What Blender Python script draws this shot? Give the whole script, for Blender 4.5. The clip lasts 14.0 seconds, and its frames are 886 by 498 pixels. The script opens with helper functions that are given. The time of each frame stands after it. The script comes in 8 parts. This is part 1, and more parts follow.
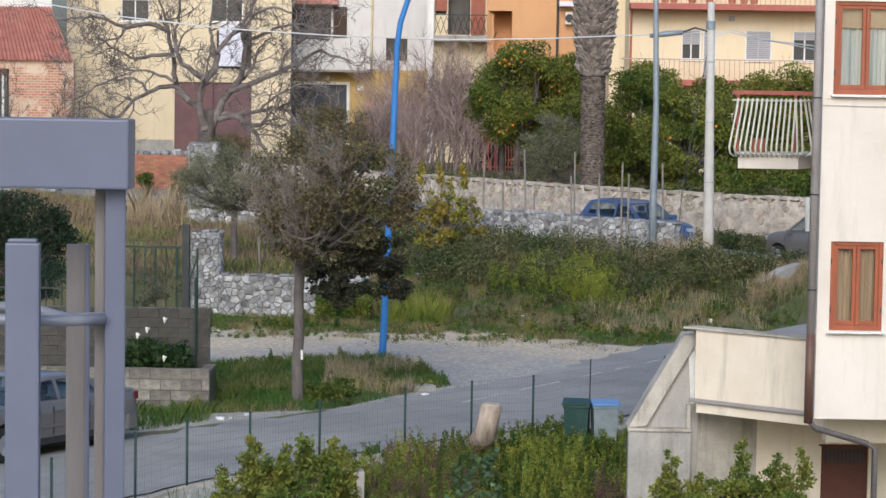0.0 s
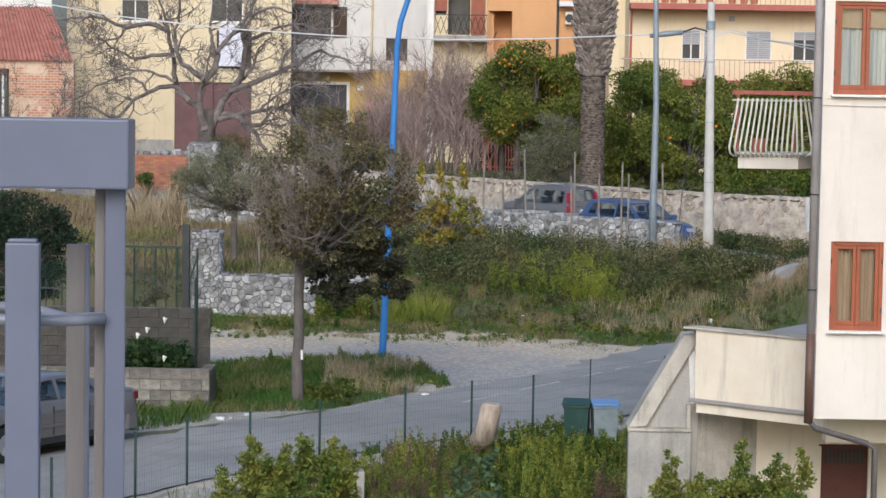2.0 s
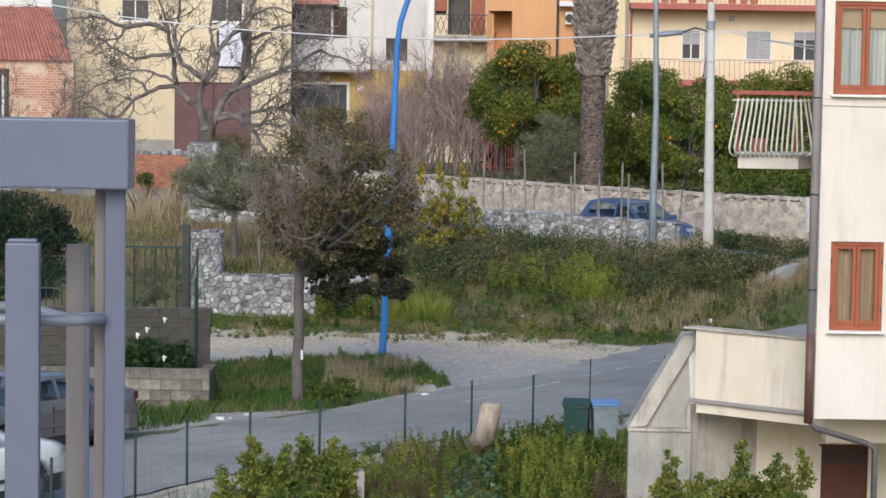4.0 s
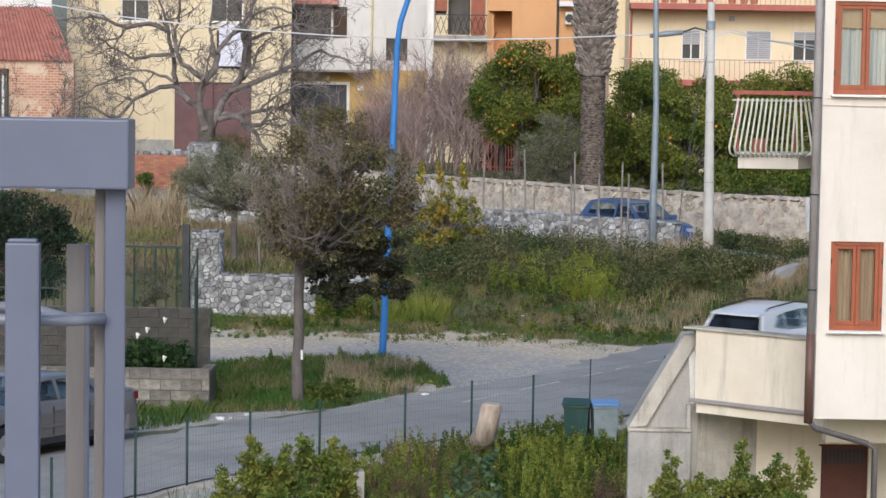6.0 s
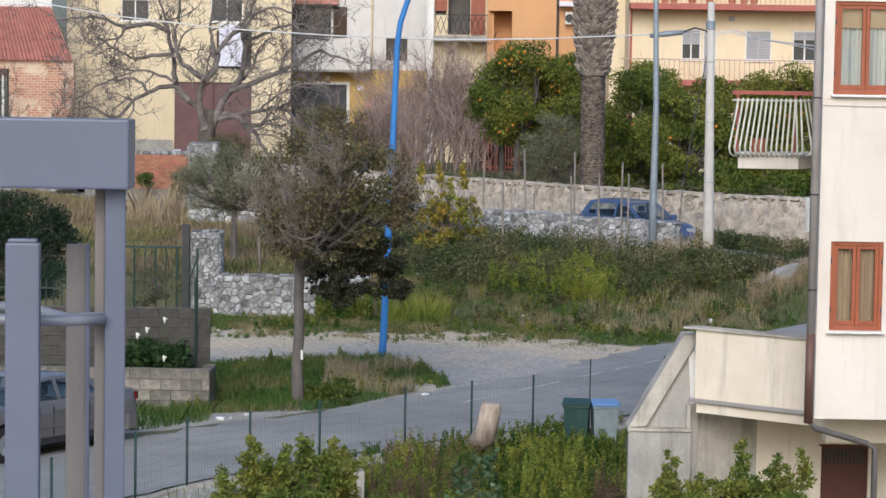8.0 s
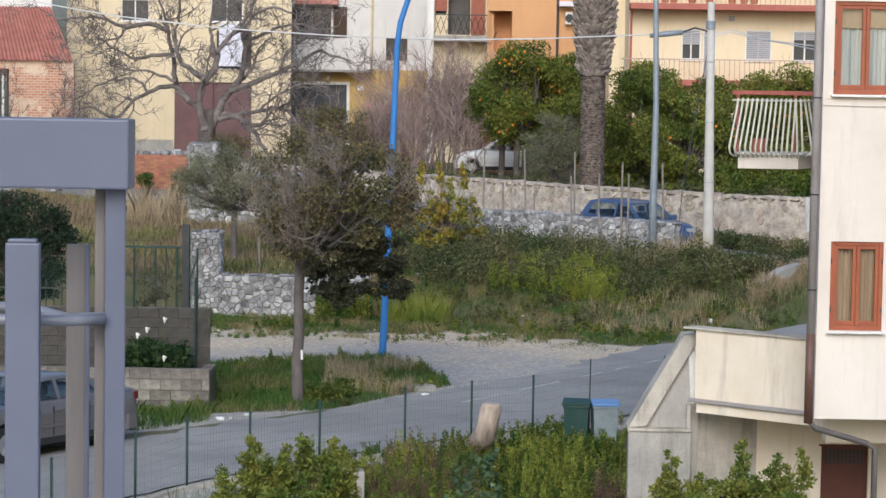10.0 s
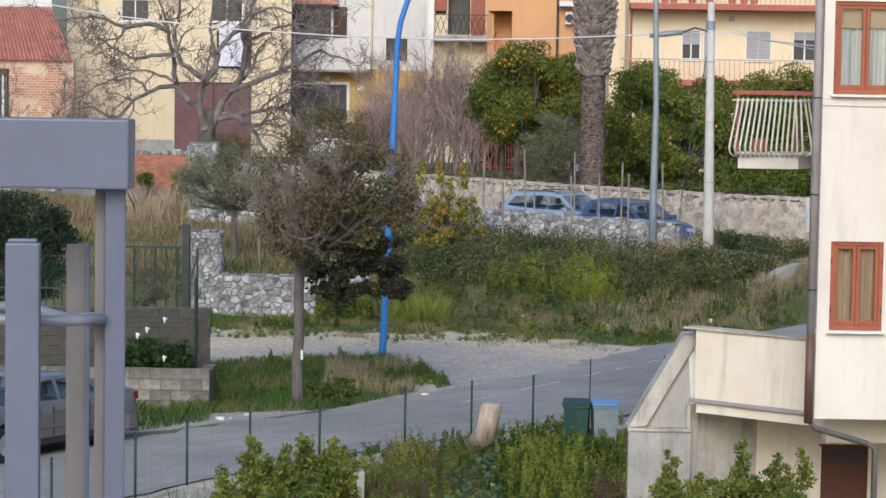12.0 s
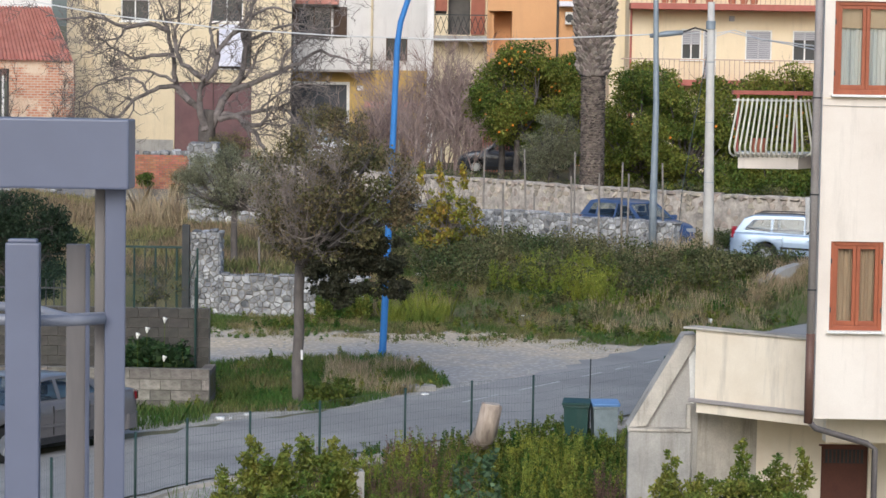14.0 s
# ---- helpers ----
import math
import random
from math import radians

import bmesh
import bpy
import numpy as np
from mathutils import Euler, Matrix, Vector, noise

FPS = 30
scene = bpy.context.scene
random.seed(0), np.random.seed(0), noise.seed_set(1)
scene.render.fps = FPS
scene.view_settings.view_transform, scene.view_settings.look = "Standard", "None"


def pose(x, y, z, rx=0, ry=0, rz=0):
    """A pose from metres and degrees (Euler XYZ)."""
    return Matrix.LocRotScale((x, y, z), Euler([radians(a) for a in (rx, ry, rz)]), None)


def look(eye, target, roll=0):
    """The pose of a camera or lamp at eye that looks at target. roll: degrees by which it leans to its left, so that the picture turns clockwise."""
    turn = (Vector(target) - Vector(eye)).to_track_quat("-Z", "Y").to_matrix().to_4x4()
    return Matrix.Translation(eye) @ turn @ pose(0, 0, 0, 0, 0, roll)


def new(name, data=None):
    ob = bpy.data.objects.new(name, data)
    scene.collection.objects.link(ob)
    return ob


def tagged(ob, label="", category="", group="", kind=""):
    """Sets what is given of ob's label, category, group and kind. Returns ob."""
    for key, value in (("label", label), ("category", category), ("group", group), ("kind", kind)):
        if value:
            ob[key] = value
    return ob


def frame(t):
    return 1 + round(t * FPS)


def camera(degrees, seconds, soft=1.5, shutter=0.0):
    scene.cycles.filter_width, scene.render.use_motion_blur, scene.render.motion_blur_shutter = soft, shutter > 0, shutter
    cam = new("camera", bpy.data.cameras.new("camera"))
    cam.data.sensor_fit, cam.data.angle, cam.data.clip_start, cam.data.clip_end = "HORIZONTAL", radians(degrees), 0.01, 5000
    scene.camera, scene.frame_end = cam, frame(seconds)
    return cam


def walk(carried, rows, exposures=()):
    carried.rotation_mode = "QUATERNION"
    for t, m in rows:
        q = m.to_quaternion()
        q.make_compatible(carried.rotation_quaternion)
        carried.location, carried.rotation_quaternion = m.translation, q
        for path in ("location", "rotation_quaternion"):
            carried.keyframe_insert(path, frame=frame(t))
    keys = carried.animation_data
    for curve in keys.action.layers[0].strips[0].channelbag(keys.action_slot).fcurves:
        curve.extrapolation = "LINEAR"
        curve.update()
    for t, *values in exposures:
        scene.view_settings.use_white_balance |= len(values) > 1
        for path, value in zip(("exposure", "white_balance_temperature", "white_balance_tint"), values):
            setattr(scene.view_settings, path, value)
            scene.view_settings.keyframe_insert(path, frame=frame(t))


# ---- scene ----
# ================= camera =================
cam = camera(22.0, 14.0, soft=1.5, shutter=0.5)
EYE = (0.0, 0.0, 6.7)
VIEW = look(EYE, (0.0, 100.0, -0.52), 0.9)
walk(cam, [(0.0, VIEW), (14.0, VIEW)], exposures=[(0.0, 0.2, 5640, 8), (14.0, 0.2, 5640, 8)])

# ================= sky and sun (thin overcast) =================
SUN_ELEV, SUN_AZ = radians(32), radians(188)
world = bpy.data.worlds.new("sky")
scene.world = world
world.use_nodes = True
wn = world.node_tree.nodes
wn.clear()
sky = wn.new("ShaderNodeTexSky")
sky.sky_type, sky.sun_disc = "NISHITA", False
sky.sun_elevation, sky.sun_rotation = SUN_ELEV, SUN_AZ
sky.air_density, sky.dust_density, sky.ozone_density = 1.0, 4.0, 1.0
wb = wn.new("ShaderNodeBackground")
wb.inputs["Strength"].default_value = 0.15
wo = wn.new("ShaderNodeOutputWorld")
world.node_tree.links.new(sky.outputs[0], wb.inputs[0])
world.node_tree.links.new(wb.outputs[0], wo.inputs[0])
sun_data = bpy.data.lights.new("sun", "SUN")
sun_data.energy, sun_data.angle, sun_data.color = 0.85, radians(30), (1.0, 0.95, 0.87)
sun = new("sun", sun_data)
sd = Vector((math.sin(SUN_AZ) * math.cos(SUN_ELEV), math.cos(SUN_AZ) * math.cos(SUN_ELEV), math.sin(SUN_ELEV)))
sun.matrix_basis = look(sd * 200, (0, 0, 0))


# ================= materials =================
def rgb(c, k=1.0):
    return (c[0] * k, c[1] * k, c[2] * k, 1.0)


def mat(name, c1, c2=None, scale=3.0, rough=0.8, bump=0.25, fine=40.0, metal=0.0, vary="", amount=0.25, hue=0.02,
        leaf=False, spec=0.4, stretch=(1, 1, 1), streaks=0.0, coat=0.0, grain=0.2):
    m = bpy.data.materials.new(name)
    m.use_nodes = True
    nt = m.node_tree
    n, l = nt.nodes, nt.links
    n.clear()
    out = n.new("ShaderNodeOutputMaterial")
    p = n.new("ShaderNodeBsdfPrincipled")
    p.inputs["Roughness"].default_value = rough
    p.inputs["Metallic"].default_value = metal
    p.inputs["Specular IOR Level"].default_value = spec
    p.inputs["Coat Weight"].default_value = coat
    co = n.new("ShaderNodeTexCoord")
    mp = n.new("ShaderNodeMapping")
    mp.inputs["Scale"].default_value = stretch
    l.new(co.outputs["Object"], mp.inputs[0])
    big = n.new("ShaderNodeTexNoise")
    big.inputs["Scale"].default_value = scale
    big.inputs["Detail"].default_value = 5
    big.inputs["Roughness"].default_value = 0.65
    l.new(mp.outputs[0], big.inputs["Vector"])
    ramp = n.new("ShaderNodeMapRange")
    ramp.inputs["From Min"].default_value, ramp.inputs["From Max"].default_value = 0.36, 0.66
    l.new(big.outputs["Fac"], ramp.inputs["Value"])
    mix = n.new("ShaderNodeMix")
    mix.data_type = "RGBA"
    mix.inputs[6].default_value, mix.inputs[7].default_value = rgb(c1), rgb(c2 or c1)
    l.new(ramp.outputs[0], mix.inputs[0])
    small = n.new("ShaderNodeTexNoise")
    small.inputs["Scale"].default_value = fine
    small.inputs["Detail"].default_value = 4
    l.new(mp.outputs[0], small.inputs["Vector"])
    col = mix.outputs[2]
    hsv = n.new("ShaderNodeHueSaturation")
    l.new(col, hsv.inputs["Color"])
    val = n.new("ShaderNodeMapRange")
    val.inputs["To Min"].default_value, val.inputs["To Max"].default_value = 1 - grain, 1 + grain
    l.new(small.outputs["Fac"], val.inputs["Value"])
    value = val.outputs[0]
    if vary:
        if vary == "island":
            r = n.new("ShaderNodeNewGeometry").outputs["Random Per Island"]
        else:
            r = n.new("ShaderNodeObjectInfo").outputs["Random"]
        v2 = n.new("ShaderNodeMapRange")
        v2.inputs["To Min"].default_value, v2.inputs["To Max"].default_value = 1 - amount, 1 + amount
        l.new(r, v2.inputs["Value"])
        mul = n.new("ShaderNodeMath")
        mul.operation = "MULTIPLY"
        l.new(value, mul.inputs[0])
        l.new(v2.outputs[0], mul.inputs[1])
        value = mul.outputs[0]
        wn_ = n.new("ShaderNodeTexWhiteNoise")
        wn_.noise_dimensions = "1D"
        l.new(r, wn_.inputs["W"])
        h2 = n.new("ShaderNodeMapRange")
        h2.inputs["To Min"].default_value, h2.inputs["To Max"].default_value = 0.5 - hue, 0.5 + hue
        l.new(wn_.outputs["Value"], h2.inputs["Value"])
        l.new(h2.outputs[0], hsv.inputs["Hue"])
    l.new(value, hsv.inputs["Value"])
    col = hsv.outputs[0]
    if streaks:
        # rain streaks and stains running down
        mp2 = n.new("ShaderNodeMapping")
        mp2.inputs["Scale"].default_value = (2.2, 2.2, 0.22)
        l.new(co.outputs["Object"], mp2.inputs[0])
        st = n.new("ShaderNodeTexNoise")
        st.inputs["Scale"].default_value, st.inputs["Detail"].default_value = 1.6, 6
        st.inputs["Roughness"].default_value = 0.7
        l.new(mp2.outputs[0], st.inputs["Vector"])
        sr = n.new("ShaderNodeMapRange")
        sr.inputs["From Min"].default_value, sr.inputs["From Max"].default_value = 0.53, 0.72
        sr.inputs["To Max"].default_value = streaks
        l.new(st.outputs["Fac"], sr.inputs["Value"])
        mx = n.new("ShaderNodeMix")
        mx.data_type = "RGBA"
        mx.inputs[7].default_value = (0.16, 0.14, 0.11, 1)
        l.new(sr.outputs[0], mx.inputs[0])
        l.new(col, mx.inputs[6])
        col = mx.outputs[2]
    l.new(col, p.inputs["Base Color"])
    if bump:
        b = n.new("ShaderNodeBump")
        b.inputs["Strength"].default_value = bump
        b.inputs["Distance"].default_value = 0.02
        l.new(small.outputs["Fac"], b.inputs["Height"])
        l.new(b.outputs[0], p.inputs["Normal"])
    if leaf:
        tr = n.new("ShaderNodeBsdfTranslucent")
        l.new(col, tr.inputs["Color"])
        sh = n.new("ShaderNodeMixShader")
        sh.inputs[0].default_value = 0.4
        l.new(p.outputs[0], sh.inputs[1])
        l.new(tr.outputs[0], sh.inputs[2])
        l.new(sh.outputs[0], out.inputs[0])
    else:
        l.new(p.outputs[0], out.inputs[0])
    return m


def glass(name, tint, rough=0.05):
    m = bpy.data.materials.new(name)
    m.use_nodes = True
    p = m.node_tree.nodes["Principled BSDF"]
    p.inputs["Base Color"].default_value = rgb(tint)
    p.inputs["Roughness"].default_value = rough
    p.inputs["Specular IOR Level"].default_value = 0.4
    return m


def clear_glass(name, tint=(0.85, 0.88, 0.88, 1)):
    m = bpy.data.materials.new(name)
    m.use_nodes = True
    n, l = m.node_tree.nodes, m.node_tree.links
    n.clear()
    out = n.new("ShaderNodeOutputMaterial")
    t = n.new("ShaderNodeBsdfTransparent")
    t.inputs[0].default_value = tint
    g = n.new("ShaderNodeBsdfGlossy")
    g.inputs["Roughness"].default_value = 0.03
    s = n.new("ShaderNodeMixShader")
    f = n.new("ShaderNodeLayerWeight")
    f.inputs["Blend"].default_value = 0.5
    pw = n.new("ShaderNodeMath")
    pw.operation = "POWER"
    pw.inputs[1].default_value = 3.0
    l.new(f.outputs["Facing"], pw.inputs[0])
    k = n.new("ShaderNodeMapRange")
    k.inputs["To Min"].default_value, k.inputs["To Max"].default_value = 0.05, 0.75
    l.new(pw.outputs[0], k.inputs["Value"])
    l.new(k.outputs[0], s.inputs[0])
    l.new(t.outputs[0], s.inputs[1])
    l.new(g.outputs[0], s.inputs[2])
    l.new(s.outputs[0], out.inputs[0])
    return m


M = {
    "asphalt": mat("asphalt", (0.225, 0.222, 0.217), (0.335, 0.326, 0.312), 0.32, 0.9, 0.5, 26),
    "road_paint": mat("road_paint", (0.5, 0.5, 0.49), (0.3, 0.3, 0.3), 6, 0.8, 0.2, 60),
    "plaster_cream": mat("plaster_cream", (0.8, 0.715, 0.585), (0.69, 0.595, 0.46), 0.8, 0.85, 0.06, 50, streaks=0.34, grain=0.06),
    "plaster_white": mat("plaster_white", (0.78, 0.72, 0.65), (0.69, 0.62, 0.55), 0.7, 0.85, 0.05, 50, streaks=0.22, grain=0.06),
    "concrete": mat("concrete", (0.42, 0.4, 0.37), (0.3, 0.29, 0.27), 1.6, 0.9, 0.3, 40, streaks=0.55),
    "concrete_light": mat("concrete_light", (0.54, 0.5, 0.435), (0.33, 0.305, 0.27), 1.4, 0.9, 0.35, 40, streaks=0.7),
    "block": mat("block", (0.28, 0.258, 0.222), (0.14, 0.126, 0.108), 2.0, 0.95, 0.6, 22, vary="object", amount=0.3, streaks=0.4),
    "block_dark": mat("block_dark", (0.1, 0.093, 0.082), (0.05, 0.047, 0.042), 0.9, 0.95, 0.4, 30, vary="object", amount=0.1, streaks=0.6),
    "mortar": mat("mortar", (0.24, 0.225, 0.2), (0.13, 0.122, 0.11), 3, 0.95, 0.4, 30),
    "rubble": mat("rubble", (0.43, 0.43, 0.425), (0.2, 0.205, 0.22), 4.0, 0.9, 0.6, 24, vary="object", amount=0.45),
    "rubble_fill": mat("rubble_fill", (0.2, 0.185, 0.16), (0.33, 0.305, 0.27), 3.5, 0.95, 0.5, 24),
    "old_wall": mat("old_wall", (0.5, 0.44, 0.37), (0.24, 0.215, 0.185), 3.4, 0.95, 1.0, 11, streaks=0.3),
    "old_stone": mat("old_stone", (0.5, 0.43, 0.34), (0.26, 0.22, 0.18), 3.0, 0.95, 0.5, 16, vary="object", amount=0.25),
    "old_cap": mat("old_cap", (0.46, 0.43, 0.38), (0.3, 0.28, 0.25), 1.4, 0.95, 0.6, 14),
    "brick": mat("brick", (0.4, 0.17, 0.1), (0.32, 0.15, 0.095), 3, 0.9, 0.4, 40, vary="object", amount=0.25),
    "tile_red": mat("tile_red", (0.7, 0.34, 0.28), (0.56, 0.25, 0.2), 1.5, 0.75, 0.2, 30, streaks=0.2),
    "yellow_wall": mat("yellow_wall", (0.73, 0.62, 0.43), (0.65, 0.55, 0.37), 0.5, 0.9, 0.15, 30, streaks=0.2),
    "cream_wall": mat("cream_wall", (0.78, 0.66, 0.46), (0.72, 0.6, 0.4), 0.5, 0.9, 0.15, 30, streaks=0.12),
    "ochre_wall": mat("ochre_wall", (0.58, 0.4, 0.13), (0.5, 0.34, 0.12), 0.5, 0.9, 0.15, 30, streaks=0.15),
    "white_wall": mat("white_wall", (0.76, 0.74, 0.72), (0.68, 0.66, 0.64), 0.5, 0.9, 0.15, 30, streaks=0.15),
    "orange_wall": mat("orange_wall", (0.62, 0.35, 0.17), (0.56, 0.31, 0.15), 0.4, 0.9, 0.15, 30, streaks=0.08),
    "grey_paint": mat("grey_paint", (0.122, 0.136, 0.195), (0.108, 0.121, 0.176), 1.5, 0.45, 0.0, 6, spec=0.5),
    # taupe for the frame posts' left faces: warm side light put into the colour
    "lit_flank": mat("lit_flank", (0.205, 0.187, 0.18), (0.16, 0.147, 0.142), 3, 0.6, 0.0, 30, stretch=(1, 1, 0.15)),
    "rail_worn": mat("rail_worn", (0.24, 0.25, 0.29), (0.17, 0.18, 0.22), 6, 0.4, 0.0, 20, spec=0.5),
    "blue_paint": mat("blue_paint", (0.05, 0.21, 0.55), (0.045, 0.18, 0.48), 2, 0.5, 0.1, 50),
    "galvanised": mat("galvanised", (0.3, 0.34, 0.38), (0.24, 0.28, 0.32), 3, 0.5, 0.1, 60, metal=0.3),
    "pole_concrete": mat("pole_concrete", (0.56, 0.54, 0.5), (0.46, 0.44, 0.41), 1.5, 0.85, 0.2, 40, streaks=0.15),
    "green_metal": mat("green_metal", (0.015, 0.04, 0.034), (0.022, 0.05, 0.042), 5, 0.5, 0.1, 60),
    "dark_metal": mat("dark_metal", (0.03, 0.033, 0.036), (0.05, 0.05, 0.05), 5, 0.5, 0.1, 60),
    "wire": mat("wire", (0.08, 0.1, 0.1), None, 5, 0.5, 0.0, 60),
    "cable": mat("cable", (0.6, 0.6, 0.6), None, 5, 0.5, 0.0, 60),
    "rust_brown": mat("rust_brown", (0.13, 0.045, 0.028), (0.1, 0.035, 0.024), 2, 0.6, 0.15, 40),
    "pipe_grey": mat("pipe_grey", (0.36, 0.33, 0.32), (0.3, 0.27, 0.26), 2, 0.5, 0.1, 40),
    "pipe_brown": mat("pipe_brown", (0.14, 0.075, 0.055), (0.11, 0.06, 0.045), 2, 0.5, 0.1, 40),
    "gutter_dark": mat("gutter_dark", (0.13, 0.115, 0.11), (0.09, 0.08, 0.08), 2, 0.5, 0.1, 40),
    "window_wood": mat("window_wood", (0.34, 0.1, 0.045), (0.28, 0.08, 0.038), 4, 0.45, 0.1, 50, stretch=(1, 1, 0.2)),
    "white_paint": mat("white_paint", (0.78, 0.77, 0.74), (0.66, 0.65, 0.62), 4, 0.5, 0.1, 50),
    "rail_white": mat("rail_white", (0.74, 0.72, 0.62), (0.62, 0.6, 0.5), 4, 0.5, 0.1, 50),
    "rail_pale": mat("rail_pale", (0.5, 0.38, 0.3), (0.42, 0.3, 0.24), 4, 0.6, 0.1, 50),
    "rail_red": mat("rail_red", (0.42, 0.13, 0.1), (0.35, 0.11, 0.08), 4, 0.6, 0.1, 50),
    "door_plum": mat("door_plum", (0.17, 0.09, 0.09), (0.13, 0.07, 0.075), 1.5, 0.7, 0.2, 30, streaks=0.2),
    "garage_dark": mat("garage_dark", (0.05, 0.055, 0.065), (0.07, 0.075, 0.085), 2, 0.6, 0.2, 30),
    "shutter_brown": mat("shutter_brown", (0.3, 0.1, 0.06), (0.25, 0.085, 0.05), 3, 0.6, 0.2, 40),
    "shutter_grey": mat("shutter_grey", (0.4, 0.4, 0.42), (0.35, 0.35, 0.37), 3, 0.6, 0.2, 40, stretch=(0.2, 0.2, 8)),
    "dark_wood": mat("dark_wood", (0.09, 0.055, 0.035), (0.065, 0.04, 0.028), 3, 0.7, 0.2, 40),
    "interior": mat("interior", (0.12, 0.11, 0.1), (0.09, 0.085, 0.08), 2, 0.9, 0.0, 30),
    "curtain_warm": mat("curtain_warm", (0.62, 0.43, 0.28), (0.5, 0.33, 0.21), 2, 0.9, 0.1, 30, stretch=(5, 5, 0.2)),
    "curtain_pale": mat("curtain_pale", (0.8, 0.76, 0.7), (0.45, 0.48, 0.5), 2.2, 0.9, 0.1, 30, stretch=(5, 5, 0.15)),
    "pane_dark": glass("pane_dark", (0.06, 0.065, 0.07)),
    "glass": clear_glass("glass"),
    "cloth_white": mat("cloth_white", (0.75, 0.75, 0.82), (0.62, 0.62, 0.72), 3, 0.9, 0.2, 20),
    "terracotta": mat("terracotta", (0.5, 0.19, 0.11), (0.42, 0.16, 0.1), 5, 0.8, 0.2, 40),
    "bark_grey": mat("bark_grey", (0.145, 0.128, 0.118), (0.085, 0.075, 0.07), 5, 0.95, 0.6, 25, stretch=(1, 1, 0.25)),
    "bark_fig": mat("bark_fig", (0.24, 0.208, 0.195), (0.115, 0.1, 0.093), 2.5, 0.95, 0.4, 25),
    "bark_dark": mat("bark_dark", (0.085, 0.073, 0.066), (0.13, 0.115, 0.105), 3, 0.95, 0.5, 25),
    "bark_pale": mat("bark_pale", (0.29, 0.245, 0.215), (0.17, 0.145, 0.125), 3, 0.95, 0.3, 25),
    "twig_brown": mat("twig_brown", (0.25, 0.185, 0.17), (0.35, 0.265, 0.235), 3, 0.95, 0.2, 25, vary="island"),
    "log": mat("log", (0.47, 0.39, 0.32), (0.25, 0.2, 0.165), 9, 0.95, 0.6, 14, stretch=(1, 1, 0.2)),
    "log_end": mat("log_end", (0.52, 0.45, 0.37), (0.42, 0.36, 0.3), 4, 0.95, 0.3, 24),
    "palm_bark": mat("palm_bark", (0.15, 0.12, 0.1), (0.075, 0.06, 0.052), 5, 0.95, 0.6, 20, vary="island", amount=0.6),
    "palm_base": mat("palm_base", (0.31, 0.26, 0.225), (0.13, 0.105, 0.09), 3, 0.95, 0.6, 20, vary="object", amount=0.35),
    "stake": mat("stake", (0.28, 0.25, 0.22), (0.19, 0.17, 0.15), 3, 0.95, 0.3, 25),
    "fruit": mat("fruit", (0.75, 0.28, 0.02), (0.65, 0.22, 0.02), 5, 0.5, 0.1, 60),
    "litter": mat("litter", (0.75, 0.75, 0.74), (0.6, 0.6, 0.6), 5, 0.7, 0.1, 60),
    "petal": mat("petal", (0.85, 0.84, 0.78), (0.8, 0.78, 0.7), 5, 0.6, 0.0, 60),
    "bin_green": mat("bin_green", (0.014, 0.05, 0.044), (0.02, 0.062, 0.054), 4, 0.5, 0.1, 50, streaks=0.2),
    "bin_grey": mat("bin_grey", (0.25, 0.3, 0.32), (0.19, 0.23, 0.25), 4, 0.5, 0.1, 50, streaks=0.2),
    "bin_blue": mat("bin_blue", (0.15, 0.28, 0.52), (0.13, 0.24, 0.45), 4, 0.5, 0.1, 50),
    "rubber": mat("rubber", (0.012, 0.012, 0.012), (0.02, 0.02, 0.02), 8, 0.85, 0.2, 60),
    "rim": mat("rim", (0.45, 0.46, 0.48), (0.36, 0.37, 0.38), 8, 0.35, 0.05, 60, metal=0.7),
    "trim_black": mat("trim_black", (0.018, 0.018, 0.02), (0.03, 0.03, 0.032), 8, 0.6, 0.1, 60),
    "car_glass": clear_glass("car_glass", (0.78, 0.82, 0.82, 1)),
    "privacy_glass": glass("privacy_glass", (0.012, 0.014, 0.018), 0.03),
    "lamp_red": glass("lamp_red", (0.27, 0.015, 0.03), 0.15),
    "lamp_maroon": glass("lamp_maroon", (0.1, 0.008, 0.012), 0.12),
    "lamp_clear": glass("lamp_clear", (0.36, 0.38, 0.4), 0.1),
    "plate": mat("plate", (0.7, 0.7, 0.68), None, 5, 0.5, 0.0, 60),
}


def leafmat(name, c1, c2, amount=0.4, hue=0.025, scale=0.9):
    M[name] = mat(name, c1, c2, scale, 0.6, 0.0, 30, vary="island", amount=amount, hue=hue, leaf=True, spec=0.3)


leafmat("leaf_tree", (0.125, 0.128, 0.044), (0.23, 0.175, 0.09), 0.55)
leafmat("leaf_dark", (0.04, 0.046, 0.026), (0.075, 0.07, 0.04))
leafmat("leaf_citrus", (0.1, 0.165, 0.03), (0.32, 0.31, 0.06), 0.4, 0.025, 1.6)
leafmat("leaf_citrus_far", (0.08, 0.135, 0.024), (0.28, 0.28, 0.05), 0.5, 0.03, 0.45)
leafmat("leaf_olive", (0.2, 0.21, 0.125), (0.31, 0.3, 0.19), 0.5)
leafmat("leaf_bramble", (0.058, 0.096, 0.03), (0.22, 0.195, 0.09), 0.6, 0.03, 0.75)
leafmat("leaf_hedge", (0.028, 0.05, 0.026), (0.05, 0.075, 0.04))
leafmat("leaf_arum", (0.03, 0.065, 0.024), (0.055, 0.1, 0.035))
leafmat("leaf_fresh", (0.06, 0.12, 0.02), (0.13, 0.15, 0.03))
leafmat("leaf_yellow", (0.2, 0.235, 0.04), (0.42, 0.3, 0.05), 0.4, 0.03, 1.4)
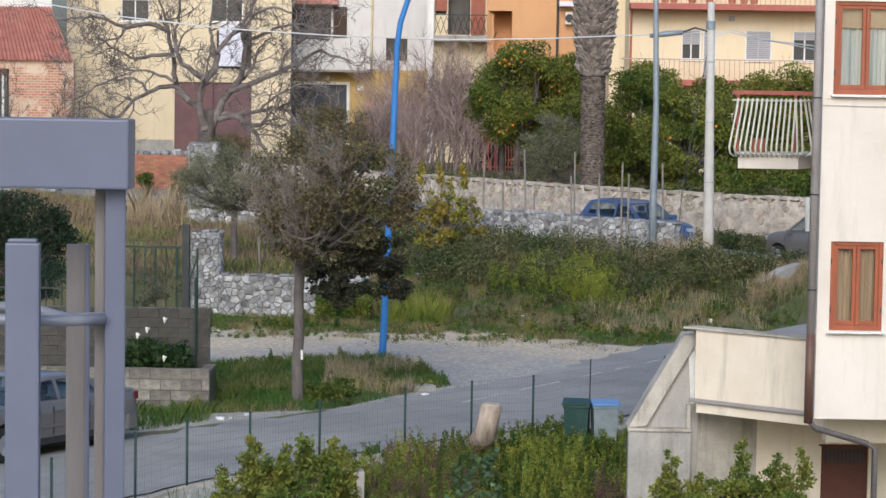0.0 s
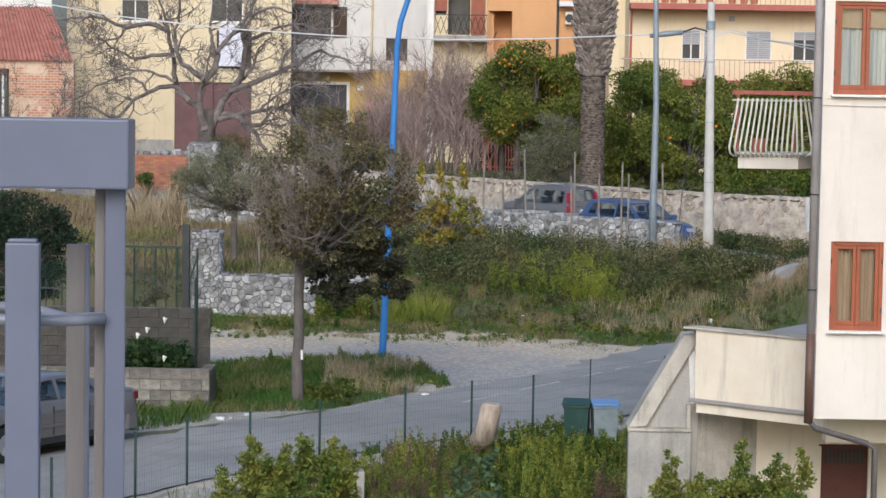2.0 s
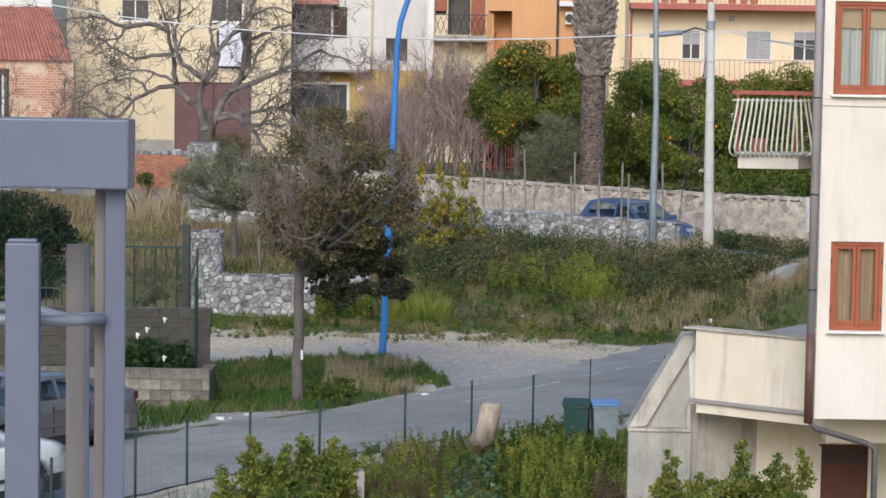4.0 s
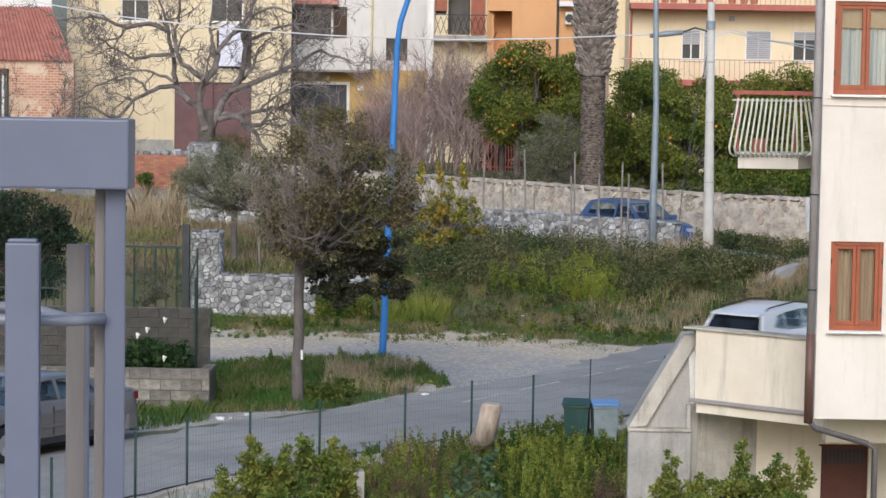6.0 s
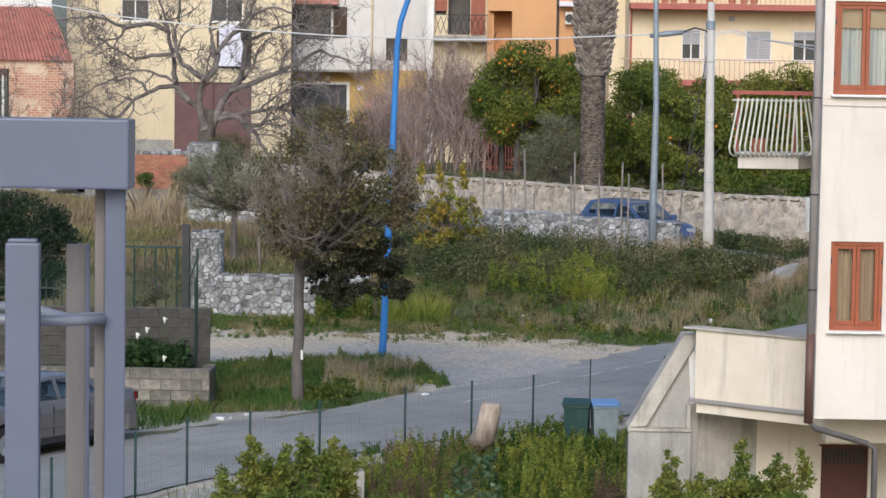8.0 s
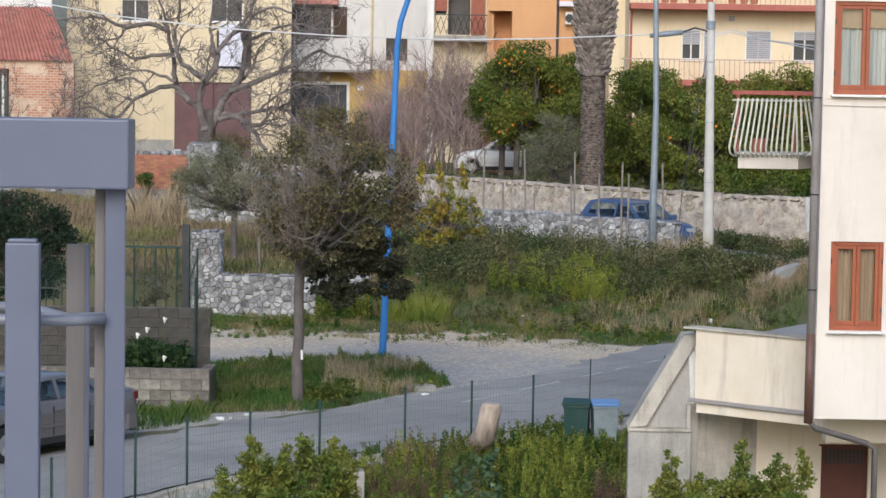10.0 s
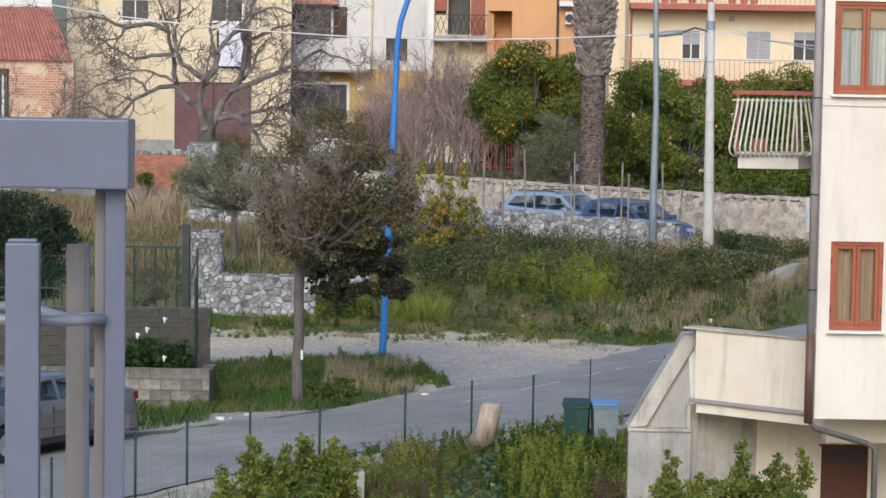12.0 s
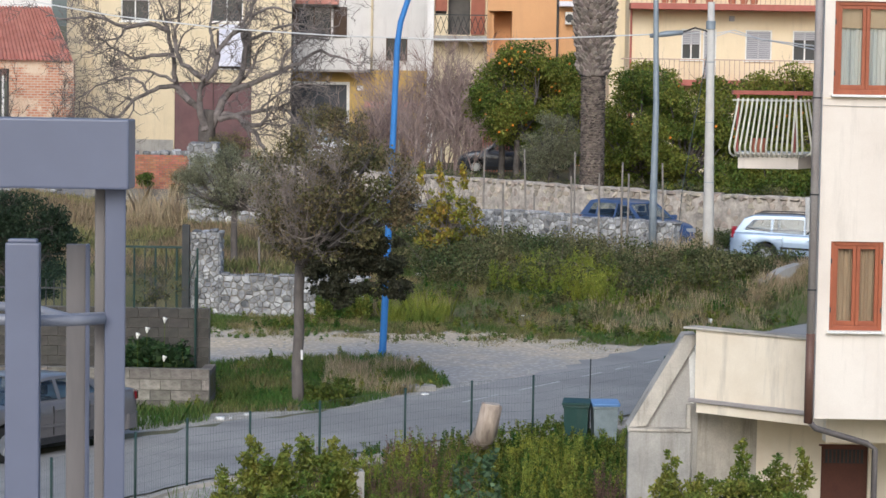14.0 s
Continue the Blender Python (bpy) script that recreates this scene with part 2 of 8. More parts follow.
leafmat("leaf_weed", (0.05, 0.13, 0.024), (0.27, 0.27, 0.05), 0.55, 0.03, 1.6)
leafmat("leaf_grey_green", (0.13, 0.2, 0.1), (0.09, 0.15, 0.07))
leafmat("grass_green", (0.082, 0.178, 0.034), (0.195, 0.215, 0.062), 0.4, 0.03, 0.5)
leafmat("grass_mixed", (0.17, 0.19, 0.06), (0.42, 0.34, 0.17), 0.4, 0.03, 0.45)
leafmat("grass_dry", (0.38, 0.29, 0.17), (0.28, 0.21, 0.13), 0.35, 0.015, 0.6)
leafmat("grass_straw", (0.64, 0.52, 0.34), (0.45, 0.35, 0.22), 0.35, 0.015, 0.9)
leafmat("grass_yellow", (0.38, 0.39, 0.06), (0.17, 0.24, 0.045), 0.35, 0.02, 0.9)
leafmat("stalk_red", (0.22, 0.13, 0.1), (0.16, 0.1, 0.07), 0.3, 0.015, 0.9)


def ground_material():
    m = mat("ground", (0.085, 0.095, 0.04), (0.17, 0.14, 0.08), 0.5, 0.95, 0.5, 18)
    n, l = m.node_tree.nodes, m.node_tree.links
    p = [x for x in n if x.type == "BSDF_PRINCIPLED"][0]
    old = p.inputs["Base Color"].links[0].from_socket
    a = n.new("ShaderNodeAttribute")
    a.attribute_name = "soil"
    co = n.new("ShaderNodeTexCoord")
    nz = n.new("ShaderNodeTexNoise")
    nz.inputs["Scale"].default_value, nz.inputs["Detail"].default_value = 0.9, 8
    nz.inputs["Roughness"].default_value = 0.7
    l.new(co.outputs["Object"], nz.inputs["Vector"])
    add = n.new("ShaderNodeMath")
    l.new(a.outputs["Fac"], add.inputs[0])
    l.new(nz.outputs["Fac"], add.inputs[1])
    mr = n.new("ShaderNodeMapRange")
    mr.inputs["From Min"].default_value, mr.inputs["From Max"].default_value = 0.92, 1.08
    l.new(add.outputs[0], mr.inputs["Value"])
    d1 = n.new("ShaderNodeTexNoise")
    d1.inputs["Scale"].default_value, d1.inputs["Detail"].default_value = 0.35, 9
    d1.inputs["Roughness"].default_value = 0.75
    l.new(co.outputs["Object"], d1.inputs["Vector"])
    dm = n.new("ShaderNodeMapRange")
    dm.inputs["From Min"].default_value, dm.inputs["From Max"].default_value = 0.4, 0.62
    l.new(d1.outputs["Fac"], dm.inputs["Value"])
    dirt = n.new("ShaderNodeMix")
    dirt.data_type = "RGBA"
    dirt.inputs[6].default_value, dirt.inputs[7].default_value = (0.44, 0.418, 0.388, 1), (0.64, 0.54, 0.395, 1)
    sep = n.new("ShaderNodeSeparateXYZ")
    l.new(co.outputs["Object"], sep.inputs[0])
    back = n.new("ShaderNodeMapRange")
    back.inputs["From Min"].default_value, back.inputs["From Max"].default_value = 52.0, 57.5
    back.inputs["To Min"].default_value, back.inputs["To Max"].default_value = -0.55, 0.55
    l.new(sep.outputs[1], back.inputs["Value"])
    mixed = n.new("ShaderNodeMath")
    mixed.use_clamp = True
    l.new(dm.outputs[0], mixed.inputs[0])
    l.new(back.outputs[0], mixed.inputs[1])
    l.new(mixed.outputs[0], dirt.inputs[0])
    mx = n.new("ShaderNodeMix")
    mx.data_type = "RGBA"
    l.new(mr.outputs[0], mx.inputs[0])
    l.new(old, mx.inputs[6])
    grit = n.new("ShaderNodeTexVoronoi")
    grit.inputs["Scale"].default_value = 7.0
    l.new(co.outputs["Object"], grit.inputs["Vector"])
    gm = n.new("ShaderNodeMapRange")
    gm.inputs["From Max"].default_value = 0.5
    gm.inputs["To Min"].default_value, gm.inputs["To Max"].default_value = 1.18, 0.76
    l.new(grit.outputs["Distance"], gm.inputs["Value"])
    gh = n.new("ShaderNodeHueSaturation")
    l.new(dirt.outputs[2], gh.inputs["Color"])
    l.new(gm.outputs[0], gh.inputs["Value"])
    l.new(gh.outputs[0], mx.inputs[7])
    l.new(mx.outputs[2], p.inputs["Base Color"])
    return m


M["ground"] = ground_material()


def worn_brick():
    """Old plaster with brick courses laid bare in patches."""
    m = mat("brick_wall", (0.58, 0.42, 0.3), (0.66, 0.56, 0.44), 1.1, 0.95, 0.5, 16, streaks=0.25)
    n, l = m.node_tree.nodes, m.node_tree.links
    p = [x for x in n if x.type == "BSDF_PRINCIPLED"][0]
    old = p.inputs["Base Color"].links[0].from_socket
    co = n.new("ShaderNodeTexCoord")
    mp = n.new("ShaderNodeMapping")
    mp.inputs["Rotation"].default_value = (math.pi / 2, 0, 0)
    l.new(co.outputs["Object"], mp.inputs[0])
    br = n.new("ShaderNodeTexBrick")
    br.inputs["Scale"].default_value = 1.0
    br.inputs["Brick Width"].default_value, br.inputs["Row Height"].default_value = 0.3, 0.12
    br.inputs["Mortar Size"].default_value = 0.018
    br.inputs["Color1"].default_value, br.inputs["Color2"].default_value = (0.42, 0.17, 0.1, 1), (0.52, 0.27, 0.17, 1)
    br.inputs["Mortar"].default_value = (0.5, 0.42, 0.34, 1)
    l.new(mp.outputs[0], br.inputs["Vector"])
    nz = n.new("ShaderNodeTexNoise")
    nz.inputs["Scale"].default_value, nz.inputs["Detail"].default_value = 0.7, 7
    nz.inputs["Roughness"].default_value = 0.65
    l.new(co.outputs["Object"], nz.inputs["Vector"])
    r = n.new("ShaderNodeMapRange")
    r.inputs["From Min"].default_value, r.inputs["From Max"].default_value = 0.5, 0.56
    l.new(nz.outputs["Fac"], r.inputs["Value"])
    mx = n.new("ShaderNodeMix")
    mx.data_type = "RGBA"
    l.new(r.outputs[0], mx.inputs[0])
    l.new(old, mx.inputs[6])
    l.new(br.outputs["Color"], mx.inputs[7])
    l.new(mx.outputs[2], p.inputs["Base Color"])
    return m


M["brick_wall"] = worn_brick()


def paint(name, c, metal=0.0, rough=0.35):
    M[name] = mat(name, c, tuple(x * 0.92 for x in c), 1.2, rough, 0.0, 40, metal=metal, coat=0.4, spec=0.5)


paint("paint_white", (0.75, 0.75, 0.75))
paint("paint_grey", (0.16, 0.15, 0.146), 0.3)
paint("paint_silver_blue", (0.36, 0.45, 0.58), 0.3)
paint("paint_blue", (0.065, 0.105, 0.22), 0.2)
paint("paint_taupe", (0.165, 0.155, 0.155), 0.35)
paint("paint_dark", (0.03, 0.035, 0.05), 0.2)


# ================= building helpers =================
def mesh_of(bm, name):
    me = bpy.data.meshes.new(name)
    bm.normal_update()
    bm.to_mesh(me)
    bm.free()
    return me


def part(name, bm, material, parent, label="", smooth=False, at=None):
    """A mesh object under its thing; bm is a bmesh or a mesh."""
    me = mesh_of(bm, name) if isinstance(bm, bmesh.types.BMesh) else bm
    if material and not me.materials:
        me.materials.append(M[material])
    if smooth:
        me.shade_smooth()
    ob = new(name, me)
    if parent:
        ob.parent = parent
    if at is not None:
        ob.matrix_basis = at
    if label:
        ob["label"] = label
    return ob


def thing(name, label, category, at=None, group="", kind=""):
    ob = new(name)
    ob.empty_display_size = 0.2
    if at is not None:
        ob.matrix_basis = at
    return tagged(ob, label, category, group, kind)


def solid(name, bm, material, label, category, at=None, group="", kind="", smooth=False):
    """A thing of one mesh."""
    return tagged(part(name, bm, material, None, "", smooth, at), label, category, group, kind)


def box(bm, x0, y0, z0, x1, y1, z1, bevel=0.0, m=None):
    r = bmesh.ops.create_cube(bm, size=1.0)
    vs = r["verts"]
    t = Matrix.Translation(((x0 + x1) / 2, (y0 + y1) / 2, (z0 + z1) / 2)) @ Matrix.Diagonal((x1 - x0, y1 - y0, z1 - z0, 1))
    bmesh.ops.transform(bm, matrix=(m @ t) if m else t, verts=vs)
    if bevel:
        es = list({e for v in vs for e in v.link_edges})
        bmesh.ops.bevel(bm, geom=es, offset=bevel, segments=2, affect="EDGES", profile=0.6)
    return bm


def boxm(x0, y0, z0, x1, y1, z1, bevel=0.0):
    return box(bmesh.new(), x0, y0, z0, x1, y1, z1, bevel)


def tube(bm, points, radii, seg=8, caps=True):
    """A tube through the points with a radius at each."""
    pts = [Vector(p) for p in points]
    if not hasattr(radii, "__len__"):
        radii = [radii] * len(pts)
    rings = []
    ref = None
    for i, p in enumerate(pts):
        d = (pts[min(i + 1, len(pts) - 1)] - pts[max(i - 1, 0)])
        d = d.normalized() if d.length > 1e-9 else Vector((0, 0, 1))
        if ref is None:
            ref = Vector((1, 0, 0)) if abs(d.x) < 0.8 else Vector((0, 1, 0))
        u = (ref - d * ref.dot(d)).normalized()
        v = d.cross(u)
        ref = u
        rings.append([bm.verts.new(p + (u * math.cos(a) + v * math.sin(a)) * radii[i])
                      for a in [2 * math.pi * k / seg for k in range(seg)]])
    for a, b in zip(rings, rings[1:]):
        for k in range(seg):
            bm.faces.new((a[k], a[(k + 1) % seg], b[(k + 1) % seg], b[k]))
    if caps:
        bm.faces.new(rings[0][::-1])
        bm.faces.new(rings[-1])
    return bm


def tubem(points, radii, seg=8):
    return tube(bmesh.new(), points, radii, seg)


def prism(bm, poly, axis, a, b):
    """A polygon of two coordinates pushed out along an axis from a to b."""
    def at(p, w):
        return {"x": (w, p[0], p[1]), "y": (p[0], w, p[1]), "z": (p[0], p[1], w)}[axis]
    lo = [bm.verts.new(at(p, a)) for p in poly]
    hi = [bm.verts.new(at(p, b)) for p in poly]
    n = len(poly)
    for i in range(n):
        bm.faces.new((lo[i], lo[(i + 1) % n], hi[(i + 1) % n], hi[i]))
    bm.faces.new(lo[::-1])
    bm.faces.new(hi)
    bmesh.ops.recalc_face_normals(bm, faces=bm.faces[:])
    return bm


def holed_wall(x0, x1, z0, z1, y0, y1, holes):
    """A wall along x with rectangular openings (x0, z0, x1, z1) through it."""
    bm = bmesh.new()
    xs = sorted({x0, x1, *[min(max(h[k], x0), x1) for h in holes for k in (0, 2)]})
    zs = sorted({z0, z1, *[min(max(h[k], z0), z1) for h in holes for k in (1, 3)]})
    for i in range(len(xs) - 1):
        run = None
        for j in range(len(zs) - 1):
            cx, cz = (xs[i] + xs[i + 1]) / 2, (zs[j] + zs[j + 1]) / 2
            hole = any(h[0] < cx < h[2] and h[1] < cz < h[3] for h in holes)
            if hole:
                if run is not None:
                    box(bm, xs[i], y0, run, xs[i + 1], y1, zs[j])
                run = None
            elif run is None:
                run = zs[j]
        if run is not None:
            box(bm, xs[i], y0, run, xs[i + 1], y1, zs[-1])
    bmesh.ops.remove_doubles(bm, verts=bm.verts[:], dist=0.0005)
    return bm


def smooth01(a, b, v):
    t = np.clip((v - a) / (b - a), 0, 1)
    return t * t * (3 - 2 * t)


# ================= the lie of the land =================
UPPER = np.array([(-40, 128), (-16, 99), (-7, 88), (0.2, 78.8), (4.0, 74.0), (7.0, 71.0), (9.6, 69.2), (12.4, 68.3), (16, 68), (24, 68), (60, 68)], float)
FENCE = np.array([(-16, 12), (-7.6, 28.5), (-5.7, 33.1), (-4.8, 35.6), (-3.2, 38.2), (-0.64, 41.2), (1.78, 43.5), (4.6, 46.2), (8.4, 51.0), (13, 58), (20, 63), (60, 70)], float)


def side(line, x, y):
    """Signed distance from a line of points, positive on its left."""
    x, y = np.asarray(x, float), np.asarray(y, float)
    best, sign = np.full(x.shape, 1e9), np.ones(x.shape)
    for (ax, ay), (bx, by) in zip(line[:-1], line[1:]):
        dx, dy = bx - ax, by - ay
        t = np.clip(((x - ax) * dx + (y - ay) * dy) / (dx * dx + dy * dy), 0, 1)
        d = np.hypot(x - ax - t * dx, y - ay - t * dy)
        s = np.sign(dx * (y - ay) - dy * (x - ax))
        sign = np.where(d < best, s, sign)
        best = np.minimum(d, best)
    return best * sign


def land(x, y):
    """Height of the ground."""
    x, y = np.asarray(x, float), np.asarray(y, float)
    low = np.clip((y - 47) * 0.022, 0, 0.5) + 0.25 * smooth01(8, 12, x) * smooth01(50, 60, y)
    f = side(FENCE, x, y)
    low = low - np.where(f < 0.0, smooth01(0.0, 1.0, -f) * 0.25 + smooth01(1, 14, -f) * 1.3, 0)
    d = side(UPPER, x, y)
    up = 1.8 - 0.38 * smooth01(3.5, 12.5, x)
    foot = np.interp(x, [-2, 2, 8, 10], [11.5, 11.5, 8.8, 6.8])
    bank = np.clip((d + foot) / (foot - 4.6), 0, 1) ** 0.85
    z = low * (1 - bank) + up * bank
    field = 1.3 + np.clip((y - 62) * 0.03, 0, 1.1)
    fm = smooth01(-1.4, -2.4, x) * smooth01(62.0, 62.5, y) * (1 - smooth01(-6.0, -4.4, d))
    z = z * (1 - fm) + np.maximum(z, field) * fm
    # earth heaped against the ramp wall
    z = z + 0.17 * np.exp(-((x - 9.1) ** 2 + (y - 62.75) ** 2) / 0.5) + 0.17 * np.exp(-((x - 10.3) ** 2 + (y - 63.9) ** 2) / 0.6)
    z = z + smooth01(3.8, 4.3, d) * 1.2 + np.clip((y - 135) * 0.03, 0, 30) * (d > 0)
    return z


def landz(x, y):
    return float(land(np.array([x]), np.array([y]))[0])


# ================= ground and roads =================
def quick_mesh(name, verts, faces):
    """verts: n x 3 array, faces: m x k array of corner numbers."""
    verts, faces = np.asarray(verts, np.float32), np.asarray(faces, np.int32)
    me = bpy.data.meshes.new(name)
    m, k = faces.shape
    me.vertices.add(len(verts))
    me.vertices.foreach_set("co", verts.ravel())
    me.loops.add(m * k)
    me.loops.foreach_set("vertex_index", faces.ravel())
    me.polygons.add(m)
    me.polygons.foreach_set("loop_start", np.arange(0, m * k, k, dtype=np.int32))
    me.update(calc_edges=True)
    return me


def grid_faces(rows, cols):
    i, j = np.meshgrid(np.arange(rows - 1), np.arange(cols - 1), indexing="ij")
    a = (i * cols + j).ravel()
    return np.stack([a, a + 1, a + cols + 1, a + cols], 1)


def smooth_line(line, step=0.5):
    """Rounds a line of points and samples it evenly."""
    pts = np.array(line, float)
    for _ in range(3):
        q = [pts[0]]
        for a, b in zip(pts[:-1], pts[1:]):
            q += [a * 0.75 + b * 0.25, a * 0.25 + b * 0.75]
        q.append(pts[-1])
        pts = np.array(q)
    s = np.concatenate([[0], np.cumsum(np.hypot(*np.diff(pts, axis=0).T))])
    u = np.arange(0, s[-1], step)
    return np.stack([np.interp(u, s, pts[:, k]) for k in range(pts.shape[1])], 1)


def normals2(p):
    d = np.gradient(p, axis=0)
    d /= np.hypot(d[:, 0], d[:, 1])[:, None]
    return np.stack([-d[:, 1], d[:, 0]], 1)


ISLAND = [(-5.4, 45.4), (-2.4, 46.3), (-0.6, 48.9), (0.25, 50.0), (-0.3, 52.2), (-1.5, 54.3), (-3.2, 54.0), (-5.2, 52.6), (-8, 52.0), (-8, 45)]


def inside(poly, x, y):
    """1 inside a polygon, softly falling to 0 over about a metre."""
    p = np.array(poly + [poly[0]], float)
    d = side(p, x, y)
    return smooth01(-0.35, 0.35, d)


def build_ground():
    xs = np.concatenate([np.linspace(-900, -26, 14), np.arange(-24, 30, 0.4), np.linspace(32, 900, 14)])
    ys = np.concatenate([np.linspace(-300, 6, 12), np.arange(8, 104, 0.4), np.linspace(106, 140, 18), np.linspace(160, 1500, 14)])
    X, Y = np.meshgrid(xs, ys)
    x, y = X.ravel(), Y.ravel()
    z = land(x, y)
    f, d = side(FENCE, x, y), side(UPPER, x, y)
    rough = np.array([noise.noise(Vector((a * 0.8, b * 0.8, 0))) for a, b in zip(x, y)])
    calm = (1 - smooth01(-1, 0.2, f) * (1 - smooth01(7, 9, f))) * (1 - smooth01(-4.6, -4, d) * (1 - smooth01(3.2, 3.6, d)))
    z = z + rough * 0.07 * np.clip(calm, 0, 1) * (np.abs(x) < 60)
    me = quick_mesh("ground", np.stack([x, y, z], 1), grid_faces(len(ys), len(xs)))
    edge = np.interp(x, [-7, 1, 3, 5, 6, 8.3, 9.9], [59.0, 59.3, 58.2, 57.2, 57.6, 59.2, 61]) + 0.4 * np.sin(x * 0.9)
    soil = smooth01(4.6, 5.4, f) * (1 - smooth01(edge - 1.6, edge + 1.4, y)) * (1 - inside(ISLAND, x, y))
    soil *= smooth01(-7.4, -5.6, x) * (1 - smooth01(6.0, 7.0, x))
    soil = np.maximum(soil, 0.75 * smooth01(-0.8, 0.0, f) * (1 - smooth01(0.3, 0.8, f)))
    soil = np.maximum(soil, 0.62 * smooth01(4.7, 5.0, f) * (1 - smooth01(5.6, 6.3, f)) * (1 - smooth01(6.5, 7.5, x)))
    at = me.attributes.new("soil", "FLOAT", "POINT")
    at.data.foreach_set("value", soil.astype(np.float32))
    me.shade_smooth()
    g = new("ground", me)
    me.materials.append(M["ground"])
    tagged(g, "grassy earth and pale trodden dirt rising in terraces", "ground", kind="structure")


build_ground()


def strip(name, line, inner, outer, material, label, lift=0.025, cols=14, wob=0.0):
    p = smooth_line(line, 0.5)
    nrm = normals2(p)
    rows = []
    for i, (q, n) in enumerate(zip(p, nrm)):
        o = outer(q[0], q[1]) if callable(outer) else outer
        o += wob * noise.noise(Vector((q[0] * 1.3, q[1] * 1.3, 3)))
        a = inner + 0.4 * wob * noise.noise(Vector((q[0] * 1.7, q[1] * 1.7, 9)))
        for w in np.linspace(a, o, cols):
            rows.append((q[0] + n[0] * w, q[1] + n[1] * w))
    r = np.array(rows)
    z = land(r[:, 0], r[:, 1]) + lift
    me = quick_mesh(name, np.column_stack([r, z]), grid_faces(len(p), cols))
    me.materials.append(M[material])
    me.shade_smooth()
    return tagged(new(name, me), label, "road", kind="structure")


strip("road", FENCE, 0.5, lambda x, y: float(np.interp(x, [-8, -3, 0, 2.5, 3.6, 6.5, 8.8, 10.8, 12.5, 14, 20], [4.7, 4.5, 4.6, 5.0, 5.3, 5.4, 5.7, 5.8, 4.9, 4.7, 5])), "asphalt",
      "worn grey asphalt road with ragged edges", 0.03, 16, 0.5)
strip("road_upper", UPPER, -3.9, 3.2, "asphalt", "narrow grey asphalt lane between stone walls", 0.03, 10, 0.3)
FAR_ROAD = np.array([(-5.7, 116), (-5.6, 108), (-5.2, 101), (-3.0, 96.0), (0.8, 94.5), (20, 94), (60, 93)], float)


def painted_dashes():
    a, b = np.array((1.70, 49.29, 0.06)[:2]), np.array((5.25, 54.34, 0.13)[:2])
    for i, (u, v) in enumerate(((-0.35, -0.13), (0.0, 0.27), (0.42, 0.56), (0.66, 0.77), (0.87, 1.0), (1.15, 1.3))):
        p, q = a + (b - a) * u, a + (b - a) * v
        n = np.array([-(q - p)[1], (q - p)[0]])
        n = n / np.hypot(*n) * 0.045
        bm = bmesh.new()
        vs = [bm.verts.new((c[0], c[1], landz(c[0], c[1]) + 0.036)) for c in (p - n, q - n, q + n, p + n)]
        bm.faces.new(vs)
        solid("lane_marking", bm, "road_paint", "worn white dash painted on the asphalt", "road marking", group="lane markings", kind="structure")


painted_dashes()


# ================= stone walls =================
def lump(seed):
    """One rough rounded stone about a metre across, to be scaled."""
    rng = random.Random(seed)
    bm = bmesh.new()
    bmesh.ops.create_cube(bm, size=1.0)
    bmesh.ops.subdivide_edges(bm, edges=bm.edges[:], cuts=1, use_grid_fill=True)
    o = Vector((rng.uniform(-9, 9), rng.uniform(-9, 9), rng.uniform(-9, 9)))
    for v in bm.verts:
        k = max(abs(c) for c in v.co)
        d = v.co.normalized()
        v.co = d * 0.5 * (0.42 + 0.58 * v.co.length / k) * (1 + 0.34 * noise.noise(d * 1.6 + o))
    me = mesh_of(bm, "stone")
    me.shade_smooth()
    return me


LUMPS = {}


def cell(p, others, lo, hi):
    """The polygon of a rectangle that lies nearer to p than to any of the others."""
    poly = [(lo[0], lo[1]), (hi[0], lo[1]), (hi[0], hi[1]), (lo[0], hi[1])]
    for q in others:
        mx, my, dx, dy = (p[0] + q[0]) / 2, (p[1] + q[1]) / 2, q[0] - p[0], q[1] - p[1]
        out = []
        for a, b in zip(poly, poly[1:] + poly[:1]):
            da, db = (a[0] - mx) * dx + (a[1] - my) * dy, (b[0] - mx) * dx + (b[1] - my) * dy
            if da <= 0:
                out.append(a)
            if da * db < 0:
                u = da / (da - db)
                out.append((a[0] + (b[0] - a[0]) * u, a[1] + (b[1] - a[1]) * u))
        poly = out
        if len(poly) < 3:
            break
    return poly


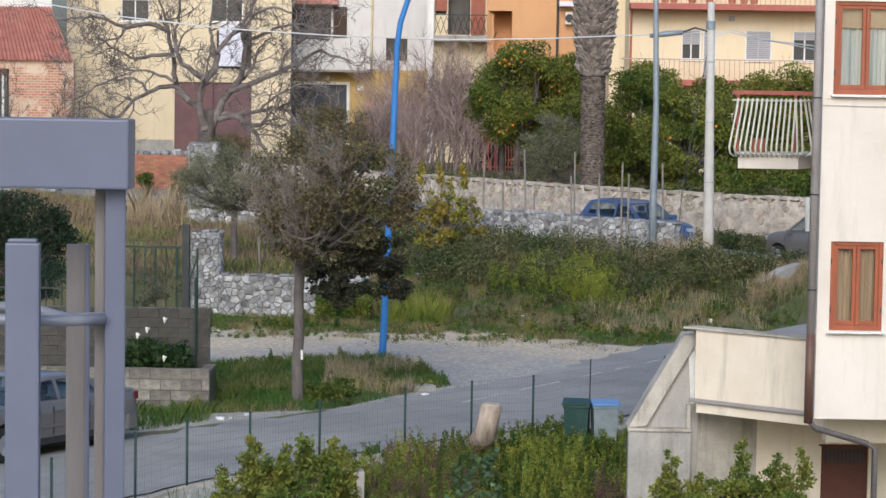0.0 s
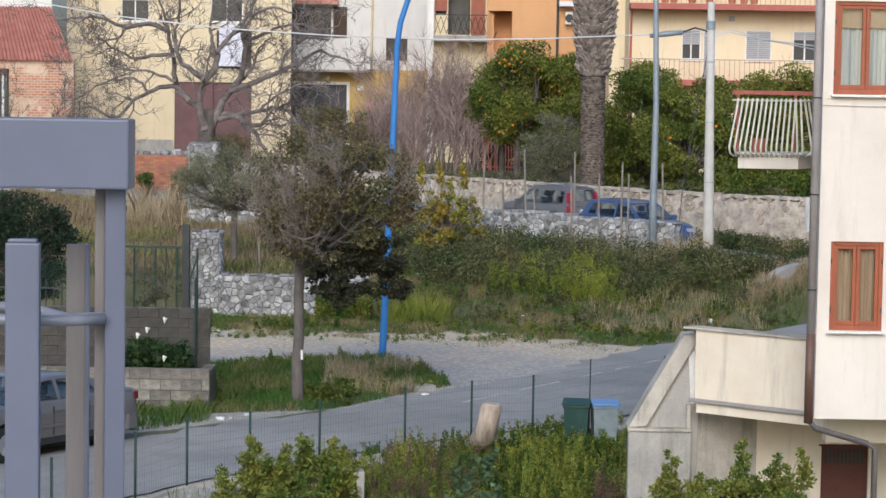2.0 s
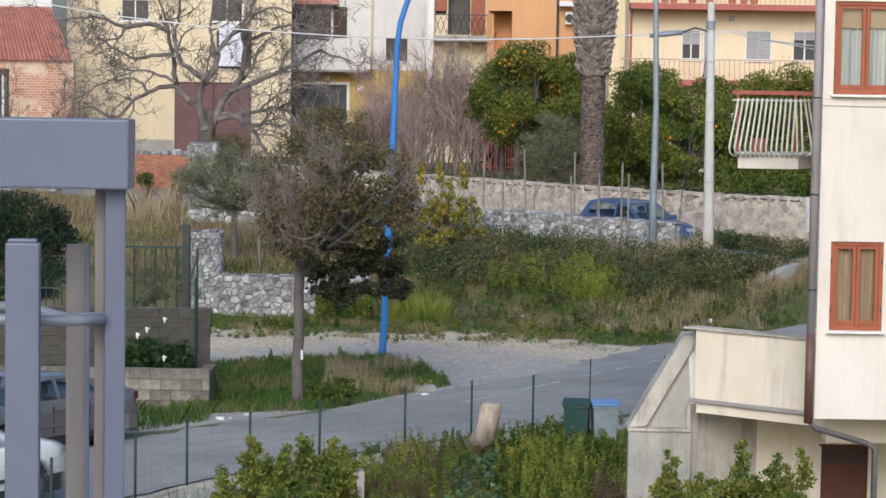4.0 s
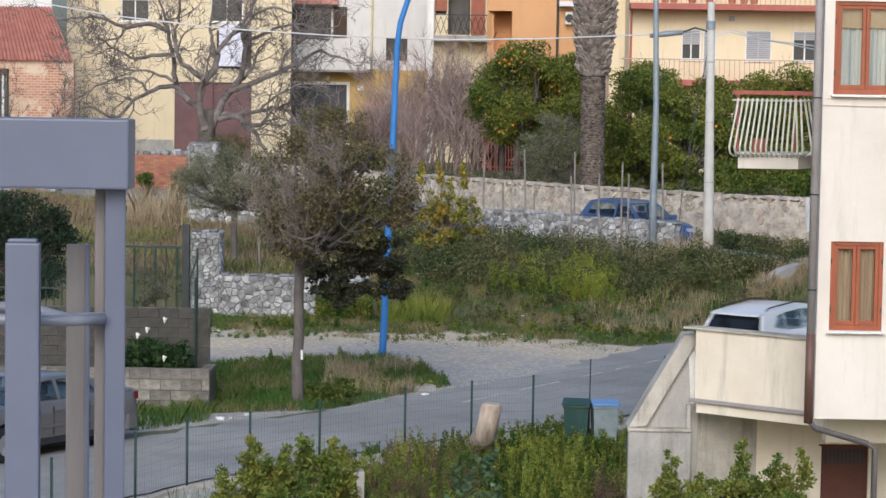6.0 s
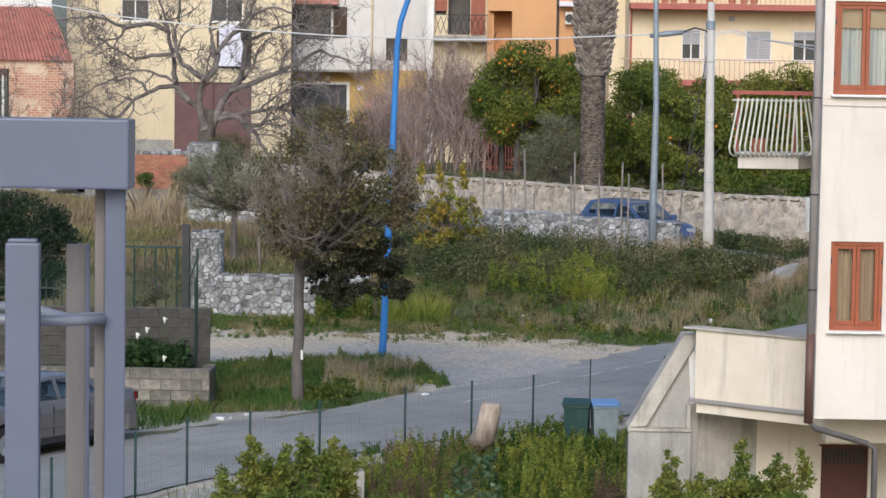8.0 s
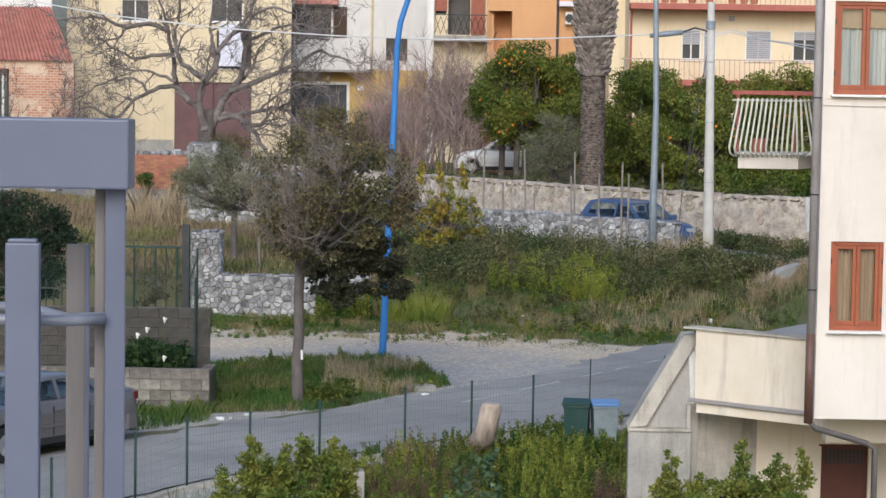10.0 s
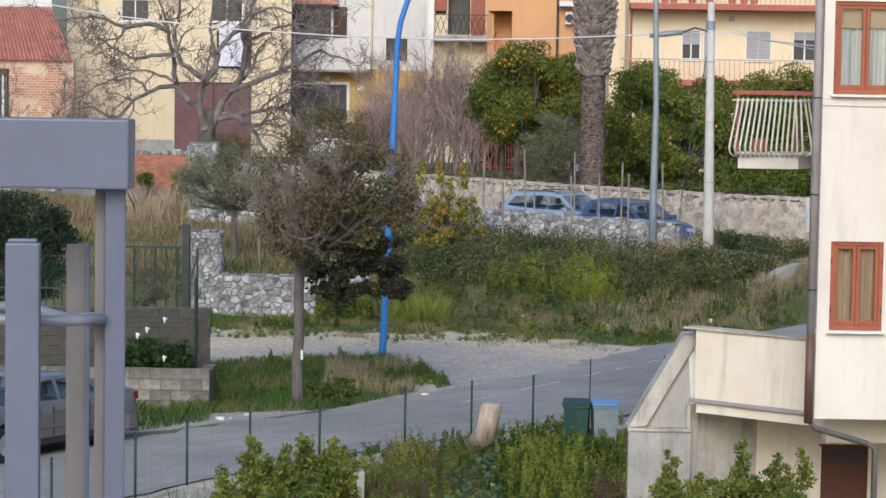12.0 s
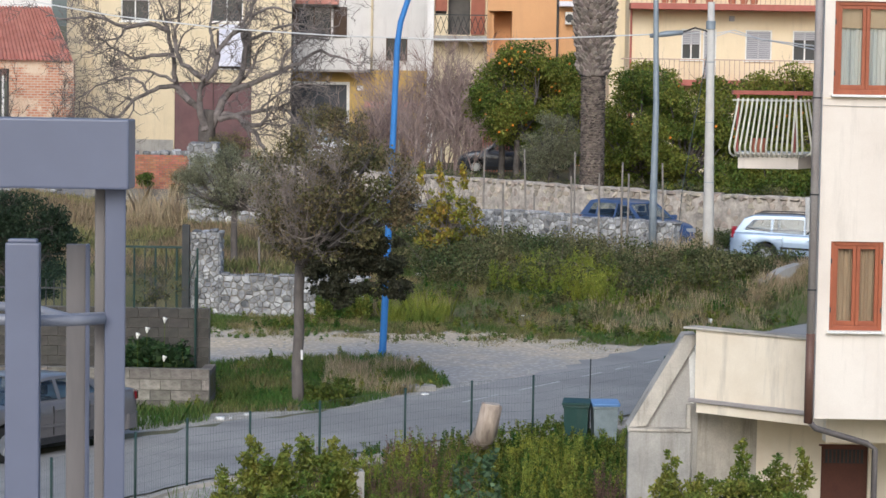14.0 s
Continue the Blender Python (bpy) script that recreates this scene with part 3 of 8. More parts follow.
def stones_on(parent, face, width, z0, z1, size, material, name="stone", proud=0.05, seed=1, most=300, joint=0.09, skip=0.0):
    """Rubble fitted together over a face; face(u, z) gives the place and the way out."""
    rng = random.Random(seed)
    pts, z, row = [], z0 + size * 0.4, 0
    while z < z1 + size * 0.2:
        u = size * (0.2 if row % 2 else 0.65)
        while u < width + size * 0.3:
            pts.append((u + rng.uniform(-0.36, 0.36) * size, min(z, z1 - size * 0.3) + rng.uniform(-0.3, 0.3) * size))
            u += size * rng.uniform(0.8, 1.5)
        z += size * 0.86
        row += 1
    # smaller stones wedged in between
    pts += [(rng.uniform(0, width), rng.uniform(z0, z1)) for _ in range(len(pts) // 3)]
    rng.shuffle(pts)
    for i, p in enumerate(pts[:most]):
        near = [q for q in pts if q is not p and abs(q[0] - p[0]) < size * 2.6 and abs(q[1] - p[1]) < size * 2.4]
        poly = cell(p, near, (0, z0), (width, z1))
        if len(poly) < 3 or rng.random() < skip:
            continue
        cx, cz = sum(q[0] for q in poly) / len(poly), sum(q[1] for q in poly) / len(poly)
        k1, k2 = 1 - joint - rng.uniform(0, 0.08), 0.68 + rng.uniform(-0.06, 0.1)
        h = proud * rng.uniform(0.5, 1.3)
        tx, tz = rng.uniform(-0.25, 0.25), rng.uniform(-0.25, 0.25)
        v = []
        for k, o in ((k1, -0.06), (k1, h * 0.35), (k2, h)):
            for a, b in poly:
                u, zz = cx + (a - cx) * k, cz + (b - cz) * k
                q, out = face(u, zz)
                d = o + (tx * (u - cx) + tz * (zz - cz) if o == h else 0)
                v.append((q[0] + out[0] * d, q[1] + out[1] * d, q[2]))
        n = len(poly)
        f = [[r * n + j, r * n + (j + 1) % n, (r + 1) * n + (j + 1) % n, (r + 1) * n + j] for r in (0, 1) for j in range(n)]
        f.append(list(range(2 * n, 3 * n)))
        me = bpy.data.meshes.new(name)
        me.from_pydata(v, [], f)
        me.materials.append(M[material])
        new(name, me).parent = parent
    if material not in LUMPS:
        LUMPS[material] = [lump(i * 7 + 3) for i in range(8)]
        for me in LUMPS[material]:
            me.materials.append(M[material])


def rubble_wall(name, a, b, z0, z1, thick, size, label, seed=1, both=False, kind="structure", most=300):
    """A rubble wall from a to b; stones on the side to the right of its run, and on the ends."""
    a, b = Vector((a[0], a[1], 0)), Vector((b[0], b[1], 0))
    d = (b - a)
    ln = d.length
    d.normalize()
    out = Vector((d.y, -d.x, 0))
    w = thing(name, label, "wall", kind=kind)
    bm = bmesh.new()
    m = Matrix.Translation(a) @ Matrix.Rotation(math.atan2(d.y, d.x), 4, "Z")
    box(bm, 0, 0, z0 - 0.4, ln, thick, z1, 0.03, m)
    part("core", bm, "rubble_fill", w)
    stones_on(w, lambda u, z: (a + d * u + Vector((0, 0, z)), out), ln, z0, z1, size, "rubble", seed=seed, most=most)
    left = Vector((-d.y, d.x, 0))
    stones_on(w, lambda u, z: (b + left * u + Vector((0, 0, z)), d), thick, z0, z1, size, "rubble", seed=seed + 30)
    stones_on(w, lambda u, z: (a + left * u + Vector((0, 0, z)), -d), thick, z0, z1, size, "rubble", seed=seed + 31)
    # coping stones along the top
    rng = random.Random(seed + 50)
    u = 0.0
    while u < ln:
        s = size * rng.uniform(0.8, 1.5)
        ob = new("stone", rng.choice(LUMPS["rubble"]))
        ob.parent = w
        p = a + d * (u + s / 2) - out * thick * 0.5 + Vector((0, 0, z1 + rng.uniform(-0.03, 0.03)))
        ob.matrix_basis = Matrix.Translation(p) @ Matrix.Rotation(math.atan2(d.y, d.x), 4, "Z") @ Matrix.Diagonal((s, thick * 1.05, size * rng.uniform(0.25, 0.55), 1))
        u += s
    return w


def offset_line(line, off, step=0.5):
    p = smooth_line(line, step)
    return p + normals2(p) * off


def curved_wall(name, pts, zlo, zhi, thick, material, label, wob=0.05):
    """A wall that follows a line of points, with an uneven top."""
    n = normals2(pts)
    rows = []
    for (x, y), (nx, ny) in zip(pts, n):
        t = zhi + wob * noise.noise(Vector((x, y, 0)) * 1.4) + wob * 0.6 * noise.noise(Vector((x, y, 5)) * 4)
        for o, z in ((0, zlo), (0, (zlo + t) / 2), (0.03, t - 0.05), (0.1, t), (thick - 0.1, t), (thick, t - 0.06), (thick, zlo)):
            j = 0.035 * noise.noise(Vector((x, y, z)) * 2.5)
            rows.append((x + nx * (o + j), y + ny * (o + j), z))
    me = quick_mesh(name, np.array(rows), grid_faces(len(pts), 7))
    me.flip_normals()
    me.materials.append(M[material])
    me.shade_smooth()
    return tagged(new(name, me), label, "wall", kind="structure")


garden_pts = offset_line(UPPER, 3.45, 0.25)
garden_pts = garden_pts[(garden_pts[:, 1] < 112) & (garden_pts[:, 0] < 40)]
garden_wall = curved_wall("wall_garden", garden_pts, 1.1, 3.3, 0.45, "old_wall", "weathered rendered stone wall along the lane, with uneven top", 0.07)


def parapet():
    """The white rubble parapet on the near side of the lane, in short straight runs."""
    p = offset_line(UPPER, -4.15, 0.1)
    p = p[(p[:, 0] > -4.2) & (p[:, 0] < 6.7)]
    k = np.linspace(0, len(p) - 1, 6).astype(int)
    for i in range(5):
        a, b = p[k[i]], p[k[i + 1]]
        top = [2.8, 2.78, 2.78, 2.82, 2.78][i]
        rubble_wall("wall_parapet", a, b, 1.75, top, 0.4, 0.22, "dry white limestone rubble parapet beside the lane", 20 + i, most=160)


parapet()
rubble_wall("wall_field", (-6.65, 62.00, 0.51), (-2.20, 62.00, 0.58), 0.2, 1.40, 0.4, 0.2, "rubble retaining wall of pale limestone with mortar joints", 3, most=420)
rubble_wall("gate_pillar", (-6.85, 61.90, 0.52), (-6.09, 61.90, 0.53), 0.2, 2.59, 0.75, 0.17, "square pillar of pale limestone rubble", 4, kind="")
rubble_wall("wall_pillar_tall", (-8.73, 78.00, 2.02), (-7.80, 78.00, 2.04), 1.6, 4.56, 0.8, 0.28, "tall rubble pillar end of an old wall", 5)
rubble_wall("wall_terrace", (-7.82, 78.20, 1.93), (-6.11, 78.20, 1.92), 1.6, 2.81, 0.5, 0.28, "low rubble terrace wall of pale limestone", 6)

rubble_wall("wall_stub", (-18.6, 96.0), (-16.4, 96.0), 1.5, 2.05, 0.5, 0.28, "low end of an old white rubble wall", 7)


def lane_kerb():
    p = offset_line(UPPER, -4.3, 0.5)
    p = p[(p[:, 0] > -19) & (p[:, 0] < -8.6)]
    curved_wall("kerb_lane", p, 1.4, 1.86, 0.3, "concrete_light", "pale concrete kerb along the lane", 0.03)


lane_kerb()

# ================= block walls on the road's far side =================
def block_wall(name, x0, x1, y, z0, z1, thick, label, bl=0.42, bh=0.21, seed=2, look_="block"):
    w = thing(name, label, "wall", kind="structure")
    part("core", boxm(x0, y + 0.02, z0 - 0.4, x1, y + thick, z1 - 0.01), "mortar", w)
    rng = random.Random(seed)
    me = mesh_of(boxm(-0.5, -0.5, -0.5, 0.5, 0.5, 0.5, 0.03), "block")
    me.materials.append(M[look_])
    rows = max(1, round((z1 - z0) / bh))
    h = (z1 - z0) / rows
    for r in range(rows):
        x = x0 - (bl / 2 if r % 2 else 0)
        while x < x1 - 0.02:
            a, b = max(x, x0), min(x + bl, x1)
            if b - a > 0.06:
                ob = new("block", me)
                ob.parent = w
                ob.matrix_basis = Matrix.Translation(((a + b) / 2, y + 0.02 + rng.uniform(-0.008, 0.008), z0 + (r + 0.5) * h)) @ Matrix.Diagonal((b - a - rng.uniform(0.004, 0.018), 0.08, h - rng.uniform(0.004, 0.018), 1))
            x += bl
    return w


XL = -4.73
block_wall("wall_planter", -9.5, XL, 46.2, -0.05, 0.83, 0.22, "weathered grey concrete block planter wall")
block_wall("wall_block", -9.5, -4.87, 47.5, 0.3, 1.94, 0.22, "dark weathered concrete block boundary wall", seed=5, look_="block_dark")
tagged(part("planter_soil", boxm(-9.5, 46.42, 0.2, XL, 47.5, 0.67), "ground", None), "dark planting soil between two walls", "soil", kind="structure")
part("end_block", boxm(XL - 0.22, 46.28, 0, XL, 47.52, 0.77), "block", bpy.data.objects["wall_planter"])


# ================= the house beside the garden =================
def window_casement(x0, x1, z0, z1, y, curtain, name="window_1"):
    """A two-leaf timber window set in an opening, with glass and curtains behind."""
    w = thing(name, "red-brown timber casement window with curtains behind the glass", "window", kind="structure")
    f = 0.055
    for nm, a in (("frame_left", (x0, z0, x0 + f, z1)), ("frame_right", (x1 - f, z0, x1, z1)), ("frame_top", (x0 + f, z1 - f, x1 - f, z1)), ("frame_bottom", (x0 + f, z0, x1 - f, z0 + f * 1.2))):
        part("window_frame", boxm(a[0], y - 0.05, a[1], a[2], y + 0.05, a[3], 0.008), "window_wood", w)
    mid = (x0 + x1) / 2
    for a, b in ((x0 + f, mid - 0.002), (mid + 0.002, x1 - f)):
        s = 0.05
        sash = bmesh.new()
        for q in ((a, z0 + f * 1.2, a + s, z1 - f), (b - s, z0 + f * 1.2, b, z1 - f), (a + s, z1 - f - s, b - s, z1 - f), (a + s, z0 + f * 1.2, b - s, z0 + f * 1.2 + s * 1.3)):
            box(sash, q[0], y - 0.035, q[1], q[2], y + 0.02, q[3], 0.006)
        so = part("sash", sash, "window_wood", w)
        pane = part("pane", boxm(a + s, y - 0.01, z0 + 0.1, b - s, y - 0.004, z1 - f - s), "glass", so)
        pane.visible_shadow = False
        for k in (0.2, 0.75):
            part("hinge", boxm((x0 + 0.005 if a < mid else x1 - 0.025), y - 0.058, z0 + (z1 - z0) * k, (x0 + 0.025 if a < mid else x1 - 0.005), y - 0.048, z0 + (z1 - z0) * k + 0.07), "dark_metal", w)
    # curtain in soft folds
    bm = bmesh.new()
    n = 60
    lo, hi = [], []
    for i in range(n + 1):
        x = x0 + f + (x1 - x0 - 2 * f) * i / n
        yy = y + 0.07 + 0.012 * math.sin(i * 0.8) + 0.006 * math.sin(i * 2.1)
        lo.append(bm.verts.new((x, yy, z0 + 0.02)))
        hi.append(bm.verts.new((x, yy, z1 - 0.06)))
    for i in range(n):
        bm.faces.new((lo[i], lo[i + 1], hi[i + 1], hi[i]))
    part("curtain", bm, curtain, w, "hanging curtain in soft folds")
    if curtain == "curtain_pale":
        part("roller_blind", boxm(x0 + f, y + 0.03, z1 - 0.36, x1 - f, y + 0.04, z1 - 0.05), "curtain_warm", w, "tan roller blind drawn a little way down")
    part("window_sill", boxm(x0 - 0.03, y - 0.17, z0 - 0.035, x1 + 0.03, y + 0.05, z0 - 0.002, 0.006), "white_paint", w, "thin pale stone sill")
    return w


def right_house():
    D = 31.0
    xl, xr = 5.12, 13.0
    h = thing("house", "cream rendered house with timber windows and a terrace", "house")
    yb = D + 9
    wins = [(5.29, 3.43, 6.01, 4.65), (5.26, 6.65, 6.13, 7.91)]
    zf = 2.21
    part("wall", holed_wall(xl, xr, zf, 11.5, D, D + 0.3, wins), "plaster_white", h)
    lean = 0.172
    part("side_wall", prism(bmesh.new(), [(xl, D + 0.3), (xl + 0.3, D + 0.3), (xl + 0.3 + lean * 8.7, yb), (xl + lean * 8.7, yb)], "z", zf, 11.5), "plaster_white", h)
    part("ceiling_slab", prism(bmesh.new(), [(xl + 0.3, D + 0.3), (xr, D + 0.3), (xr, yb), (xl + 0.3 + lean * 8.7, yb)], "z", zf, zf + 0.2), "plaster_white", h)
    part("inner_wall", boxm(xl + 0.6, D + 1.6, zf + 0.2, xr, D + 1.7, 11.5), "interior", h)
    part("roof", prism(bmesh.new(), [(xl, D - 0.3), (xr, D - 0.3), (xr, yb), (xl + lean * 9, yb)], "z", 11.5, 11.7), "concrete", h)
    # a fine ledge line under the upper window
    zl = 6.60
    part("string_course", boxm(xl + 0.02, D - 0.012, zl - 0.012, xr, D - 0.002, zl + 0.008), "plaster_cream", h)
    window_casement(wins[0][0], wins[0][2], wins[0][1], wins[0][3], D + 0.08, "curtain_warm", "window_1")
    window_casement(wins[1][0], wins[1][2], wins[1][1], wins[1][3], D + 0.08, "curtain_pale", "window_2")
    # lower storey, set back under the overhang
    yl = 34.4
    zg = -1.9
    xdoor0, xdoor1 = 5.81, 6.53
    ztop = 1.30
    xa = 4.82
    part("lower_wall", holed_wall(xa, xr, zg, zf + 0.1, yl, yl + 0.3, [(xdoor0, zg + 0.05, xdoor1, ztop)]), "plaster_cream", h)
    door = part("door", boxm(xdoor0, yl + 0.08, zg + 0.05, xdoor1, yl + 0.13, ztop), "rust_brown", h, "rust-brown sheet metal door with a slotted vent")
    nslot = 11
    for i in range(nslot):
        x = xdoor0 + 0.06 + (xdoor1 - xdoor0 - 0.12) * i / (nslot - 1)
        part("slat", boxm(x - 0.008, yl + 0.055, ztop - 0.26, x + 0.008, yl + 0.08, ztop - 0.07), "rust_brown", door)
    part("vent", boxm(xdoor0 + 0.05, yl + 0.07, ztop - 0.27, xdoor1 - 0.05, yl + 0.079, ztop - 0.06), "dark_metal", door, "dark vent opening")
    part("door_frame", boxm(xdoor0 - 0.04, yl - 0.01, ztop, xdoor1 + 0.04, yl + 0.1, ztop + 0.03), "rust_brown", h)
    # beam under the overhang
    part("beam", boxm(5.46, D + 1.0, 1.73, xr, D + 1.3, zf), "plaster_cream", h)
    # terrace: parapet, slab edge, ledge pipe and the walls beneath
    a, b = (3.77, 33.60, 3.08), (5.40, 32.30, 3.19)
    ang = math.atan2(b[1] - a[1], b[0] - a[0])
    ln = math.hypot(b[0] - a[0], b[1] - a[1])
    m = Matrix.Translation((a[0], a[1], 0)) @ Matrix.Rotation(ang, 4, "Z")
    zt, zb = 3.14, 2.07
    part("terrace_wall", box(bmesh.new(), 0, 0, zb, ln, 0.22, zt, 0, m), "plaster_cream", h, "cream rendered terrace parapet with brown stains")
    part("coping", box(bmesh.new(), -0.2, -0.05, zt, ln, 0.27, zt + 0.03, 0.008, m), "concrete_light", h, "weathered concrete coping")
    part("terrace_slab", box(bmesh.new(), 0.05, -0.03, zb - 0.16, ln + 0.3, 1.8, zb, 0.0, m), "plaster_cream", h)
    part("ledge_pipe", box(bmesh.new(), -0.06, -0.09, zb - 0.01, ln, -0.02, zb + 0.05, 0.015, m), "pipe_grey", h, "grey conduit along the terrace edge")
    # wall beneath the terrace and the sloping buttress beside it
    zg2 = zg
    part("under_wall", prism(bmesh.new(), [(3.84, 33.95), (xa, yl), (xa, yl + 0.3), (3.84, 34.3)], "z", zg2, zb - 0.165), "concrete_light", h)
    bx0, bx1 = 2.84, 3.86
    yb0 = 33.9
    zs = 1.61
    pts = [(bx0, zg2), (bx1, zg2), (bx1, 2.12), (3.75, 3.01), (3.58, 2.98), (bx0, zs)]
    part("buttress", prism(bmesh.new(), pts, "y", yb0, yb0 + 0.35), "concrete", h, "sloping stained concrete buttress wall")
    part("buttress_base", boxm(bx0 - 0.03, yb0 - 0.16, zg2, 3.75, yb0, zs - 0.02, 0.02), "concrete", h)
    cop = [(bx0 - 0.03, zs + 0.02), (3.08, zs + 0.05), (3.83, 2.97), (3.8, 3.04), (3.62, 3.03)]
    part("buttress_coping", prism(bmesh.new(), cop, "y", yb0 - 0.1, yb0 + 0.4), "concrete_light", h, "pale concrete coping running down the slope")
    part("whitewash", prism(bmesh.new(), [(3.745, 2.0), (3.79, 1.99), (3.84, 2.92), (3.70, 2.72)], "y", yb0 - 0.012, yb0 - 0.002), "white_paint", h, "strip of white limewash")
    part("buttress_ledge", boxm(bx0 - 0.04, yb0 - 0.19, zs - 0.025, 3.74, yb0 - 0.001, zs + 0.02, 0.008), "concrete_light", h)
    part("buttress_step", boxm(3.68, yb0 - 0.12, zs + 0.02, 3.74, yb0 - 0.001, 1.99, 0.008), "concrete_light", h)
    # downpipe
    xp = 5.03
    r = 0.055
    part("downpipe", tubem([(xp, D - 0.08, 11.4), (xp, D - 0.08, 3.39)], r, 10), "pipe_grey", h, "grey downpipe", True)
    for zz in (6.59, 5.28, 3.98):
        part("pipe_clip", tubem([(xp, D - 0.08, zz), (xp, D - 0.08, zz + 0.02)], r + 0.008, 10), "dark_metal", h)
    part("downpipe", tubem([(xp, D - 0.08, 3.39), (xp, D - 0.08, 2.16)], r + 0.006, 10), "pipe_brown", h, "brown lower length of downpipe", True)
    q = (5.96, 31.00, 1.84)
    part("downpipe", tubem([(xp, D - 0.08, 2.2), (xp + 0.1, D - 0.08, 2.09), (q[0] - 0.12, D - 0.06, q[2] + 0.05), (q[0], D - 0.05, q[2] - 0.03), (q[0], D - 0.05, zg)], 0.042, 10), "gutter_dark", h, "dark grey bent pipe under the overhang", True)
    # thin cable across the wall
    part("cable", tubem([(xl, D - 0.01, 6.50), (xl + 0.5, D - 0.015, 6.49), (xr, D - 0.01, 6.50)], 0.004, 4), "pipe_grey", h)
    # balcony with bellied white bars on the house's flank
    bd = 35.5
    x0, x1 = 4.57, 5.51
    z0, z1 = 5.47, 5.69
    bal = part("balcony", prism(bmesh.new(), [(x0, bd), (x1, bd), (x1 + 0.42, bd + 0.8), (x1 + 0.6, bd + 1.6), (x0 * (bd + 1.6) / bd, bd + 1.6)], "z", z0, z1), "plaster_white", h, "white balcony slab")
    part("slab_lip", prism(bmesh.new(), [(x0 - 0.04, bd - 0.04), (x1 + 0.03, bd - 0.04), (x1 + 0.45, bd + 0.8), ((x0 - 0.04) * (bd + 0.8) / bd, bd + 0.8)], "z", z1 + 0.002, z1 + 0.03), "white_paint", bal)
    zr = 6.53
    for sx in range(19):
        k = sx / 18
        if k <= 0.78:
            px, py = x0 - 0.06 + (x1 - x0 + 0.1) * k / 0.78, bd - 0.02
            ox, oy = -0.10 + 0.13 * k, -0.13
        else:
            kk = (k - 0.78) / 0.22
            px, py = x1 + 0.04 + 0.36 * kk, bd + 0.75 * kk
            ox, oy = 0.1, -0.06
        top = (px + (0.05 if k < 0.7 else -0.02), py + 0.04, zr)
        pts = [(top[0], top[1], zr + 0.03), (top[0] * 0.73 + (px + ox) * 0.27, top[1] * 0.73 + (py + oy) * 0.27, zr - 0.2), (top[0] * 0.25 + (px + ox) * 0.75, top[1] * 0.25 + (py + oy) * 0.75, zr - 0.55), (px + ox, py + oy, zr - 0.73), (px + ox * 0.8, py + oy * 0.8, zr - 0.82), (px + ox * 0.1, py + oy * 0.1, zr - 0.87)]
        part("bar", tubem(pts, 0.017, 6), "rail_white", bal, "", True)
    for zz, o in ((zr, 0.03), (zr - 0.86, 0.0)):
        part("rail", tubem([(x0 - 0.1, bd + o, zz), (x1 + 0.05, bd + o, zz), (x1 + 0.42, bd + 0.75, zz)], 0.015, 6), "rail_white", bal)
    zt2 = 6.65
    part("top_board", boxm(4.52, bd + 0.35, zt2 - 0.035, x1 + 0.5, bd + 0.6, zt2 + 0.03, 0.01), "rail_red", bal, "red-brown board behind the railing")
    for xx in (x0 + 0.02, x1 - 0.02, x1 + 0.35):
        part("stanchion", boxm(xx - 0.02, bd + 0.3, z1, xx + 0.02, bd + 0.34, zt2 - 0.035), "rail_red", bal)
    pot = thing("flower_pot", "terracotta pot standing on the balcony", "flower pot")
    part("pot", tubem([(x0 + 0.35, bd + 0.2, z1 + 0.03), (x0 + 0.35, bd + 0.2, z1 + 0.24), (x0 + 0.35, bd + 0.2, z1 + 0.25)], [0.1, 0.14, 0.155], 12), "terracotta", pot)
    # white service pipe on the flank
    part("flank_pipe", tubem([(5.29, 33, 5.15), (5.30, 33, 4.66)], 0.05, 8), "white_paint", h)


right_house()


# ================= houses beyond =================
def far_window(parent, x0, x1, z0, z1, y, style, lab=""):
    """A window in an opening: frame, pane, and roller blind or shutters."""
    w = part("window", boxm(x0, y + 0.12, z0, x1, y + 0.14, z1), "pane_dark", parent)
    f = 0.06
    fr = "white_paint" if style != "wood" else "dark_wood"
    for a in ((x0, z0, x0 + f, z1), (x1 - f, z0, x1, z1), (x0 + f, z1 - f, x1 - f, z1), (x0 + f, z0, x1 - f, z0 + f)):
        part("frame", boxm(a[0], y + 0.04, a[1], a[2], y + 0.12, a[3]), fr, w)
    part("frame", boxm((x0 + x1) / 2 - 0.03, y + 0.06, z0 + f, (x0 + x1) / 2 + 0.03, y + 0.12, z1 - f), fr, w)
    if style.startswith("blind"):
        k = float(style[5:] or 1)
        n = 14
        for i in range(int(n * k)):
            zz = z1 - f - (z1 - z0 - 2 * f) * (i + 1) / n
            part("blind_slat", boxm(x0 + f, y + 0.03, zz, x1 - f, y + 0.055, zz + (z1 - z0 - 2 * f) / n - 0.01), "shutter_grey", w)
    part("sill", boxm(x0 - 0.08, y - 0.08, z0 - 0.06, x1 + 0.08, y + 0.04, z0 - 0.004), "white_paint", w)
    return w


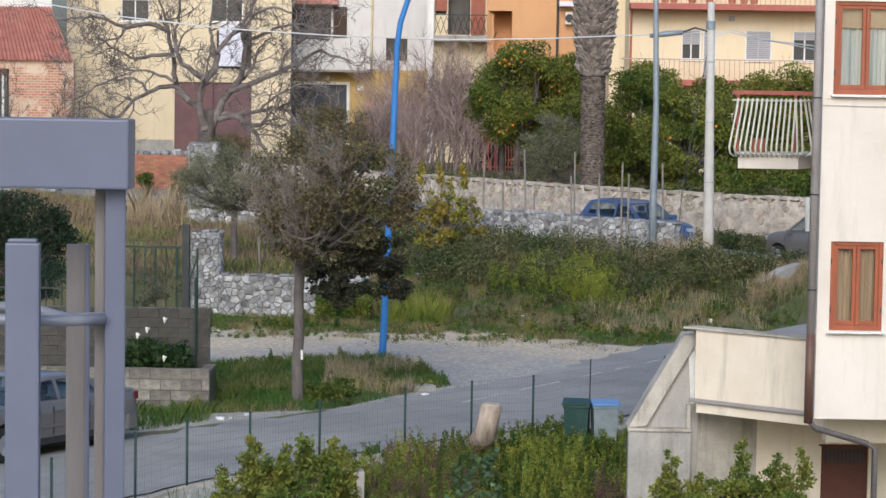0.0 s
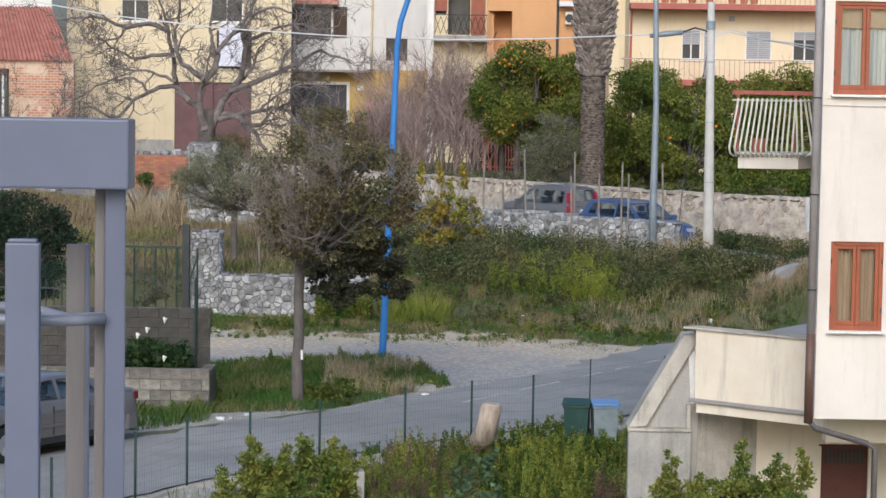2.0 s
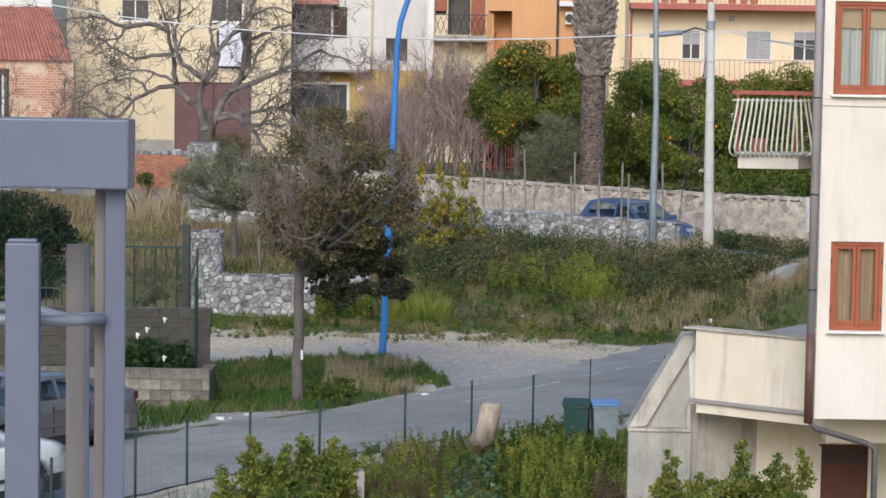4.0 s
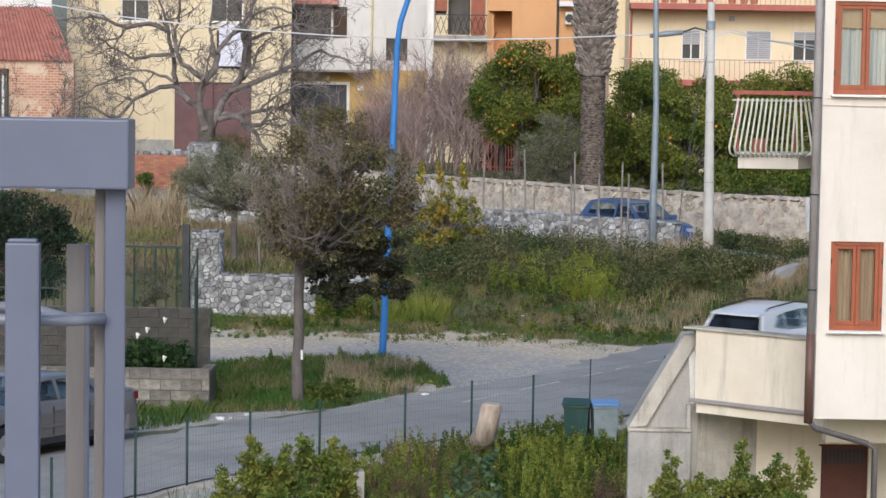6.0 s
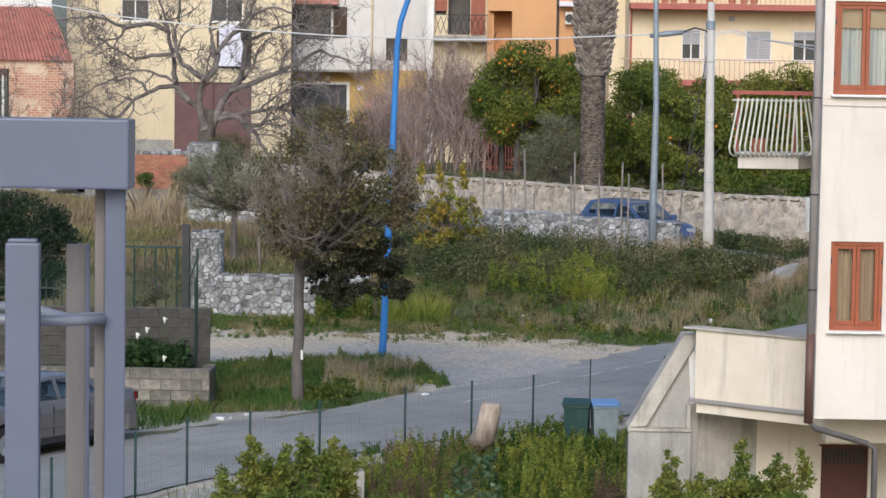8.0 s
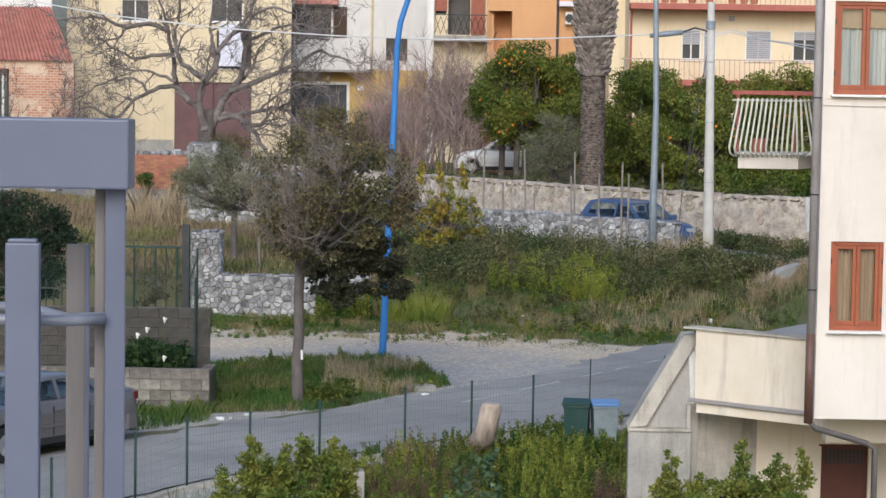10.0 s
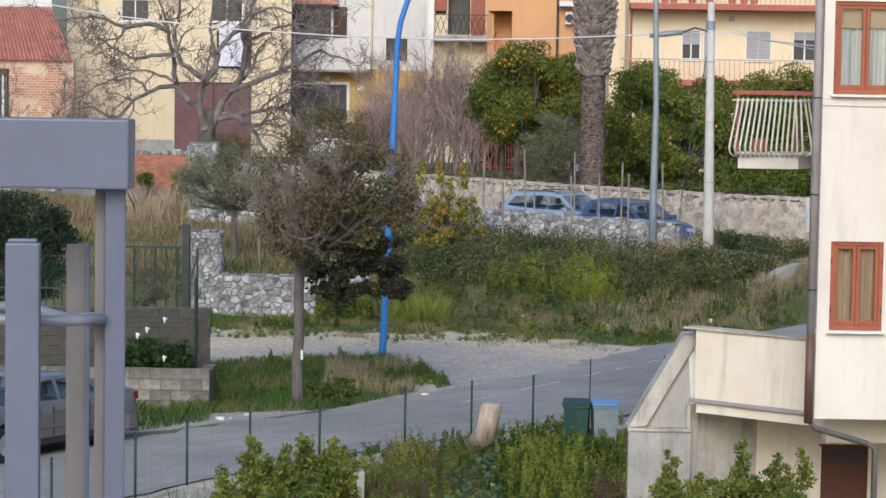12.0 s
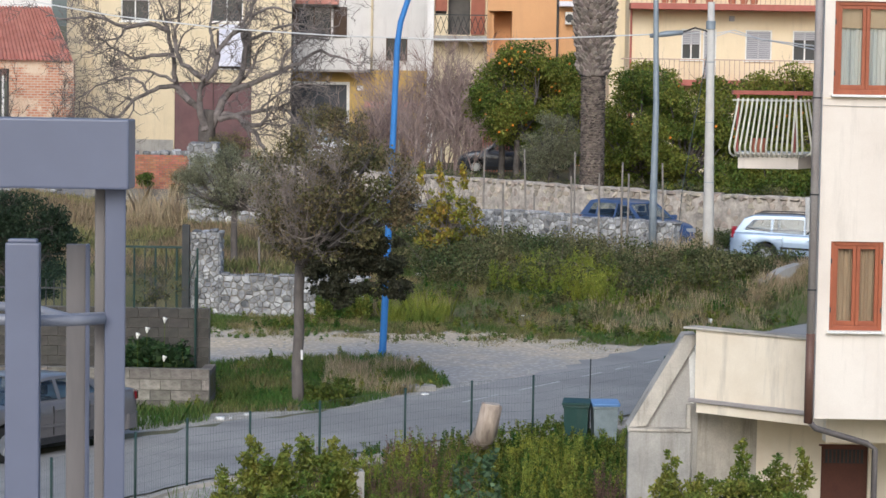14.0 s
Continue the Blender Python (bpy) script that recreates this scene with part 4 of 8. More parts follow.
def balcony_far(parent, x0, x1, y, z, deep, rail, slabm, railh=0.9, n=60, curly=False):
    b = part("balcony", boxm(x0, y - deep, z - 0.25, x1, y, z), slabm, parent)
    w = (x1 - x0 - 0.06) / n
    y0 = y - deep + 0.03
    if curly:
        one = mesh_of(tube(tubem([(0, y0, z + 0.1), (w, y0, z + railh - 0.05)], 0.014, 4), [(w, y0 + 0.03, z + 0.1), (0, y0 + 0.03, z + railh - 0.05)], 0.014, 4), "bar")
    else:
        one = mesh_of(tubem([(0, y0, z), (0, y0 - 0.07, z + 0.25), (0, y0, z + 0.55), (0, y0, z + railh)], 0.014, 4), "bar")
    for i in range(n if curly else n + 1):
        part("bar", one, rail, b, at=pose(x0 + 0.03 + w * i, 0, 0))
    bm = bmesh.new()
    box(bm, x0, y - deep, z + railh, x1, y - deep + 0.06, z + railh + 0.05)
    box(bm, x0, y - deep + 0.06, z + railh, x0 + 0.06, y, z + railh + 0.05)
    part("handrail", bm, rail, b)
    return b


def house_yellow_east():
    D = 100.0
    h = thing("house", "pale yellow two-storey house with red-railed balconies", "house")
    x0, x1 = 7.99, 30.0
    zb = 7.07
    wz0, wz1 = 7.95, 9.28
    holes = [(10.28, wz0, 11.14, wz1), (11.22, zb, 11.81, wz1), (13.07, wz0, 14.23, wz1), (15.14, wz0, 16.21, wz1)]
    part("wall", holed_wall(x0, x1, 3.0, 14.5, D, D + 0.3, holes), "cream_wall", h)
    part("side_wall", boxm(x0, D + 0.3, 3.0, x0 + 0.3, D + 12, 14.5), "cream_wall", h)
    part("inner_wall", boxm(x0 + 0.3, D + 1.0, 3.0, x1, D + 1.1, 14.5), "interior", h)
    part("roof", boxm(x0 - 0.4, D - 0.5, 14.5, x1, D + 12, 14.8), "tile_red", h)
    # pale set-back wing
    part("wing_wall", boxm(7.32, D + 2.5, 3.0, x0 - 0.002, D + 12, 14.4), "cream_wall", h)
    for i, st in enumerate(("blind0.55", "blind1", "blind1", "blind0.35")):
        q = holes[i]
        far_window(h, q[0], q[2], q[1], q[3], D, st)
    balcony_far(h, 7.67, 24.0, D, zb, 1.2, "rail_pale", "rail_red", 7.92 - zb, 75)
    zu = 10.35
    balcony_far(h, 7.95, 24.0, D, zu, 1.2, "rail_pale", "rail_red", 0.9, 75)
    xq = 8.06
    part("corner_pipe", tubem([(xq, D - 0.06, 3.2), (xq, D - 0.06, zu)], 0.05, 6), "rail_red", h)
    for px in (9.42, 9.81, 10.59, 11.34, 12.32, 12.83, 13.27):
        pot = thing("flower_pot", "terracotta flower pot on a balcony edge", "flower pot", pose(px, D - 1.25, zu + 0.02), "balcony pots")
        part("pot", tubem([(0, 0.25, 0), (0, 0.25, 0.28), (0, 0.25, 0.3)], [0.14, 0.2, 0.21], 10), "terracotta", pot)
    part("wall_lamp", boxm(12.33, D - 0.2, 9.65, 12.55, D, 9.87), "shutter_grey", h)


def house_orange():
    D = 108.0
    h = thing("house", "terracotta-orange apartment house with balconies and recesses", "house")
    x0, xm, x1 = -0.59, 1.92, 6.39
    rz0, rz1 = 8.23, 10.17
    part("wall", holed_wall(xm, x1, 3.0, 15, D - 1.0, D - 0.7, [(2.00, rz0, 3.06, rz1)]), "orange_wall", h)
    part("recess_wall", boxm(xm, D + 0.6, 3.0, x1, D + 0.9, 15), "orange_wall", h)
    part("recess_floor", boxm(xm, D - 0.7, rz0 - 0.2, x1, D + 0.6, rz0), "orange_wall", h)
    part("side_wall", boxm(xm, D - 0.7, rz0, xm + 0.3, D + 0.6, 15), "orange_wall", h)
    part("recess_side", boxm(3.06 + 0.005, D - 0.7, rz0, 3.06 + 0.2, D + 0.6, 15), "orange_wall", h)
    part("roof", boxm(x0, D - 1.0, 15, x1, D + 10, 15.2), "concrete", h)
    part("back_wall", holed_wall(x0, xm, 3.0, 15, D, D + 0.3, [(0.07, 9.05, 1.11, 11.22), (-0.59 + 0.05, 10.02, -0.01, 11.21)]), "yellow_wall", h)
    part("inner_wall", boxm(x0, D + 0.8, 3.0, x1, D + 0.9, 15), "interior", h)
    part("shutter", boxm(1.14, D - 0.1, 9.06, 1.80, D - 0.002, 11.24), "shutter_brown", h, "red-brown louvred shutter")
    part("shutter", boxm(-0.54, D - 0.1, 10.15, 0.02, D - 0.002, 11.21), "shutter_brown", h)
    balcony_far(h, x0 + 0.02, xm - 0.02, D, 8.98, 1.2, "dark_metal", "concrete", 9.92 - 8.98, 9, True)
    part("pillar", boxm(x0 - 0.3, D - 0.3, 3.0, x0 - 0.002, D + 0.3, 15), "white_wall", h)
    xp = 5.19
    part("drainpipe", tubem([(xp, D - 1.08, 3.1), (xp, D - 1.08, 15)], 0.06, 6), "dark_metal", h)
    ac = part("air_conditioner", boxm(5.53, D - 1.4, 9.58, 5.95, D - 1.0, 10.16, 0.03), "white_paint", h, "white wall-mounted air conditioner")
    part("grille", tubem([(5.72, D - 1.42, 9.86), (5.72, D - 1.4, 9.86)], 0.2, 14), "dark_metal", ac)
    part("awning", boxm(5.23, D - 1.8, 10.40, 6.15, D - 1.0, 10.64, 0.03), "cloth_white", h)


def house_white():
    D = 118.0
    h = thing("house", "white and ochre house with garage, shuttered windows and balcony", "house")
    x0, x1 = -8.44, -0.68
    zm = 7.39
    win = (-3.10, 7.88, -2.00, 9.10)
    w2 = (-7.70, 9.04, -5.95, 10.60)
    part("upper_wall", holed_wall(x0, x1, zm, 15, D, D + 0.3, [win, w2]), "white_wall", h)
    gar = (-7.97, 2.9, -5.10, 6.60)
    part("lower_wall", holed_wall(x0, x1, 2.5, zm, D - 0.02, D + 0.28, [gar]), "ochre_wall", h)
    part("garage_door", boxm(gar[0], D + 0.15, gar[1], gar[2], D + 0.2, gar[3]), "garage_dark", h, "dark sheet-metal garage door")
    fr = bmesh.new()
    box(fr, gar[0] - 0.15, D - 0.06, gar[3], gar[2] + 0.15, D - 0.022, gar[3] + 0.15)
    box(fr, gar[2], D - 0.06, 2.9, gar[2] + 0.15, D - 0.022, gar[3])
    part("garage_frame", fr, "white_paint", h)
    far_window(h, *[win[k] for k in (0, 2, 1, 3)], D, "wood")
    far_window(h, *[w2[k] for k in (0, 2, 1, 3)], D, "wood")
    for a, b in ((-8.04, -7.69), (-5.83, -5.13)):
        sh = part("shutter", boxm(a, D - 0.09, w2[1], b, D - 0.03, w2[3]), "dark_wood", h, "brown louvred shutter")
        for i in range(9):
            z = w2[1] + 0.06 + (w2[3] - w2[1] - 0.1) * i / 9
            part("slat", boxm(a + 0.04, D - 0.11, z, b - 0.04, D - 0.09, z + 0.09), "dark_wood", sh)
    zb0, zb1 = 7.36, 8.85
    part("balcony", boxm(-7.79, D - 1.1, zb0 - 0.1, -3.88, D - 0.02, zb0), "concrete", h)
    part("balcony_front", boxm(-7.79, D - 1.1, zb0, -3.88, D - 0.98, zb1), "white_wall", h)
    part("drainpipe", tubem([(-3.84, D - 0.08, zm), (-3.84, D - 0.08, 15)], 0.06, 6), "yellow_wall", h)
    part("canopy", prism(bmesh.new(), [(D - 0.7, 10.70), (D - 0.01, 10.89), (D - 0.01, 11.07), (D - 0.7, 10.85)], "x", -7.74, -5.55), "tile_red", h)
    part("meter_box", boxm(-4.57, D - 0.12, 6.31, -4.25, D - 0.02, 6.57), "white_paint", h)
    sh = boxm(-4.07, D - 3, 5.46, -1.36, D - 1.2, 5.77)
    part("porch_roof", sh, "tile_red", h, "small red-tiled porch roof")
    for px in (-3.92, -1.50):
        part("porch_post", boxm(px - 0.12, D - 2.8, 2.8, px + 0.12, D - 2.55, 5.46), "ochre_wall", h)
    part("roof", boxm(x0, D - 0.3, 15, x1, D + 10, 15.2), "concrete", h)
    part("inner_wall", boxm(x0, D + 0.9, 2.6, x1, D + 1.0, 15), "interior", h)


def house_cream_west():
    D = 112.0
    h = thing("house", "cream-yellow rendered house with plum metal doors", "house")
    x0, x1 = -18.58, -7.59
    holes = [(-15.93, 9.55, -14.55, 11.15), (-11.54, 9.57, -9.96, 11.49), (-11.24, 7.31, -9.53, 9.16),
             (-13.28, 2.6, -9.51, 6.63)]
    part("wall", holed_wall(x0, x1, 2.4, 14, D, D + 0.3, holes), "yellow_wall", h)
    part("roof", boxm(x0 - 0.3, D - 0.3, 14, x1, D + 10, 14.3), "concrete", h)
    part("inner_wall", boxm(x0, D + 0.9, 2.6, x1, D + 1.0, 14), "interior", h)
    far_window(h, holes[0][0], holes[0][2], holes[0][1], holes[0][3], D, "blind0.4")
    far_window(h, holes[1][0], holes[1][2], holes[1][1], holes[1][3], D, "plain")
    far_window(h, holes[2][0], holes[2][2], holes[2][1], holes[2][3], D, "wood")
    q = holes[3]
    mid = (q[0] + q[2]) / 2
    for a, b in ((q[0], mid - 0.02), (mid + 0.02, q[2])):
        part("door", boxm(a, D + 0.1, q[1], b, D + 0.16, q[3]), "door_plum", h, "plum-brown sheet metal door leaf")
    for px in (-17.76, -17.35, -8.08):
        part("drainpipe", tubem([(px, D - 0.08, 2.5), (px, D - 0.08, 14)], 0.07, 6), "cream_wall", h)
    part("plinth", boxm(x0, D - 0.06, 2.3, q[0] - 0.05, D - 0.002, 3.78), "concrete", h)
    sheet = bmesh.new()
    lo, hi = [], []
    for i in range(25):
        x = -11.09 + (-9.88 - -11.09) * i / 24
        yy = D - 0.35 + 0.025 * math.sin(i * 0.7)
        lo.append(sheet.verts.new((x, yy, 7.42)))
        hi.append(sheet.verts.new((x, yy + 0.02, 9.45)))
    for i in range(24):
        sheet.faces.new((lo[i], lo[i + 1], hi[i + 1], hi[i]))
    wsh = thing("laundry", "white bed sheet hung out to dry below a window", "laundry")
    part("sheet", sheet, "cloth_white", wsh)
    zz = 9.45
    part("line", tubem([(-11.32, D - 0.33, zz + 0.01), (-9.66, D - 0.33, zz + 0.01)], 0.012, 4), "cable", wsh)
    for px in (-11.29, -9.69):
        part("bracket", boxm(px - 0.02, D - 0.36, zz - 0.02, px + 0.02, D, zz + 0.02), "dark_metal", wsh)


def shed_brick():
    D = 105.0
    h = thing("shed", "old brick outbuilding under a red corrugated roof", "outbuilding")
    x1 = -17.08
    ze = 7.54
    part("wall", holed_wall(-28, x1, 2.4, ze, D, D + 0.4, [(-28 + 0.5, 2.6, -20.11, 7.11)]), "brick_wall", h, "patched brick and plaster wall")
    part("side_wall", prism(bmesh.new(), [(x1 - 0.4, D + 0.4), (x1, D + 0.4), (-17.89, D + 5), (-17.89 - 0.4, D + 5)], "z", 2.4, ze), "brick_wall", h)
    g = bmesh.new()
    n = 240
    rows = []
    for v, (yy, zz) in enumerate(((D - 0.25, ze - 0.02), (D + 3.6, 10.08))):
        xr = x1 + (0.0 if v == 0 else -1.7)
        rows.append([g.verts.new((-28 + (xr + 28) * i / n, yy, zz + 0.045 * math.sin(i * math.pi / 2))) for i in range(n + 1)])
    for i in range(n):
        g.faces.new((rows[0][i], rows[0][i + 1], rows[1][i + 1], rows[1][i]))
    bmesh.ops.solidify(g, geom=g.faces[:], thickness=0.03)
    part("roof", g, "tile_red", h, "red corrugated sheet roof")
    zq = 10.08
    part("gable", prism(bmesh.new(), [(D, ze), (D + 5, ze), (D + 3.6, zq - 0.1)], "x", x1 - 2.2, x1 - 1.9), "concrete_light", h)
    part("upper_wall", boxm(-28, D + 3.7, ze - 1, -18.76, D + 4.0, 13), "white_wall", h)
    gate = part("gate", boxm(-20.46, D - 0.05, 2.6, -20.41, D - 0.01, 7.06), "dark_metal", h)
    part("gate_frame", boxm(-20.15, D - 0.06, 2.6, -20.07, D - 0.01, 7.11), "dark_metal", gate)
    part("gate_bar", boxm(-20.38, D - 0.06, 2.6, -20.28, D - 0.01, 6.80), "white_paint", gate)


house_yellow_east()
house_orange()
house_white()
house_cream_west()
shed_brick()

# low brick garden wall with rubble on its top
bwl = thing("wall_brick", "low red brick garden wall with loose rubble on top", "wall", kind="structure")
BX0, BX1, BZ0, BZ1 = -14.99, -10.65, 2.17, 3.56
part("core", boxm(BX0, 95.03, BZ0 - 0.6, BX1, 95.3, BZ1), "mortar", bwl)
bme = mesh_of(boxm(-0.5, -0.5, -0.5, 0.5, 0.5, 0.5), "brick")
bme.materials.append(M["brick"])
brow = 0
bz = BZ0
while bz < BZ1 - 0.05:
    bx = BX0 - (0.13 if brow % 2 else 0)
    while bx < BX1 - 0.05:
        ob = new("brick", bme)
        ob.parent = bwl
        ob.matrix_basis = Matrix.Translation((bx + 0.125, 95.03, bz + 0.045)) @ Matrix.Diagonal((0.24, 0.06, 0.08, 1))
        bx += 0.26
    bz += 0.095
    brow += 1
rr = random.Random(8)
for i in range(26):
    ob = new("stone", rr.choice(LUMPS["rubble"]))
    ob.parent = bwl
    s = rr.uniform(0.18, 0.4)
    ob.matrix_basis = Matrix.Translation((rr.uniform(BX0, BX1), 95.2 + rr.uniform(-0.1, 0.3), BZ1 + s * 0.3)) @ Matrix.Rotation(rr.uniform(0, 6), 4, "Z") @ Matrix.Diagonal((s, s, s * 0.8, 1))


# ================= near steel frame =================
def steel_frame():
    """Grey-painted steel frame standing on the near terrace."""
    f = thing("steel_frame", "blue-grey painted steel frame of posts, beam and curved rails", "steel frame")
    D, zt = 7.5, 4.9
    x1 = -1.03
    part("beam", boxm(-1.9, D - 0.06, 6.34, x1, D + 0.1, 6.57, 0.008), "grey_paint", f)
    def post(px, d, w, dp, top, turn, cap=False, look_="grey_paint", lab=""):
        bm = bmesh.new()
        box(bm, -w / 2, -dp / 2, 0, w / 2, dp / 2, top - zt, 0.006)
        if cap:
            box(bm, -w * 0.42, -dp * 0.45, top - zt, w * 0.42, dp * 0.45, top - zt + 0.012, 0.004)
        part("post", bm, look_, f, lab, at=pose(px, d, zt, 0, 0, turn))
    post(-1.09, 7.56, 0.068, 0.06, 6.34, 9)
    # taupe bars added for the left faces; warm side light is in their colour
    post(-1.15, 7.62, 0.034, 0.05, 6.34, 9, False, "lit_flank", "taupe bar added as the post's left face, warm light in its colour")
    post(-1.29, 8.0, 0.07, 0.03, 6.12, 9, False, "lit_flank", "added taupe bar for the second post's left face, warm light in its colour")
    post(-1.25, 8.0, 0.016, 0.05, 6.12, 9)
    post(-1.33, 7.2, 0.108, 0.05, 6.18, 3, True)
    za, zb = 5.91, 5.91
    part("rail", tubem([(-1.9, 7.4, za + 0.02), (-1.37, 7.4, za), (-1.22, 7.42, za), (-1.12, 7.5, za)], 0.019, 10), "rail_worn", f, "", True)
    part("rail", tubem([(-1.9, 7.75, zb + 0.03), (-1.39, 7.7, zb + 0.01), (-1.25, 7.6, zb - 0.01), (-1.12, 7.52, za + 0.005)], 0.016, 10), "rail_worn", f, "", True)
    tagged(part("terrace_floor", boxm(-7, -5, 4.6, 7, 9.2, 4.9), "concrete", None), "plain concrete roof terrace under the camera", "floor", kind="structure")
    tagged(part("wall_terrace_support", boxm(-6.8, -4.8, -2.5, 6.8, 9.0, 4.6), "plaster_cream", None), "plain rendered wall below the terrace", "wall", kind="structure")


steel_frame()


# ================= poles, wires, fence =================
def street_lamp_blue():
    t = thing("street_lamp", "bright blue painted steel lamp post with curved top", "street lamp")
    a, b, c, d = (-1.42, 54.20, -0.07), (-1.24, 54.20, 5.07), (-1.16, 54.20, 7.62), (-0.92, 54.20, 8.69)
    part("pole", tubem([(a[0], a[1], -0.1), a, b, c, (-1.09, 54.20, 8.15), d, (-0.62, 54.20, 9.29), (-0.03, 54.20, 9.83)], [0.088, 0.088, 0.075, 0.07, 0.068, 0.066, 0.062, 0.06], 14), "blue_paint", t, "", True)
    part("base_collar", tubem([(a[0], a[1], 0.0), (a[0] + 0.002, a[1], 0.35)], 0.098, 14), "blue_paint", t)
    e = (0.17, 54.20, 9.90)
    part("lamp_head", boxm(e[0] - 0.25, e[1] - 0.15, e[2] - 0.08, e[0] + 0.45, e[1] + 0.15, e[2] + 0.08, 0.05), "galvanised", t)


def street_lamp_grey():
    t = thing("street_lamp", "galvanised steel lamp post beside the lane", "street lamp")
    a, b = (6.10, 66.30, 2.52), (6.05, 66.30, 9.24)
    part("pole", tubem([(a[0], a[1], landz(a[0], a[1]) - 0.2), (a[0], a[1], 3.4), (a[0] + 0.02, a[1], 6.2), b, (b[0] + 0.03, b[1], b[2] + 1.5)], [0.115, 0.11, 0.085, 0.075, 0.07], 12), "galvanised", t, "", True)
    part("lamp_head", boxm(b[0] - 0.2, b[1] - 0.15, b[2] + 1.5, b[0] + 0.5, b[1] + 0.15, b[2] + 1.65, 0.04), "galvanised", t)


def utility_pole():
    t = thing("utility_pole", "pale round concrete utility pole with side arm and wires", "utility pole")
    a, b = (7.78, 66.80, 2.19), (7.71, 66.80, 9.22)
    part("pole", tubem([(a[0], a[1], landz(a[0], a[1]) - 0.3), (a[0], a[1], a[2] + 0.3), (a[0] * 0.5 + b[0] * 0.5, a[1], (a[2] + b[2]) / 2), b], [0.165, 0.162, 0.13, 0.1], 14), "pole_concrete", t, "", True)
    for k in range(1, 4):
        u = k / 4
        p = (a[0] + (b[0] - a[0]) * u, a[1], a[2] + (b[2] - a[2]) * u)
        part("band", tubem([(p[0], p[1], p[2]), (p[0], p[1], p[2] + 0.02)], 0.163 - 0.055 * u, 14), "galvanised", t)
    c = (7.71, 66.80, 8.55)
    part("clamp", tubem([(c[0], c[1], c[2] - 0.12), (c[0], c[1], c[2] + 0.12)], 0.14, 12), "galvanised", t)
    l0, l1 = (5.91, 66.50, 8.20), (6.87, 66.60, 8.32)
    part("lamp_head", tubem([l0, ((l0[0] + l1[0]) / 2, l0[1], (l0[2] + l1[2]) / 2 + 0.01), l1], [0.06, 0.09, 0.07], 10), "galvanised", t, "long grey street lamp head on the side arm", True)
    part("arm", tubem([l1, (7.24, 66.70, 8.46), (7.58, 66.80, 8.38), (7.72, 66.80, 8.27)], [0.03, 0.03, 0.025, 0.025], 6), "dark_metal", t)
    for q in ([(7.72, 66.80, 8.20), (7.34, 66.80, 8.33), (6.83, 66.70, 8.25)], [(7.79, 66.80, 8.20), (8.23, 66.70, 8.36), (8.80, 66.00, 8.20), (9.64, 60.00, 7.77), (8.57, 45.00, 7.28)],
              [(7.78, 66.80, 8.30), (8.39, 66.70, 8.41), (8.77, 64.00, 8.10), (9.64, 60.00, 7.86), (9.01, 45.00, 7.40)]):
        part("cable", tubem(q, 0.016, 5), "cable", t)
    g = (7.12, 68.00, 3.72)
    part("stay_wire", tubem([(7.69, 66.80, 8.14), g, (g[0] - 0.15, g[1], 1.7)], 0.012, 4), "wire", t)


def overhead_wire():
    t = thing("overhead_wire", "thin pale overhead cable sagging across the street", "cable")
    pts = [(-17.11, 70.00, 9.63), (-12.97, 70.00, 9.08), (-10.20, 70.00, 8.64), (-6.74, 70.00, 8.30), (-3.24, 69.00, 8.11), (0.17, 68.50, 8.04), (2.86, 68.00, 8.10), (4.80, 67.00, 8.19), (6.03, 66.60, 8.25)]
    part("cable", tubem(pts, 0.022, 5), "cable", t)
    a = (-17.11, 70.00, 9.63)
    part("pole", tubem([(a[0], a[1], 0.5), (a[0], a[1], a[2] + 0.2)], 0.12, 10), "pole_concrete", t)


street_lamp_blue()
street_lamp_grey()
utility_pole()
overhead_wire()


